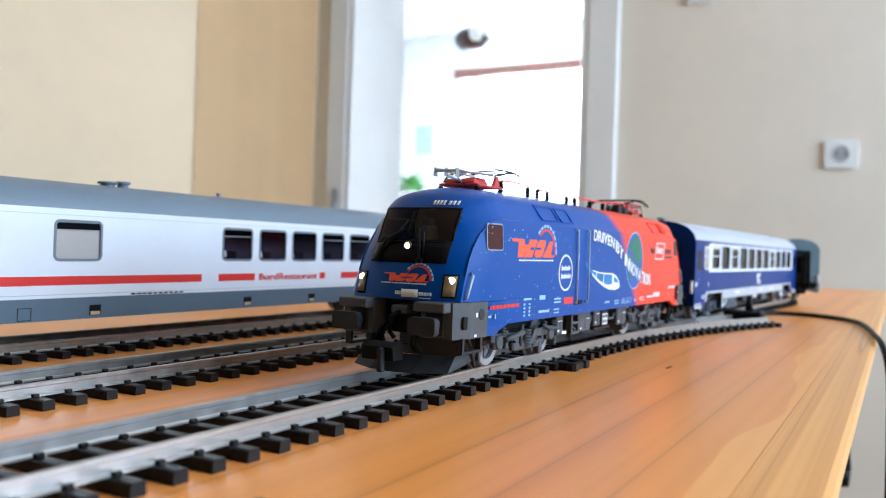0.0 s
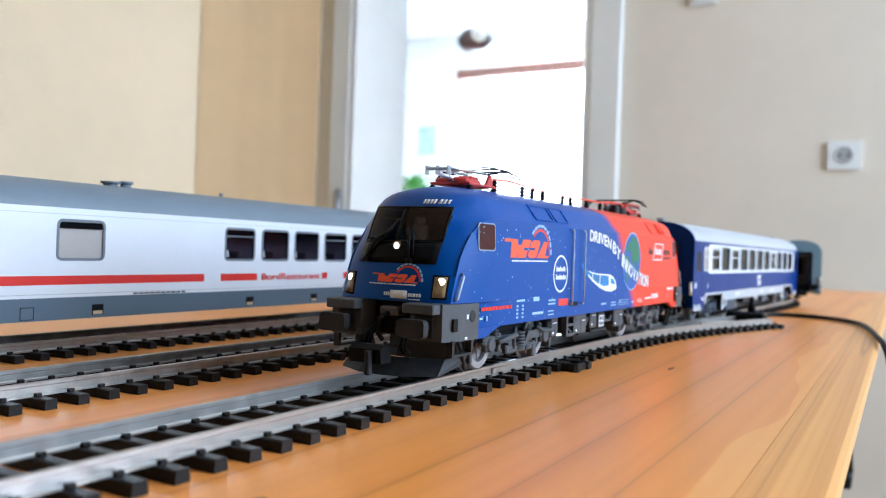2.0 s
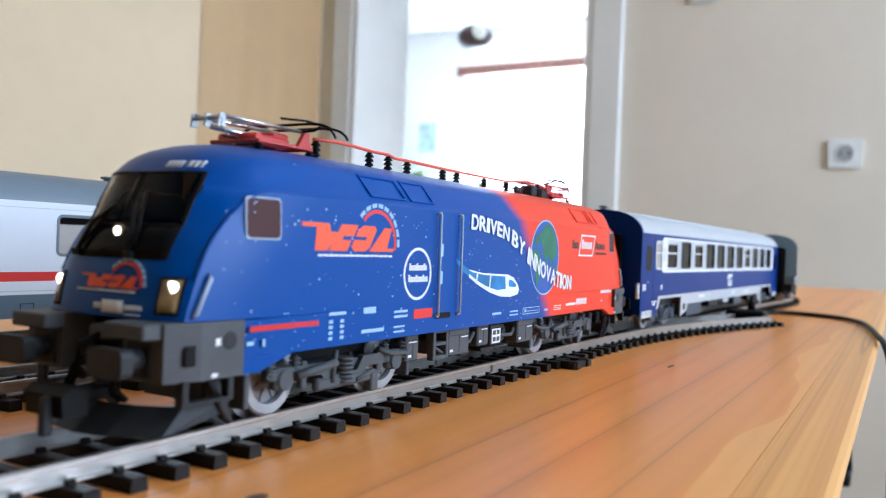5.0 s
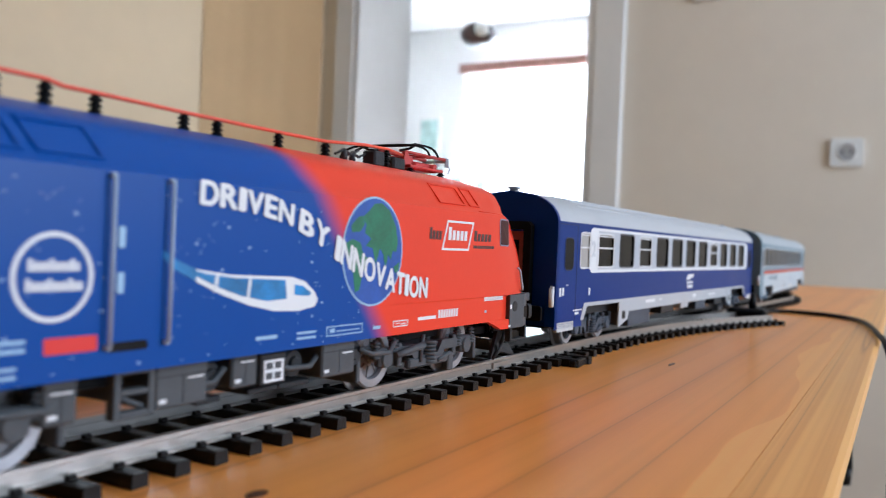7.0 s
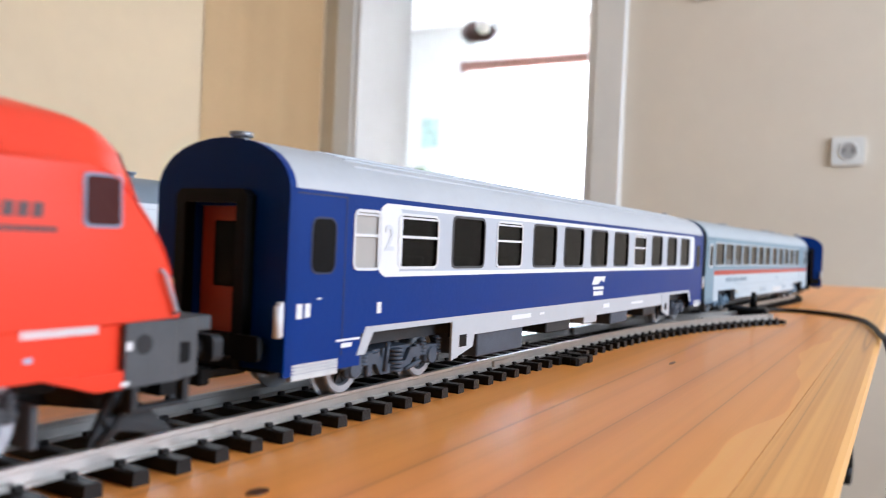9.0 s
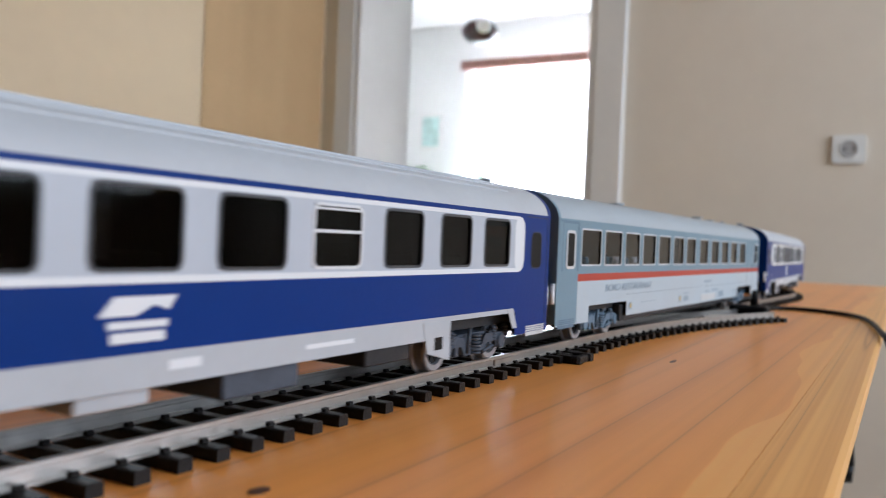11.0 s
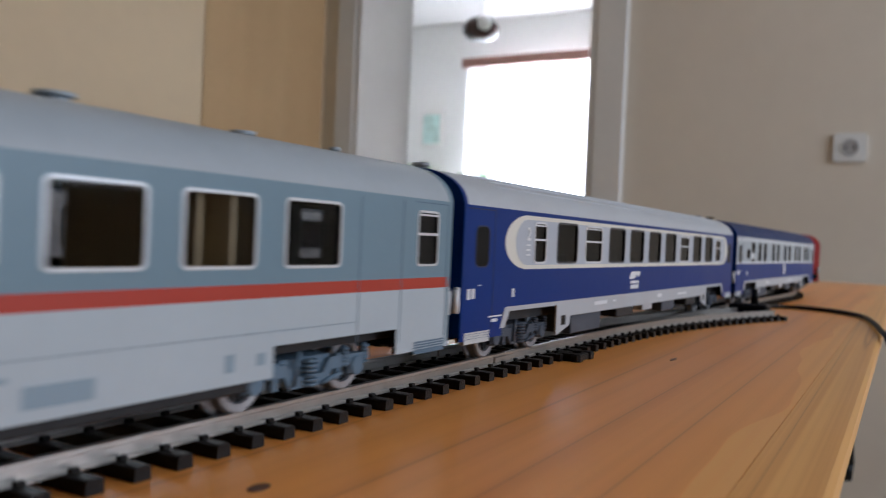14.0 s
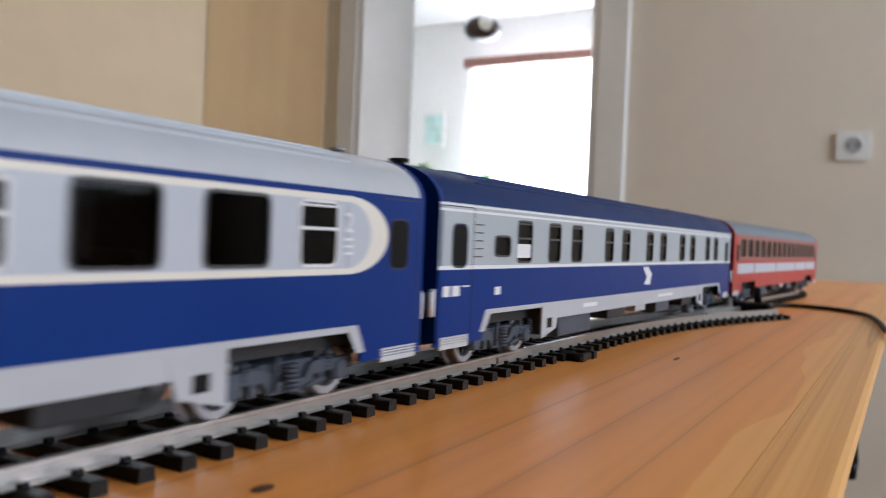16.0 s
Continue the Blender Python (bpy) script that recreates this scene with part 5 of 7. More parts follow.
    # the comet-like train
    up = [(-19.5, 27.2), (-15, 25.6), (-8, 24.7), (0, 24.4), (6, 24.2), (9.5, 23.4), (12.2, 21.5), (13.1, 20.2), (12.4, 19.0)]
    lowr = [(8, 18.4), (2, 18.7), (-4, 19.9), (-10, 21.8), (-15, 23.8)]
    pic = decal("comet_picture", up + lowr, Y, M_WHITE, lo, "white streamlined train picture with cyan windows")
    decal("comet_tail", [(-27.2, 34.0), (-25.4, 31.6), (-22, 28.7), (-18.4, 26.8), (-15, 25.6), (-15, 23.8), (-19, 25.6), (-23.4, 28.9), (-26.2, 32.2)], Y - 0.02, M_CYAN, pic)
    decal("comet_glazing", [(-17.6, 26.0), (-13, 24.9), (-7, 24.2), (0, 23.9), (4.4, 23.7), (4.9, 20.6), (0, 20.4), (-6, 21.5), (-11, 23.0), (-15, 24.6)], Y - 0.05, M_CYAN, pic)
    decal("comet_glazing", [(6.8, 22.9), (9.0, 22.6), (11.2, 21.4), (10.6, 20.9), (8.4, 21.0), (6.8, 21.2)], Y - 0.05, M_CYAN, pic)
    for x, z in ((-11.6, 23.7), (-4.6, 22.6)):
        decal("comet_frame", [(x, z - 1.5), (x + 0.6, z - 1.6), (x + 1.0, z + 1.3), (x + 0.4, z + 1.4)], Y - 0.1, M_WHITE, pic)
    # the globe and the slogan
    gx, gz, gr, gh = 29.7, 28.7, 9.7, 10.1
    rim = decal("globe_rim", [(gx + 10.1 * math.cos(radians(a)), gz + 10.5 * math.sin(radians(a))) for a in range(0, 360, 9)], Y, M_PALE, lo, thick=0.06)
    globe = decal("globe_picture", [(gx + gr * math.cos(radians(a)), gz + gh * math.sin(radians(a))) for a in range(0, 360, 9)], Y - 0.05, M_SEA, lo, "green and blue globe picture")
    for land in ([(-0.30, 0.5), (-0.45, 0.62), (-0.2, 0.78), (-0.05, 0.9), (0.2, 0.93), (0.5, 0.8), (0.75, 0.5), (0.84, 0.2), (0.8, 0.0), (0.66, 0.02), (0.6, -0.16), (0.5, -0.04), (0.42, -0.34), (0.32, -0.05), (0.2, 0.06), (0.06, -0.24), (-0.06, 0.06), (-0.3, 0.1), (-0.12, 0.24), (-0.34, 0.34)],
                 [(-0.8, 0.46), (-0.6, 0.62), (-0.44, 0.66), (-0.36, 0.5), (-0.5, 0.36), (-0.76, 0.34)],
                 [(-0.95, 0.14), (-0.74, 0.22), (-0.48, 0.16), (-0.36, -0.08), (-0.2, -0.12), (-0.36, -0.4), (-0.46, -0.72), (-0.6, -0.76), (-0.68, -0.4), (-0.9, -0.22)],
                 [(0.72, -0.3), (0.92, -0.2), (0.9, -0.36), (0.78, -0.42)]):
        decal("land", [(gx + gr * u, gz + gh * v) for u, v in land], Y - 0.09, M_LAND, globe)
    path = [(-15, 36.8), (-8, 36.4), (0, 35.5), (6, 34.3), (12, 32.2), (18, 29.2), (25, 26.4), (31, 24.4), (38, 22.6), (45, 21.5), (51, 21.2)]
    sizes = {"D": 1.0, "R": 1.02, "I": 0.46, "V": 1.0, "E": 0.86, "N": 1.04, "B": 1.0, "Y": 1.0, "O": 1.1, "A": 1.06, "T": 0.94}
    for word, x, x_end in (("DRIVEN", -15.1, 5.9), ("BY", 7.1, 15.6), ("INNOVATION", 17.4, 50.2)):
        unit = (x_end - x) / sum(sizes[c] for c in word)
        for ch in word:
            w = sizes[ch] * unit
            xm = x + w / 2
            z = curve(path, xm)
            tilt = math.degrees(math.atan2(curve(path, xm + 2) - curve(path, xm - 2), 4))
            letter_in(lo, ch, xm, z, w * 0.95, 3.7 if xm < 6 else 4.0 if xm < 17 else 4.5, tilt, Y - 0.22)
            x += w
    # the freight group's mark
    fr = [(55.7, 29.3), (68.3, 29.3), (70.7, 36.0), (58.0, 36.0)]
    inn = [(56.5, 29.8), (67.9, 29.8), (69.9, 35.5), (58.4, 35.5)]
    bm = bmesh.new()
    for k in range(4):
        bm_prism(bm, [fr[k], fr[(k + 1) % 4], inn[(k + 1) % 4], inn[k]], Y - 0.07, Y + 0.03, "y")
    mmpart("frame_mark", bm, M_WHITE, lo, "white slanted frame mark")
    for x0, step, n, tall, mt in ((58.5, 1.85, 5, 2.2, M_WHITE), (50.4, 1.35, 4, 1.9, M_DKPRINT), (70.9, 1.85, 5, 1.8, M_DKPRINT)):
        for k in range(n):
            x, h = x0 + step * k, tall * (1.35 if k == 0 else 1.0)
            decal("mark_print", [(x, 31.6), (x + step * 0.72, 31.6), (x + step * 0.8, 31.6 + h), (x + step * 0.1, 31.6 + h)], Y - 0.02, mt, lo)
    bars("small_print", [(70.8 + 1.1 * k, 29.9, 71.7 + 1.1 * k, 30.6) for k in range(10)], Y, M_DKPRINT, lo)
    # roof gear
    pantograph(lo, -68.5, 1, True)
    pantograph(lo, 68.5, -1, False)
    for x, h in ((-56.3, 50.6), (-38, 50.4), (-30.7, 50.4), (-22.8, 50.0), (-6.3, 49.8), (1, 49.8), (16.4, 49.8), (30.4, 49.8), (52.4, 51.0)):
        insulator(lo, x, -4, 46.6, h)
    bm = bmesh.new()
    bm_tube(bm, [(-57, -4, 50.8), (-50, -4, 51.2), (-44, -4, 51.1), (-38, -4, 50.8), (-30.7, -4, 50.8), (-28, -4, 50.3), (-22.8, -4, 50.3), (-6.3, -4, 50.1), (1, -4, 50.1), (16.4, -4, 50.1), (30.4, -4, 50.2), (44, -4, 51.2), (52.4, -4, 51.3), (60, -4, 50.6)], 0.36, 8)
    mmpart("roof_conductor", bm, M_WIRE, lo, "orange-red roof conductor on insulators")
    for a, b in (((46.5, -5, 47.0), (50.5, -1.5, 50.4)), ((54.0, -5, 47.0), (59.0, 0, 49.8)), ((-4, 2, 46.8), (16, 7, 48.4))):
        mmbox("roof_equipment", a, b, M_DGREY, lo, 0.4)
    for x, y in ((36, -4.5), (41, -3.0)):
        bm = bmesh.new()
        bm_tube(bm, [(x - 3, y, 48.0), (x, y, 49.3), (x + 3.5, y + 1, 48.6), (x + 6, y + 0.6, 49.8)], 0.3, 6)
        bm_cyl(bm, (x, y, 47.0), (x, y, 49.4), 0.8, 0.5, 8)
        mmpart("roof_lead", bm, M_DGREY, lo, "dark roof lead")
    # underframe
    mmbox("underframe", (-88, -9.0, 8.8), (88, 9.0, 12.4), M_BLACK, lo)
    for xa, xb, z0, yo in ((-36.5, -31.5, 5.8, 14.4), (-19.8, -9.8, 5.5, 15.2), (-4.2, 1.6, 6.4, 14.6), (17.8, 27.8, 5.5, 15.2)):
        bx = mmbox("equipment_box", (xa, -yo, z0), (xb, yo, 12.1), M_GREY, lo, 0.35)
        bars("box_seam", [(xa + 0.5, z0 + 4.6, xb - 0.5, z0 + 4.75), ((xa + xb) / 2, z0 + 0.6, (xa + xb) / 2 + 0.15, z0 + 4.6)], -yo, M_DGREY, bx)
        bars("small_print", [(xa + 0.7, z0 + 0.9, xa + 2.0, z0 + 1.5)], -yo, M_WHITE, bx)
        bars("small_print", [(xb - 4.0, z0 + 4.0, xb - 0.9, z0 + 4.25)], -yo, M_WHITE, bx)
    bm = bmesh.new()
    for a, b in (((-26.7, 5.2), (-25.6, 12.1)), ((-21.0, 5.2), (-19.9, 12.1)), ((-25.6, 5.2), (-21.0, 6.2)), ((-25.6, 8.4), (-21.0, 9.2)), ((-25.6, 11.2), (-21.0, 12.1))):
        bm_box(bm, a[0], -15.3, a[1], b[0], -13.6, b[1], 0, 0.12)
    bm_cyl(bm, (-25.4, -14.4, 8.2), (-21.2, -14.4, 6.4), 0.4, 0.4, 6)
    mmpart("ladder_frame", bm, M_GREY, lo, "grey step frame under the side door")
    for xa, xb in ((-9.6, -4.4), (1.7, 9.0), (9.2, 17.6)):
        mmbox("low_tray", (xa, -12.6, 4.4), (xb, 12.6, 5.4), M_DGREY, lo, 0.2)
    for x in (-7.4, 12.4, 30.6):
        bm = bmesh.new()
        bm_cyl(bm, (x, -13.0, 8.6), (x, -7.0, 8.6), 2.3, 2.3, 14)
        bm_cyl(bm, (x, -13.6, 8.6), (x, -13.0, 8.6), 1.1, 1.4, 10)
        mmpart("air_tank", bm, M_DGREY, lo)
    for xx in (-40, -12, 11.5, 37):
        bm = bmesh.new()
        bm_tube(bm, [(xx - 6, -13.6, 9.6), (xx - 2, -14.2, 8.2), (xx + 4, -14.2, 8.0), (xx + 7, -13.6, 9.8)], 0.55, 6)
        mmpart("pipe", bm, M_GREY, lo)
    rnd = random.Random(7)
    stars = []
    for _ in range(420):
        x, z, q = rnd.uniform(-95, 36), rnd.uniform(12.6, 37), rnd.uniform(0.05, 0.13) if rnd.random() < 0.9 else 0.2
        if x + 0.76 * z < 42 and (rnd.random() < 0.25 + 0.75 * (x + 95) / 131 or z > 33):
            stars.append((x - q, z - q, x + q, z + q))
    tagged(bars("star_print", stars, Y, M_STAR, lo, "sprinkle of tiny pale stars"), kind="stuff")
    mmbox("plate_carrier", (1.8, -15.0, 6.2), (8.2, -12.0, 11.4), M_DGREY, lo, 0.2)
    bars("white_plate", [(2.6, 6.6, 7.4, 10.3)], -15.05, M_WHITE, lo, "white plate with dark print")
    for x0, z0 in ((3.1, 7.1), (5.2, 7.1), (3.1, 8.8), (5.2, 8.8)):
        bars("plate_print", [(x0, z0, x0 + 1.5, z0 + 1.1)], -15.12, M_GREY, lo)
    for x in (-56.9, 58.3):
        bogie(lo, x, 34.5, 6.6, M_GREY, W_LOCO, True, 13.6)
    return lo


M_RAILS = mat("silver_blue_grab_rail", (0.42, 0.50, 0.60), 0.3)
M_STAR = mat("pale_star_print", (0.35, 0.50, 0.75), 0.4)
M_CABWIN = mat("silver_blue_window_rim", (0.25, 0.32, 0.45), 0.35)
M_WSCREEN = mat("dark_windscreen_plastic", (0.055, 0.048, 0.042), 0.12, vary=0.25, scale=60)
M_WGLASS = glass("smoked_windscreen", (0.92, 0.90, 0.87), 0.03)
M_CABWALL = mat("grey_brown_cab_wall", (0.72, 0.63, 0.55), 0.6, vary=0.1, scale=150)
M_SEATP = mat("pale_seat_plastic", (0.80, 0.78, 0.74), 0.5)
M_CHROME = mat("bright_bare_metal", (0.62, 0.62, 0.62), 0.3, metal=1.0)
M_SIDEPANE = mat("dark_maroon_cab_pane", (0.06, 0.014, 0.013), 0.3, spec=0.1)
M_REDARM = mat("red_steel_arm", (0.50, 0.05, 0.04), 0.35, metal=0.2)
M_SEA = mat("blue_globe_print", (0.015, 0.085, 0.40), 0.38, vary=0.25, scale=120)
M_LAND = mat("green_globe_print", (0.012, 0.17, 0.085), 0.4, vary=0.3, scale=260)
LOCO = locomotive()


# ---- coaches ----
CW, CB = 16.2, 147.5       # half width and half length of a coach body
ROOF = [(16.2, 38.9), (15.9, 40.2), (15.2, 41.7), (14.0, 43.2), (12.2, 44.7), (9.6, 46.0), (6.4, 47.0), (3.2, 47.5), (0, 47.7)]


def side_wall(parent, sg, wins, paint, mats, foot, breaks_x, breaks_z, label=""):
    """One side of a coach as a sheet with real window openings. paint(x, z): the slot; foot(x): the lower edge."""
    xs = sorted({-CB, CB, *breaks_x, *[w[0] for w in wins], *[w[1] for w in wins]})
    zs = sorted({6.6, 38.9, *breaks_z, *[w[2] for w in wins], *[w[3] for w in wins]})
    bm = bmesh.new()
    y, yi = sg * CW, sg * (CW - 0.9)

    def quad(pts, slot):
        bm.faces.new([bm.verts.new(p) for p in pts]).material_index = slot
    for xa, xb in zip(xs, xs[1:]):
        for za, zb in zip(zs, zs[1:]):
            xc, zc = (xa + xb) / 2, (za + zb) / 2
            if zc < foot(xc) or any(w[0] < xc < w[1] and w[2] < zc < w[3] for w in wins):
                continue
            quad(((xa, y, za), (xb, y, za), (xb, y, zb), (xa, y, zb)), paint(xc, zc))
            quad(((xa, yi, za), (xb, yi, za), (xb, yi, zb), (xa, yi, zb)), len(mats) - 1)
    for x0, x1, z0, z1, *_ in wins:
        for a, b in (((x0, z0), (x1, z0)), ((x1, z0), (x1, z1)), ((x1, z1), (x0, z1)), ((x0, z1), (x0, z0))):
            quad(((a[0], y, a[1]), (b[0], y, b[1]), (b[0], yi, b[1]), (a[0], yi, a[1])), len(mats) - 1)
    # lower rim
    for xa, xb in zip(xs, xs[1:]):
        f = foot((xa + xb) / 2)
        zf = min(z for z in zs if z >= f - 1e-6)
        quad(((xa, y, zf), (xb, y, zf), (xb, yi, zf), (xa, yi, zf)), paint((xa + xb) / 2, zf + 0.1))
    return mmpart("side_wall", bm, mats, parent, label)


def ring(bm, x0, z0, x1, z1, w, r, y, t):
    """A raised window frame with round corners."""
    o, i = rounded(x0 - w, z0 - w, x1 + w, z1 + w, r + w), rounded(x0, z0, x1, z1, r)
    n = len(o)
    for k in range(n):
        j = (k + 1) % n
        bm_prism(bm, [o[k], o[j], i[j], i[k]], y - t, y + 0.05, "y")


def coach_window(parent, x0, x1, z0, z1, kind, frame_mat, glass_mat, w=0.35, r=1.2, blind=None):
    """A window: raised frame, recessed pane, and a cross bar where its top part tilts."""
    bm = bmesh.new()
    ring(bm, x0 + 0.25, z0 + 0.25, x1 - 0.25, z1 - 0.25, w + 0.3, r, -CW, 0.14)
    win = mmpart("window", bm, frame_mat, parent)
    pane = mmbox("pane", (x0, -CW + 0.35, z0), (x1, -CW + 0.6, z1), blind or glass_mat, win)
    pane.visible_shadow = blind is not None or glass_mat is not M_CLEAR
    if kind == "split":
        zc = z0 + (z1 - z0) * 0.58
        mmbox("cross_bar", (x0 + 0.2, -CW - 0.1, zc - 0.28), (x1 - 0.2, -CW + 0.3, zc + 0.28), frame_mat, win)
        mmbox("top_bar", (x0 + 0.4, -CW - 0.05, z1 - 0.9), (x1 - 0.4, -CW + 0.3, z1 - 0.5), frame_mat, win)
    return win


def coach(label, name="passenger_coach", half=147.5, **c):
    global CB
    CB = half
    co = tagged(new(name), label, "train coach", "coaches of the model trains")
    wins, mats = c["wins"], c["mats"]
    foot = c.get("foot")
    cells = [(w[0], w[1], w[2], w[3]) for w in wins]
    for sg in (-1, 1):
        side_wall(co, sg, cells, c["paint"], mats, foot, c["bx"], c["bz"])
    for w in wins:
        coach_window(co, *w[:4], w[4], w[5] if len(w) > 5 and w[5] else c["frame"], c.get("glass", M_GLASS), c.get("fw", 0.35), c.get("fr", 1.2), w[6] if len(w) > 6 else None)
        far = mmbox("far_pane", (w[0], CW - 0.6, w[2]), (w[1], CW - 0.35, w[3]), c.get("glass", M_GLASS), co)
        far.visible_shadow = c.get("glass", M_GLASS) is not M_CLEAR
    # roof
    bm = bmesh.new()
    xs = [-CB, -CB + 0.6, -CB + 2.4, -100, -50, 0, 50, 100, CB - 2.4, CB - 0.6, CB]
    rows = []
    for x in xs:
        e = max(0, (abs(x) - (CB - 2.4)) / 2.4)
        k = 1 - 0.03 * e * e
        half = [(y * k, 38.9 + (z - 38.9) * (1 - 0.05 * e * e)) for y, z in ROOF]
        sec = half + [(-y, z) for y, z in half[-2::-1]]
        rows.append([bm.verts.new((x, y, z)) for y, z in sec])
    for a, b in zip(rows, rows[1:]):
        for k in range(len(a) - 1):
            bm.faces.new((a[k], a[k + 1], b[k + 1], b[k])).smooth = True
    roof = mmpart("roof", bm, c["roof"], co)
    if c.get("ribs"):
        bm = bmesh.new()
        for k in range(11):
            a = 1 - k / 10 * 2
            y = -a * 12.5
            z = curve([(-q, w) for q, w in ROOF], -abs(y)) if abs(y) > 0 else 47.7
            bm_box(bm, -CB + 22, y - 0.22, z - 0.2, CB - 22, y + 0.22, z + 0.22)
        mmpart("roof_rib", bm, c["roof"], roof)
    for x, y, r, h in c.get("vents", ()):
        z = 47.7 - 0.03 * y * y
        bm = bmesh.new()
        bm_cyl(bm, (x, y, z - 0.5), (x, y, z + h * 0.55), r * 0.75, r * 0.7, 12)
        bm_cyl(bm, (x, y, z + h * 0.55), (x, y, z + h), r, r, 12)
        mmpart("roof_vent", bm, c.get("vent_mat", M_GREYMETAL), roof)
    # ends: wall with gangway, rubber bellows, tail of the body
    for sd in (-1, 1):
        x = sd * CB
        prof = [(16.2, 7.5)] + ROOF + [(-y, z) for y, z in ROOF[-2::-1]] + [(-16.2, 7.5)]
        bm = bmesh.new()
        xa, xb = sorted((x, x - sd * 1.6))
        # wall round the gangway door
        bm_prism(bm, [p for p in prof if p[0] >= 6.0] + [(6.0, 47.0), (6.0, 7.5)], xa, xb, "x")
        bm_prism(bm, [(-6.0, 7.5), (-6.0, 47.0)] + [p for p in prof if p[0] <= -6.0], xa, xb, "x")
        bm_prism(bm, [(6.0, 35.5), (6.0, 47.0), (3.2, 47.5), (0, 47.7), (-3.2, 47.5), (-6.0, 47.0), (-6.0, 35.5)], xa, xb, "x")
        ew = mmpart("end_wall", bm, c["end"], co)
        xc = x - sd * 2.6
        dr = mmbox("gangway_door", (min(xc, xc + sd * 0.8), -6.0, 9.0), (max(xc, xc + sd * 0.8), 6.0, 35.6), c["door"], ew, 0.0, c.get("door_label", ""))
        mmbox("pane", (min(xc, xc + sd * 1.0), -3.0, 21.0), (max(xc, xc + sd * 1.0), 3.0, 33.0), M_CABDARK, dr, 0.3)
        bm = bmesh.new()
        xo = x + sd * 2.4
        bm_prism(bm, [(-8.6, 9), (-6.2, 9), (-6.2, 36), (6.2, 36), (6.2, 9), (8.6, 9), (8.6, 37.2), (7.4, 38.4), (-7.4, 38.4), (-8.6, 37.2)], min(x, xo), max(x, xo), "x")
        mmpart("gangway_bellows", bm, M_BLACK, ew, "black rubber gangway bellows")
        bm = bmesh.new()
        bm_box(bm, min(x, x + sd * 2), -6.5, 7.2, max(x, x + sd * 2), 6.5, 9.2, 0, 0.3)
        bm_box(bm, min(x - sd * 6, x + sd * 7.5), -2.0, 5.2, max(x - sd * 6, x + sd * 7.5), 2.0, 7.0, 0, 0.3)
        bm_box(bm, min(x + sd * 4.5, x + sd * 7), -4.0, 4.6, max(x + sd * 4.5, x + sd * 7), 4.0, 7.8, 0, 0.4)
        mmpart("coupler", bm, M_BLACK, co)
        bm = bmesh.new()
        bm_box(bm, min(x, x - sd * 12), -13, 6.9, max(x, x - sd * 12), 13, 13.0)
        mmpart("headstock", bm, M_BLACK, co)
        for sg in (-1, 1):
            bm = bmesh.new()
            zb = 11.4
            bm_cyl(bm, (x, sg * 10.2, zb), (x + sd * 2.4, sg * 10.2, zb), 1.7, 1.7, 12)
            bm_prism(bm, rounded(sg * 10.2 - 3.0, zb - 2.2, sg * 10.2 + 3.0, zb + 2.2, 0.8, 3), x + sd * 2.2, x + sd * 3.2, "x")
            mmpart("buffer", bm, M_BLACK, co)
            bm = bmesh.new()
            bm_box(bm, min(x, x + sd * 1.0), sg * 15.3 - 0.6, 13.5, max(x, x + sd * 1.0), sg * 15.3 + 0.6, 19.5, 0, 0.2)
            bm_cyl(bm, (x + sd * 0.9, sg * 15.3, 13.4), (x + sd * 0.9, sg * 15.3, 18.8), 0.75, 0.75, 8)
            mmpart("tail_lamp", bm, M_WHITE, co, "small white end-lamp bracket")
            # door steps
            bm = bmesh.new()
            xs0, xs1 = sorted((x - sd * 2.0, x - sd * 14.6))
            for k in range(5):
                bm_box(bm, xs0, sg * 15.8 - 0.5, 6.0 + 0.55 * k, xs1, sg * 15.8 + 0.62, 6.3 + 0.55 * k)
            bm_box(bm, xs0, sg * 15.7 - 0.5, 5.8, xs1, sg * 15.7 + 0.45, 8.6)
            mmpart("door_step", bm, c.get("step", M_STEPW), co, "ribbed pale door step")
        # entrance door with its window
        a, b = sorted((x - sd * 1.9, x - sd * 15.8))
        bars("door_gap", [(a, 38.0, b, 38.25), (b - 0.25, 9, b, 38.2)], -CW, c["gap"], co)
        if c.get("door_window", True):
            p, q = sorted((x - sd * 5.9, x - sd * 12.9))
            bm = bmesh.new()
            ring(bm, p + 0.3, 24.4, q - 0.3, 33.9, 0.35, 1.6, -CW, 0.12)
            dw = mmpart("door_window", bm, c.get("dframe", c["gap"]), co)
            decal("pane", rounded(p + 0.3, 24.4, q - 0.3, 33.9, 1.6), -CW, M_CABDARK, dw, thick=0.06)
    # inside: floor, partitions, seats
    inn = mmbox("interior_floor", (-CB + 3, -15.0, 13.0), (CB - 3, 15.0, 14.0), c.get("inside", M_CABIN), co)
    for x in c.get("walls", ()):
        mmbox("partition", (x - 0.4, -14.8, 14.0), (x + 0.4, 4.5, 38.5), c.get("inside_wall", M_CABIN), inn)
    for x in c.get("seats", ()):
        bm = bmesh.new()
        for y0 in (-14.5, 4.0):
            bm_box(bm, x - 3.2, y0, 14.0, x + 3.2, y0 + 10, 19.0, 0, 0.4)
            bm_box(bm, x - 0.9, y0, 18.0, x + 0.9, y0 + 10, 27.5, 0, 0.5)
        mmpart("seat", bm, c.get("seat_mat", M_CABIN), inn)
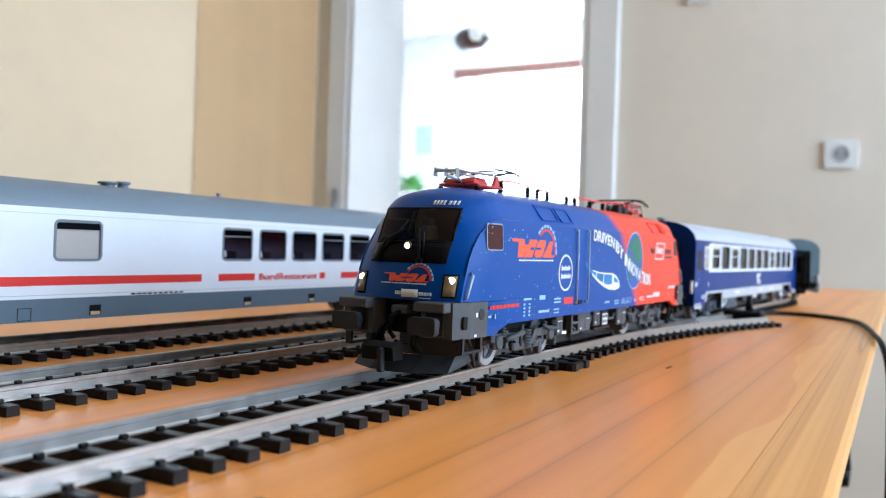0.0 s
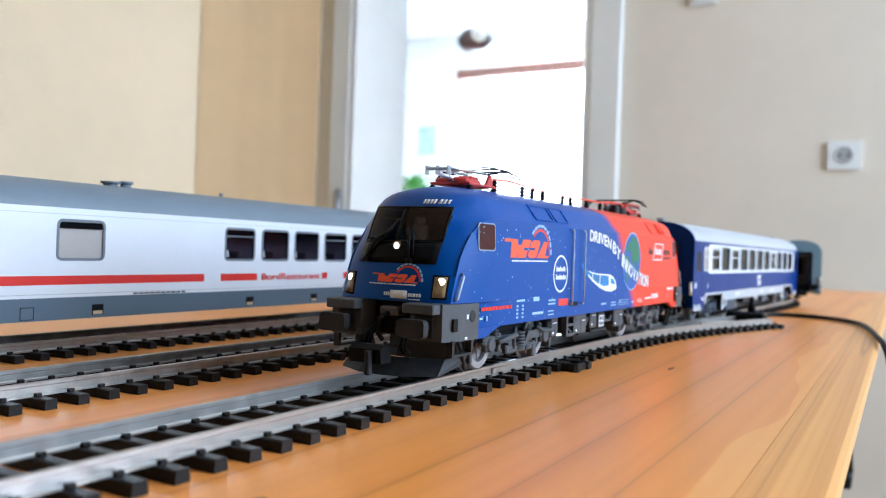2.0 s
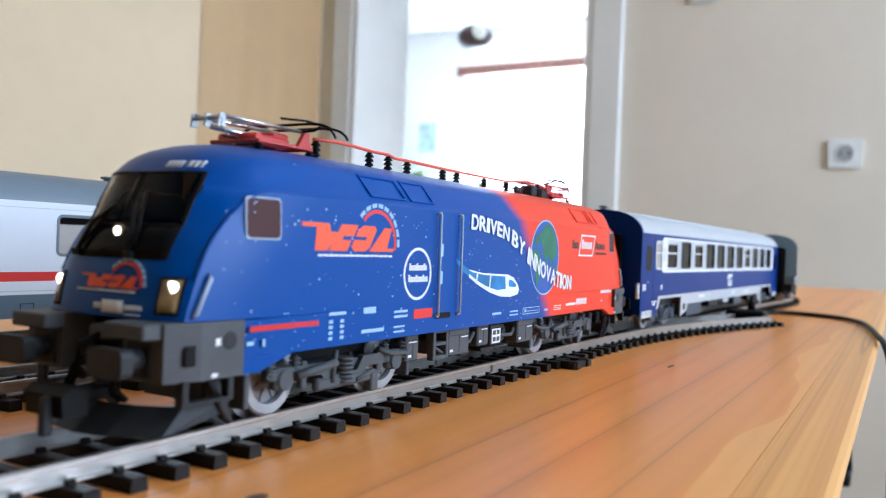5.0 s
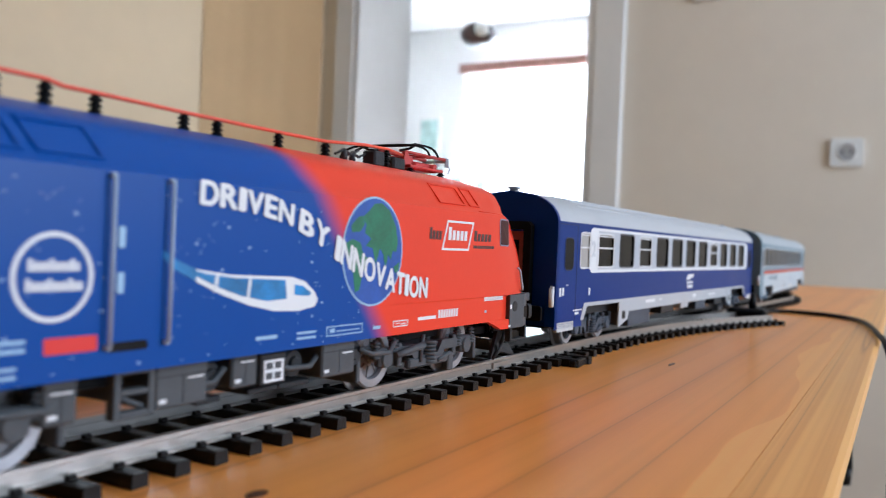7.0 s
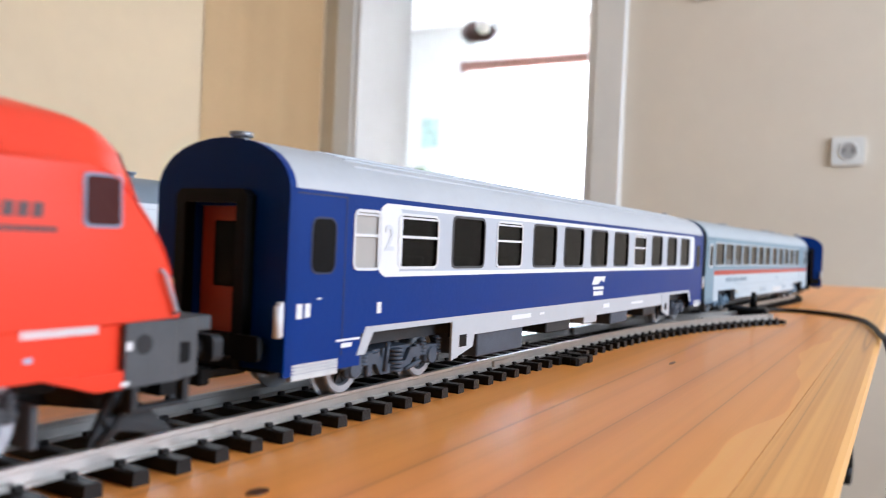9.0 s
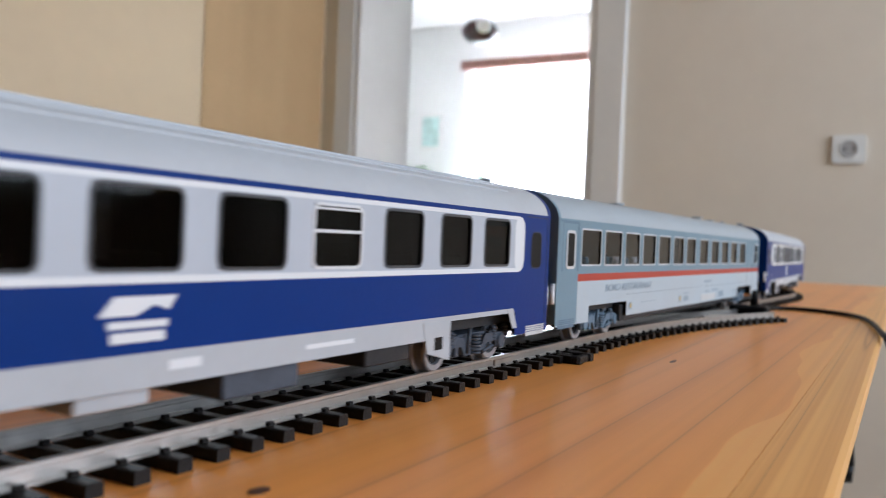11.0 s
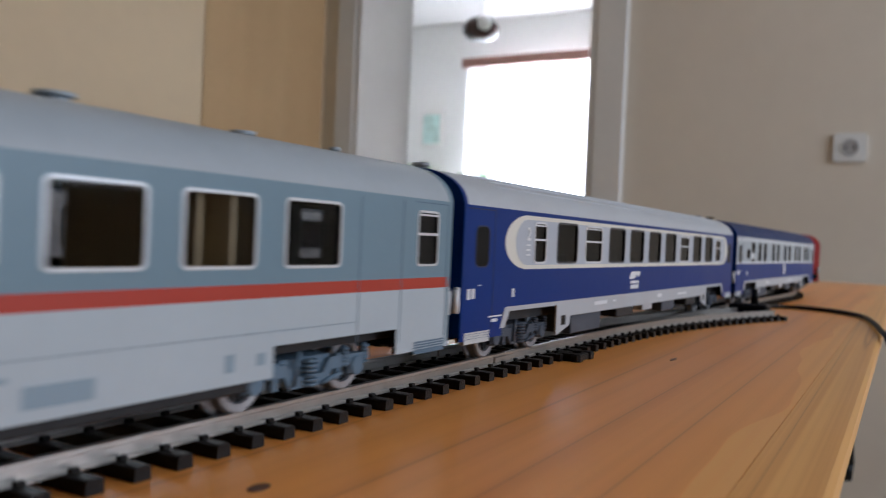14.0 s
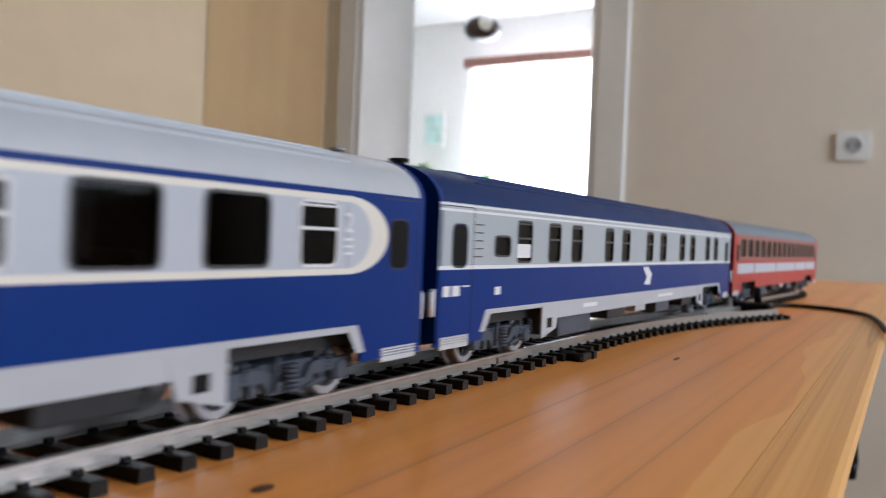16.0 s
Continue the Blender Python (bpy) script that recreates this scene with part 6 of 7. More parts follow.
    for x, y in c.get("tables", ()):
        bm = bmesh.new()
        bm_box(bm, x - 3.5, y - 3.0, 22.8, x + 3.5, y + 3.0, 23.4, 0, 0.1)
        bm_cyl(bm, (x, y, 14), (x, y, 23), 0.5, 0.5, 6)
        mmpart("table", bm, M_WHITE, inn)
        bm = bmesh.new()
        bm_cyl(bm, (x, y - 1, 23.4), (x, y - 1, 25.2), 0.5, 0.4, 8)
        bm_cyl(bm, (x, y - 1, 25.2), (x, y - 1, 27.6), 1.7, 1.3, 10)
        mmpart("table_lamp", bm, M_WHITE, inn)
    # underneath
    mmbox("underframe", (-CB + 2, -12.0, 9.4), (CB - 2, 12.0, 12.8), c["under"], co)
    for xa, xb, z0, mt in c.get("boxes", ()):
        mmbox("equipment_box", (xa, -14.9, z0), (xb, 14.9, 10.5), mt, co, 0.3)
    for x in (-109.2, 109.2):
        bogie(co, x, 28.7, 5.3, c["bogie"], W_COACH)
    return co


M_STEPW = mat("pale_ribbed_step", (0.62, 0.63, 0.62), 0.5, vary=0.1, scale=200)
M_NAVY = mat("navy_coach_paint", (0.001, 0.031, 0.20), 0.34, spec=0.13, vary=0.06, scale=40, bump=0.05, bump_scale=1200)
M_NAVYD = mat("navy_door_gap", (0.006, 0.012, 0.06), 0.5)
M_PEARL = mat("pale_grey_coach_paint", (0.50, 0.54, 0.60), 0.4, vary=0.04, scale=40)
M_FADED = mat("faded_blue_grey_print", (0.27, 0.37, 0.45), 0.4)
M_FAINT = mat("faint_grey_print", (0.66, 0.69, 0.73), 0.4)
M_CREAM = mat("cream_coach_stripe", (0.80, 0.77, 0.68), 0.4, vary=0.04, scale=40)
M_SILV = mat("silver_grey_roof_paint", (0.50, 0.52, 0.55), 0.42, vary=0.05, scale=60, bump=0.05, bump_scale=1200)
M_SKIRT = mat("light_grey_skirt_paint", (0.48, 0.51, 0.54), 0.42, vary=0.05, scale=60)
M_ICGREY = mat("blue_grey_coach_paint", (0.17, 0.275, 0.345), 0.4, vary=0.04, scale=40, bump=0.05, bump_scale=1200)
M_ICWHITE = mat("pale_white_coach_paint", (0.47, 0.55, 0.60), 0.4, vary=0.04, scale=40, bump=0.05, bump_scale=1200)
M_ICROOF = mat("grey_dining_roof_paint", (0.40, 0.45, 0.49), 0.42, vary=0.05, scale=60)
M_CREDSTR = mat("red_coach_stripe", (0.66, 0.03, 0.02), 0.38)
M_DSTR = mat("dull_red_coach_stripe", (0.45, 0.035, 0.012), 0.38)
M_ALU = mat("bright_window_frame", (0.72, 0.74, 0.76), 0.32, metal=0.4)
M_WFRAME = mat("white_window_frame", (0.74, 0.75, 0.76), 0.4)
M_DFRAME = mat("dark_window_gasket", (0.05, 0.05, 0.055), 0.5)
M_BEIGE = mat("beige_interior_wall", (0.55, 0.44, 0.27), 0.7, vary=0.1, scale=80)
M_TEAL = mat("blue_seat_plastic", (0.05, 0.16, 0.24), 0.6, vary=0.1, scale=100)
M_REDDOOR = mat("orange_red_gangway_door", (0.42, 0.06, 0.02), 0.45)
M_COUCH = mat("pale_grey_green_coach_paint", (0.42, 0.47, 0.50), 0.4, vary=0.04, scale=40)
M_DNAVY = mat("dark_navy_roof_paint", (0.003, 0.026, 0.115), 0.42, spec=0.12, vary=0.08, scale=60)
M_RED = mat("red_coach_paint", (0.42, 0.025, 0.02), 0.4, vary=0.06, scale=40)
M_REDBAND = mat("rosy_window_band", (0.33, 0.13, 0.10), 0.45, vary=0.15, scale=150)
M_BLIND = mat("drawn_grey_blind", (0.42, 0.40, 0.37), 0.5, vary=0.05, scale=100)
M_SLATE = mat("slate_coach_paint", (0.10, 0.15, 0.20), 0.42, vary=0.06, scale=60)
M_SROOF = mat("slate_grey_roof_paint", (0.16, 0.20, 0.24), 0.45, vary=0.06, scale=60)


def std_foot(x):
    a = abs(x)
    return 6.6 if a > 126 else 12.6 if a > 91 else 9.0


def blue_paint(band):
    def f(x, z):
        if z < 13.8 and abs(x) < 124.5:
            return 2
        return 1 if band[0] < x < band[1] and 23.4 < z < 37.8 else 0
    return f


def skirt_caps(co, y=-16.2):
    """Slanting ends of the grey skirt, its hanging valance and boxes."""
    for sd in (-1, 1):
        decal("skirt_end", [(sd * 124.5, 13.8), (sd * 121, 13.8), (sd * 124.5, 8.5), (sd * 127.2, 8.5)], y, M_SKIRT, co)
        decal("skirt_flap", [(sd * 91, 13.0), (sd * 79, 13.0), (sd * 81, 6.2), (sd * 91, 3.8)], y + 0.4, M_SKIRT, co, thick=0.5)
        mmbox("skirt_hole", (min(sd * 84, sd * 87.5), y - 0.12, 6.6), (max(sd * 84, sd * 87.5), y + 0.2, 9.4), M_BLACK, co)


def coach_prints(co, logo_x):
    y = -16.2
    bars("class_print", [(-146.2 + 1.4, 16.4, -143.3, 19.0), (-142.6, 16.6, -141.2, 19.0)], y, M_WHITE, co)
    for row in [(-139.5, 19.6, -138.2, 19.9), (-121.0, 16.2, -119.6, 18.4), (-133.5, 11.6, -126.3, 12.0), (-132, 10.4, -128.8, 11.2), (-60, 11.2, -48, 12.4), (-42, 11.6, -39, 12.2), (10, 11.0, 16, 12.4), (40, 11.0, 54, 11.8)]:
        bars("small_print", [row], y - 0.02, M_WHITE, co)
    decal("company_mark", [(logo_x, 19.0), (logo_x + 2.4, 21.6), (logo_x + 13, 21.6), (logo_x + 11.6, 19.6), (logo_x + 9, 20.4), (logo_x + 6, 19.0)], y, M_WHITE, co)
    bars("company_print", [(logo_x + 2, 15.4, logo_x + 11, 16.8), (logo_x + 1.5, 17.3, logo_x + 11.5, 18.3)], y, M_WHITE, co)


W1 = [(-114.2, -98.8, 25.1, 36.0, "split"), (-92.3, -77.0, 25.1, 36.5, "plain"), (-70.1, -55.5, 25.1, 36.3, "split"), (-48.2, -32.4, 25.1, 36.5, "plain"), (-26.1, -10.6, 25.1, 36.5, "plain"), (-3.6, 11.6, 25.1, 36.5, "plain"), (18.6, 33.8, 25.1, 36.5, "plain"), (41.0, 55.2, 25.1, 36.3, "split"), (63.2, 77.4, 25.1, 36.5, "plain"), (85.4, 99.4, 25.1, 36.5, "plain"), (106.6, 120.6, 25.1, 36.5, "plain")]
BOXES = ((-76, -50, 3.0, M_CGREY), (-34, -16, 5.6, M_DGREY), (-4, 8, 6.4, M_SKIRT), (22, 40, 4.6, M_CGREY), (60, 76, 5.4, M_DGREY))


def coach_one():
    wins = [(-129.2, -120.6, 24.9, 36.0, "split", M_WFRAME, M_BLIND)] + [(*w, M_DFRAME if w[4] == "plain" else M_WFRAME) for w in W1]
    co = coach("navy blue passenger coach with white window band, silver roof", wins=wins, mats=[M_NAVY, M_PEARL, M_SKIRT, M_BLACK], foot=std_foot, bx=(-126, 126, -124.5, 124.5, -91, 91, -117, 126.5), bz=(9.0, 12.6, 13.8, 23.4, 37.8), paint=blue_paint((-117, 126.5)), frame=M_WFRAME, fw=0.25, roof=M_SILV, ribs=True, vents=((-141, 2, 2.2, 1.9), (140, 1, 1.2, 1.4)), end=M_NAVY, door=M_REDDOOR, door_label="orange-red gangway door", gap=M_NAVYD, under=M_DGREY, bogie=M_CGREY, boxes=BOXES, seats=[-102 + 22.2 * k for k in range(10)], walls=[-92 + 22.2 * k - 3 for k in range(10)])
    y = -16.2
    for sd, xe in ((-1, -121.5), (1, 130)):
        x0, x1 = sorted((xe, -sd * -1 * (115 if sd < 0 else 124)))
        decal("band_end", rounded(x0, 23.4, x1 + (2 if sd < 0 else 0), 37.8, 3.0), y, M_WHITE, co, "white rounded end of the band", 0.05)
    bars("band_line", [(-119, 23.3, 127, 24.35), (-119, 37.0, 127, 37.9)], y, M_WHITE, co, "white band edges")
    lettering("class_number", "2", -119.6, 28.6, 5.2, y - 0.1, M_FAINT, co, 0, 0.1)
    skirt_caps(co)
    coach_prints(co, -2)
    return co


def coach_two():
    wins = [(-108.2, -100.4, 25.1, 36.0, "split", M_WFRAME)] + [(*w, M_DFRAME if w[4] == "plain" else M_WFRAME) for w in W1[1:-1]] + [(107.0, 117.4, 25.1, 36.3, "split", M_WFRAME)]
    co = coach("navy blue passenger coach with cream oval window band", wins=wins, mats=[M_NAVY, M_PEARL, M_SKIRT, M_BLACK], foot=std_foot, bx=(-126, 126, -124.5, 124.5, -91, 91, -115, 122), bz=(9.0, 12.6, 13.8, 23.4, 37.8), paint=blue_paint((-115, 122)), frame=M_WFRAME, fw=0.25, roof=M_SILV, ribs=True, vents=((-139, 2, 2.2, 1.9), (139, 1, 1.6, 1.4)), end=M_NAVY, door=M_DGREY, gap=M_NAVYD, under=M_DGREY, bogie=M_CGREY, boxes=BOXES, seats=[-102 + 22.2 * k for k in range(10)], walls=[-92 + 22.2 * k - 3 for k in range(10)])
    y = -16.2
    for sd, xc in ((-1, -112.5), (1, 120.5)):
        for a, b, mt, o, dx in ((13.5, 7.2, M_CREAM, 0.0, 0.0), (7.4, 6.1, M_PEARL, 0.05, 0.0)):
            pts = [(xc + sd * a * math.sin(radians(t)), 30.6 + b * math.cos(radians(t))) for t in range(0, 181, 9)]
            decal("band_end", pts if sd > 0 else pts[::-1], y - o, mt, co, "cream oval end of the band" if mt is M_CREAM else "", 0.06)
    bars("band_line", [(-112.6, 23.4, 120.6, 24.5), (-112.6, 36.7, 120.6, 37.8)], y, M_CREAM, co, "cream band edges")
    for x in (-113.6, 119.4):
        lettering("class_number", "2", x, 31.2, 3.6, y - 0.14, M_WHITE, co, 0, 0.1)
        bars("small_print", [(x, 27 + k, x + 2.6, 27.5 + k) for k in (0, 1.3, 2.6)], y - 0.1, M_WHITE, co)
    skirt_caps(co)
    coach_prints(co, -26)
    return co


def dining():
    y = -16.2
    xs = [(-136.2, -118.9), (-115.5, -98.6), (-94.7, -78.5), (-74.6, -58.8), (-54.3, -38.3), (-33.3, -17.6), (-12.9, 2.3), (10.2, 25.6), (32.6, 47.8), (54.0, 69.2), (75.6, 90.8), (97.8, 113.0)]
    wins = [(a, b, 24.8, 36.2, "plain") for a, b in xs]
    wins.append((140.0, 148.4, 24.8, 36.2, "split"))

    def foot(x):
        return 6.9 if x < -128 or x > 133 else 11.8 if (x < -91 or x > 96) else 6.9

    def paint(x, z):
        if z > 22.1:
            return 0
        return 2 if z > 19.8 else 1
    co = coach("blue-grey and white dining coach with red stripe", name="dining_coach", half=154.7, wins=wins, mats=[M_ICGREY, M_ICWHITE, M_DSTR, M_BLACK], foot=foot, bx=(-128, 133, -91, 96), bz=(11.8, 19.8, 22.1), paint=paint, frame=M_ALU, fw=0.2, fr=0.8, glass=M_CLEAR, roof=M_ICROOF, vents=((66, 0, 3, 1.2), (107, 3, 2.4, 1.6), (134, 2, 1.2, 1.6), (-60, 0, 3, 0.8)), vent_mat=M_ICROOF, end=M_ICGREY, door=M_DGREY, gap=M_BGREY, under=M_DGREY, bogie=M_BGREY, boxes=((-94, 92, 4.6, M_DGREY),), dframe=M_ALU, inside=M_CABIN, inside_wall=M_BEIGE, walls=(-117.2, -56.2, -37, 51, 72, 80, 87, 95), seats=(-126, -107, -87), seat_mat=M_TEAL, tables=((-89, -10), (-70, -10), (-66, 8)), step=M_BGREY, door_window=False)
    # the white lower side starts behind the entrance door
    decal("grey_door_side", [(-154.7, 6.9), (-138.4, 6.9), (-138.4, 23.0), (-154.7, 23.0)], y, M_ICGREY, co)
    bm = bmesh.new()
    ring(bm, -147.4, 24.6, -142.0, 34.6, 0.9, 0.9, y, 0.16)
    dw = mmpart("door_window", bm, M_ALU, co)
    decal("pane", rounded(-147.4, 24.6, -142.0, 34.6, 0.9), y, M_CABDARK, dw)
    bars("door_gap", [(-151, 37.6, -138.6, 37.85), (-138.8, 8, -138.6, 37.8), (-151, 8, -150.8, 37.8), (119.2, 9, 119.4, 38), (134, 9, 134.2, 38), (-92, 14.2, 119, 14.3)], y, M_BGREY, co)
    lettering("word", "BORD RESTAURANT", -114.0, 15.9, 2.5, y - 0.08, M_FADED, co, 0, -0.02, 1.62, 0.2, "blue-grey dining car lettering")
    for row in [(-88.7, 8.6, -85.2, 11.2), (-74, 10.6, -56, 10.8), (-22.5, 8.4, -18.5, 11.2), (-15, 8.6, -6.7, 10.8), (-15, 11.8, -5, 12.2), (21, 16, 35, 17), (24, 11.4, 32, 12), (36, 11.6, 50, 12.4), (52, 8.2, 62, 11), (85, 8.6, 87, 11.4), (92, 9, 94, 11)]:
        bars("small_print", [row], y, M_FADED, co)
    for x in (-87.2, -21.0):
        bars("yellow_plate", [(x, 9.2, x + 1.4, 10.8)], y - 0.05, M_YEL, co)
    mmbox("skirt_grille", (16, y - 0.12, 7.4), (44, y + 0.3, 10.4), M_STEPW, co, 0.1, "pale skirt grille")
    return co


def couchette():
    pairs = [(-108, -99.4), (-88.1, -79.8), (-71.2, -62.9), (-42.5, -34.6), (-25.6, -17.4), (2.3, 10.3), (19.9, 28.3), (48.3, 56.3), (65.5, 73.6), (93.5, 101.4), (110.0, 118.0)]
    wins = [(-120.8, -112.2, 26.8, 31.8, "plain", M_DFRAME)] + [(a, b, 25.2, 36.0, "split", M_DFRAME) for a, b in pairs]

    def paint(x, z):
        if z < 13.8 and abs(x) < 124.5:
            return 2
        return 1 if z > 24.5 else 0
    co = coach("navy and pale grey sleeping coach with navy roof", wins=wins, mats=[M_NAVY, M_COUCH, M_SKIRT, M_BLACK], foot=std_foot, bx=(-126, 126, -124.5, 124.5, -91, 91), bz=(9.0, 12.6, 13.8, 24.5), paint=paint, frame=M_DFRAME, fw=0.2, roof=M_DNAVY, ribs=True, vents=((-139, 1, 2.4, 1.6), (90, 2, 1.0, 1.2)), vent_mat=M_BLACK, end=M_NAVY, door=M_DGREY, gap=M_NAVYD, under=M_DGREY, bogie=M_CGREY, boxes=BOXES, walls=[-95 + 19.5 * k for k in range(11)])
    y = -16.2
    bars("white_line", [(-147.4, 23.7, 147.4, 24.6), (-147.4, 36.9, 147.4, 37.5), (-147.4, 38.2, 147.4, 38.7)], y, M_WHITE, co, "white lining")
    bars("small_print", [(-131, 26.5 + 1.9 * k, -127, 26.8 + 1.9 * k) for k in range(5)], y, M_DKPRINT, co)
    decal("company_mark", rounded(-108.6, 26.4, -100.4, 30.0, 0.4), y - 0.12, M_WHITE, co)
    decal("company_emblem", [(-1, 22.8), (5, 23.0), (10, 20.2), (8, 16.2), (1, 16.4), (4, 19.2)], y, M_WHITE, co)
    skirt_caps(co)
    bars("class_print", [(-145, 17.6, -142, 20), (-141, 17.6, -137.6, 20), (-136.4, 19.6, -133, 20), (-120, 17.2, -117, 19.2), (-60, 11, -48, 12.2), (20, 11, 40, 12)], y, M_WHITE, co)
    return co


def red_coach():
    wins = [(-132 + 17.6 * k, -118.4 + 17.6 * k, 26.6, 37.0, "plain", M_REDBAND) for k in range(15)]

    def paint(x, z):
        if 17.6 < z < 23.2 and -137 < x < 138:
            return 2
        return 1 if 25.4 < z < 38.2 and -137 < x < 138 else 0
    co = coach("red coach with rosy window band and white print", wins=wins, mats=[M_RED, M_REDBAND, M_PEARL, M_BLACK], foot=std_foot, bx=(-126, 126, -137, 138, -91, 91), bz=(9.0, 12.6, 17.6, 23.2, 25.4, 38.2), paint=paint, frame=M_REDBAND, fw=0.25, roof=M_SROOF, end=M_RED, door=M_DGREY, gap=M_CREDSTR, under=M_DGREY, bogie=M_CGREY, boxes=BOXES)
    for x in (-95, -28, 45, 92):
        bars("band_gap", [(x, 17.5, x + 1.6, 23.3)], -16.2, M_RED, co)
    return co


def parked_diner():
    """The white dining coach with a red stripe that stands on the far track."""
    X = lambda s: s - 225.0
    wins = [(X(151), X(166.3), 24.2, 35.2, "top", M_SFRAME, M_BLIND)] + [(X(a), X(a + 14.7), 24.4, 35.4, "split2", M_SFRAME) for a in (217.7, 237, 256.1, 275.4, 295, 314, 333)]

    def paint(x, z):
        if z < 13.0:
            return 2
        return 1 if 16.7 < z < 19.3 and (x < X(207.8) or X(215.8) < x < X(234.6) or X(274) < x < X(277.6) or x > X(289)) else 0

    def foot(x):
        return 5.8 if -91 < x < 75 else 12.0 if abs(x) < 132 else 7
    co = coach("white dining coach with red stripe and slate roof, parked", name="dining_coach", wins=wins, mats=[M_ICWHITE2, M_CREDSTR, M_SLATE, M_BLACK], foot=foot, bx=(-91, 75, -132, 132, X(207.8), X(215.8), X(234.6), X(274), X(277.6), X(289)), bz=(12.0, 13.0, 16.7, 19.3), paint=paint, frame=M_SFRAME, fw=0.5, fr=1.0, glass=M_CLEAR, roof=M_SROOF, vents=((X(181), 0, 3.2, 1.4), (X(187), 0, 2.4, 1.9), (X(232), 1, 0.8, 1.4)), vent_mat=M_SROOF, end=M_ICWHITE2, door=M_DGREY, gap=M_SKIRT, under=M_DGREY, bogie=M_DGREY, boxes=(), inside=M_PLUM, inside_wall=M_PLUM, seat_mat=M_PLUM, walls=(X(212),), tables=[(X(a + 5), -10) for a in (217.7, 237, 256.1, 275.4, 295, 314)], seats=[X(a) for a in (227, 246, 266, 285, 305)], step=M_SLATE)
    y = -16.2
    for w in wins[1:]:
        if w[0] > X(230) and w[0] < X(270):
            continue
        mmbox("top_bar", (w[0] + 0.3, y - 0.05, 32.6), (w[1] - 0.3, y + 0.3, 33.0), M_SFRAME, co)
    mmbox("blind_top", (X(151.6), y - 0.02, 33.0), (X(165.8), y + 0.3, 34.9), M_CABDARK, co)
    bars("lining", [(-147, 13.9, 147, 14.1), (-147, 37.0, 147, 37.15)], y, M_SKIRT, co)
    mmbox("corridor_wall", (X(208), 1.5, 14.0), (X(352), 2.3, 38.5), M_PLUM, co)
    lettering("word", "BordRestaurant", X(236.6), 16.9, 2.4, y - 0.08, M_CREDSTR, co, 0, 0.07, 1.68, 0, "red dining car lettering")
    bars("small_print", [(X(178 + 2.2 * k), 13.2, X(179.6 + 2.2 * k), 13.7) for k in range(10)], y - 0.05, M_DGREY, co)
    for s in (163, 229, 267):
        bx = mmbox("socket_box", (X(s), y - 0.1, 7.6), (X(s + 4), y + 0.3, 10.6), M_BLACK, co)
        bars("pale_patch", [(X(s + 0.4), 7.7, X(s + 3.6), 8.7)], y - 0.12, M_BEIGE, bx)
    bars("slate_seam", [(X(140), 7, X(144), 7.2), (X(140), 10.4, X(144), 10.6), (X(140), 7, X(140.2), 10.6), (X(144), 7, X(144.2), 10.6)], y - 0.05, M_DGREY, co)
    return co


M_PLUM = mat("dark_plum_seat_plastic", (0.035, 0.025, 0.06), 0.6, vary=0.15, scale=100)
M_SFRAME = mat("slate_window_frame", (0.16, 0.19, 0.22), 0.45)
M_ICWHITE2 = mat("bright_white_coach_paint", (0.74, 0.78, 0.82), 0.4, vary=0.03, scale=40)
M_YEL = mat("yellow_print", (0.7, 0.45, 0.02), 0.5)
THINGS = [(LOCO, 167.5, 56.9), (coach_one(), 441.0, 109.2), (dining(), 750.2, 109.2), (coach_two(), 1058.5, 109.2), (couchette(), 1360.5, 109.2), (red_coach(), 1662.5, 109.2)]
_p = parked_diner()
_p.matrix_world = pose(0.225, 0.1208, TOP + RAIL_H * MM)
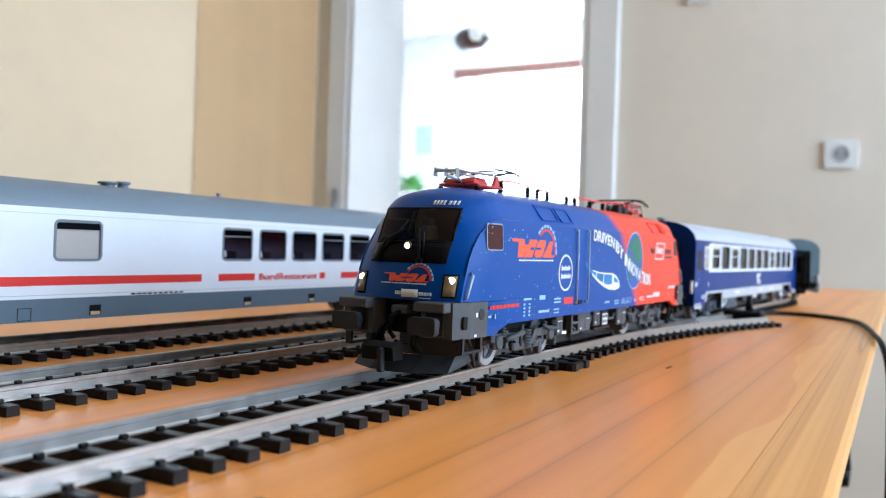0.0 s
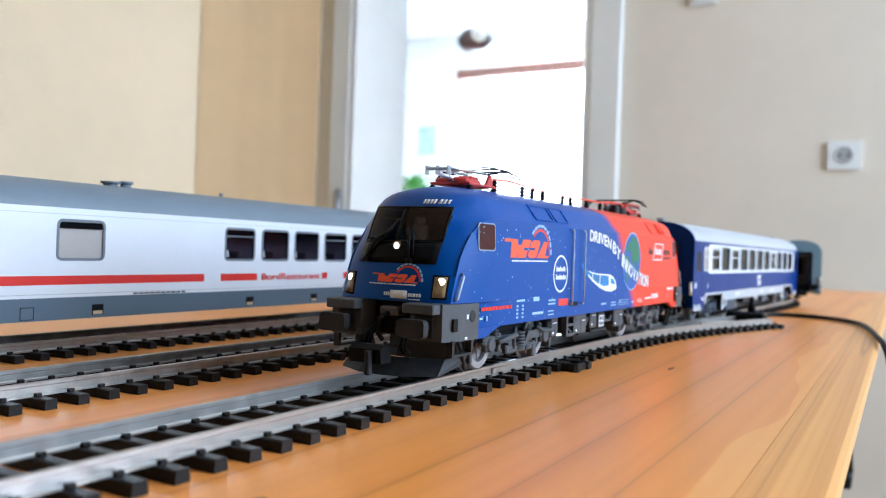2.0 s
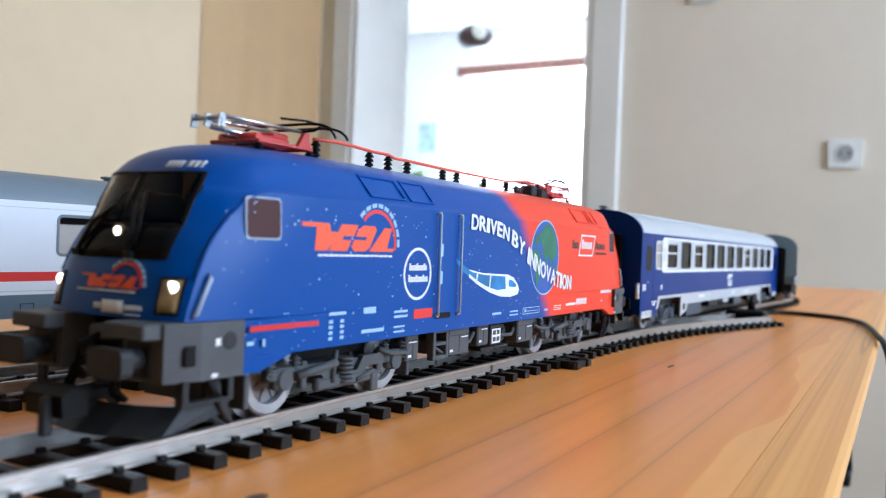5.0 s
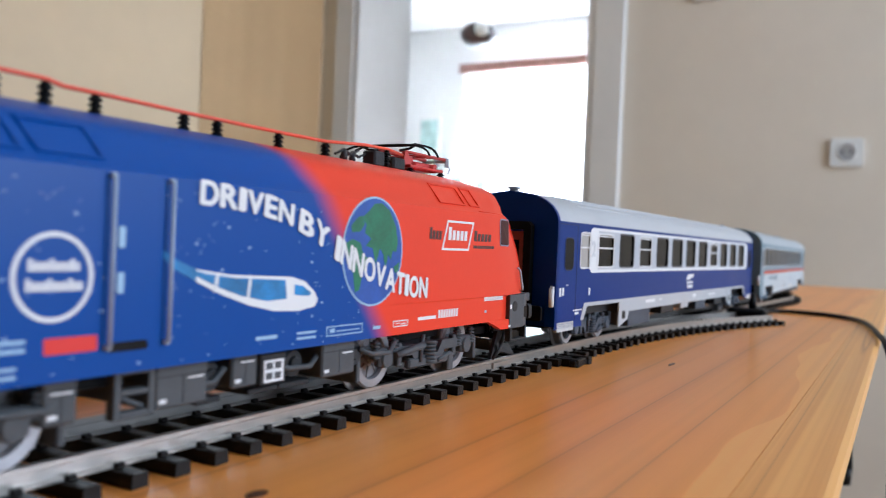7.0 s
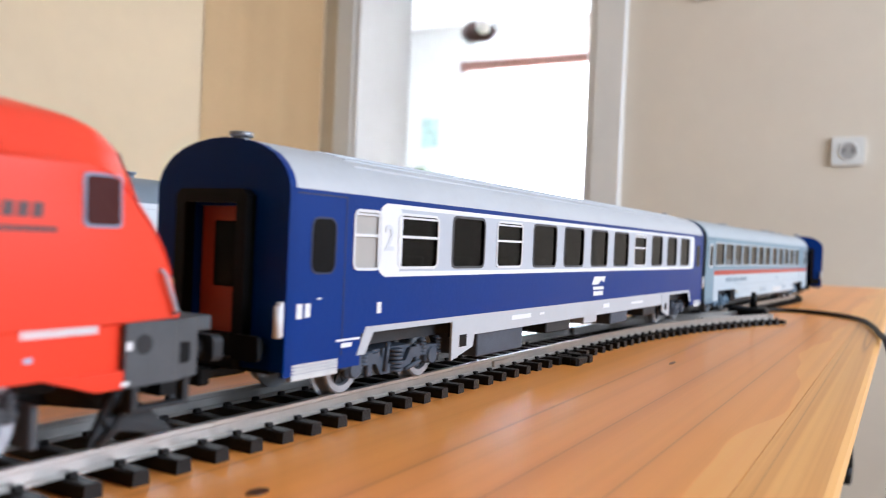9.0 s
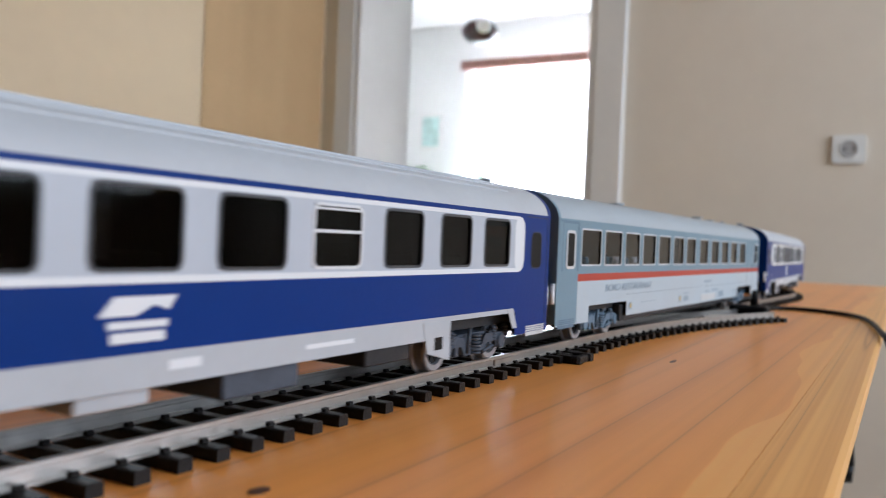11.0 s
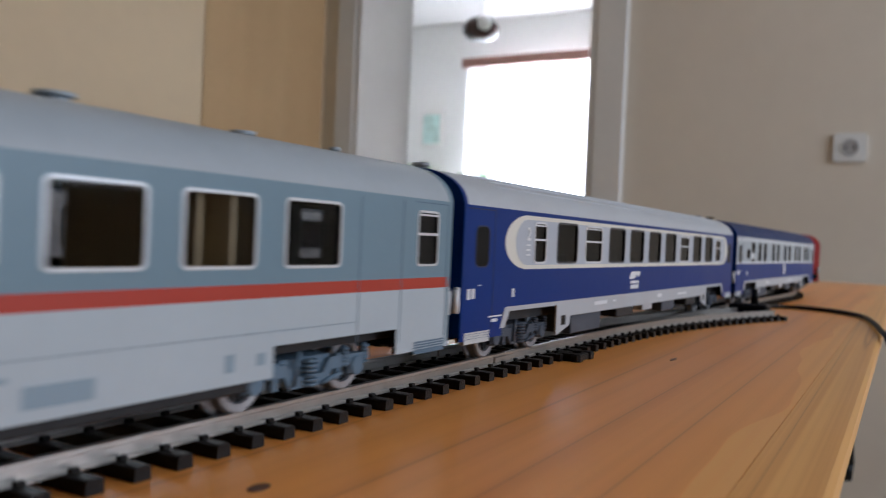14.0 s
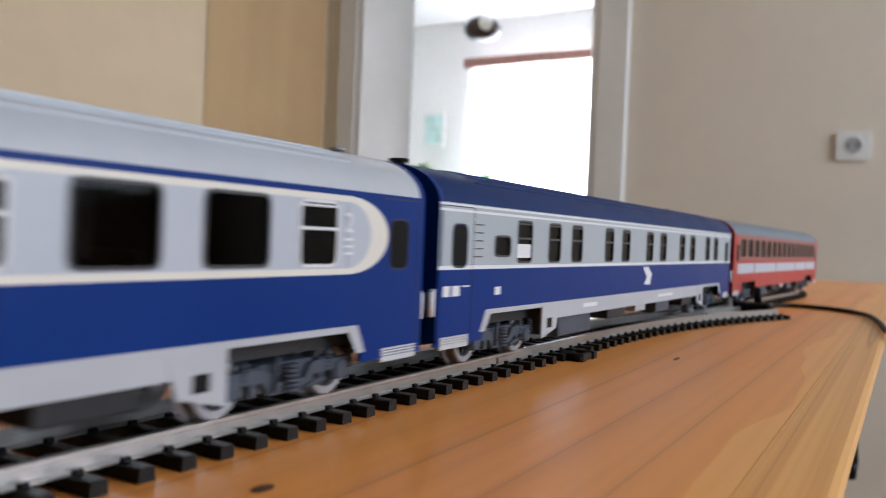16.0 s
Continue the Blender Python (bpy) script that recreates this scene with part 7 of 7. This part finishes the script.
for _o in _p.children_recursive:
    ROLLING[:] = [r for r in ROLLING if r[0] is not _o]

# ---- what moves ----
# seconds, and the train's advance: mm from where it stands at 5.5 s
U = [(0, 102.8), (0.5, 102.8), (1, 102.3), (1.5, 101), (2, 97), (2.5, 88.5), (3, 77), (3.2, 71.5), (5.3, 8.2), (5.5, 0), (6, -22.6), (6.5, -44.8), (7, -66.8), (7.5, -89.3), (8, -118.5), (8.5, -152), (9, -186), (9.5, -221), (10, -262), (10.2, -280), (12.3, -516.5), (12.5, -540.2), (13, -602.5), (13.5, -674.0), (14, -742.5), (14.5, -814.5), (15, -887.5), (15.5, -971.5), (16, -1057.0)]


def advance(t):
    """The train's advance at t, smooth through the table (cubic with mean slopes)."""
    for i in range(len(U) - 1):
        (a, p), (b, q) = U[i], U[i + 1]
        if t <= b:
            def slope(j):
                j0, j1 = max(0, j - 1), min(len(U) - 1, j + 1)
                return (U[j1][1] - U[j0][1]) / (U[j1][0] - U[j0][0])
            h = b - a
            k = (t - a) / h
            m0, m1 = slope(i) * h, slope(i + 1) * h
            return (2 * k**3 - 3 * k**2 + 1) * p + (k**3 - 2 * k**2 + k) * m0 + (-2 * k**3 + 3 * k**2) * q + (k**3 - k**2) * m1
    return U[-1][1]


def car_pose(s, half):
    """A car stands with both bogie pivots over the track's middle."""
    a, b = on_track(s - half, 0, RAIL_H), on_track(s + half, 0, RAIL_H)
    d = b - a
    return Matrix.Translation((a + b) / 2) @ Matrix.Rotation(math.atan2(d.y, d.x), 4, "Z")


def motions():
    times = [k / 30 for k in range(0, 481, 6)]
    for e, s, half in THINGS:
        walk(e, [(t, car_pose(s + advance(t), half)) for t in times])
    # wheels roll: a row for about every 7 mm
    rows, last = [0.0], advance(0)
    for k in range(1, 481):
        if abs(advance(k / 30) - last) > 6.0 or k == 480:
            rows.append(k / 30)
            last = advance(k / 30)
    for ob, r, x in ROLLING:
        walk(ob, [(t, Matrix.Translation((x * MM, 0, r * MM)) @ Matrix.Rotation(advance(t) / r, 4, "Y")) for t in rows])


motions()
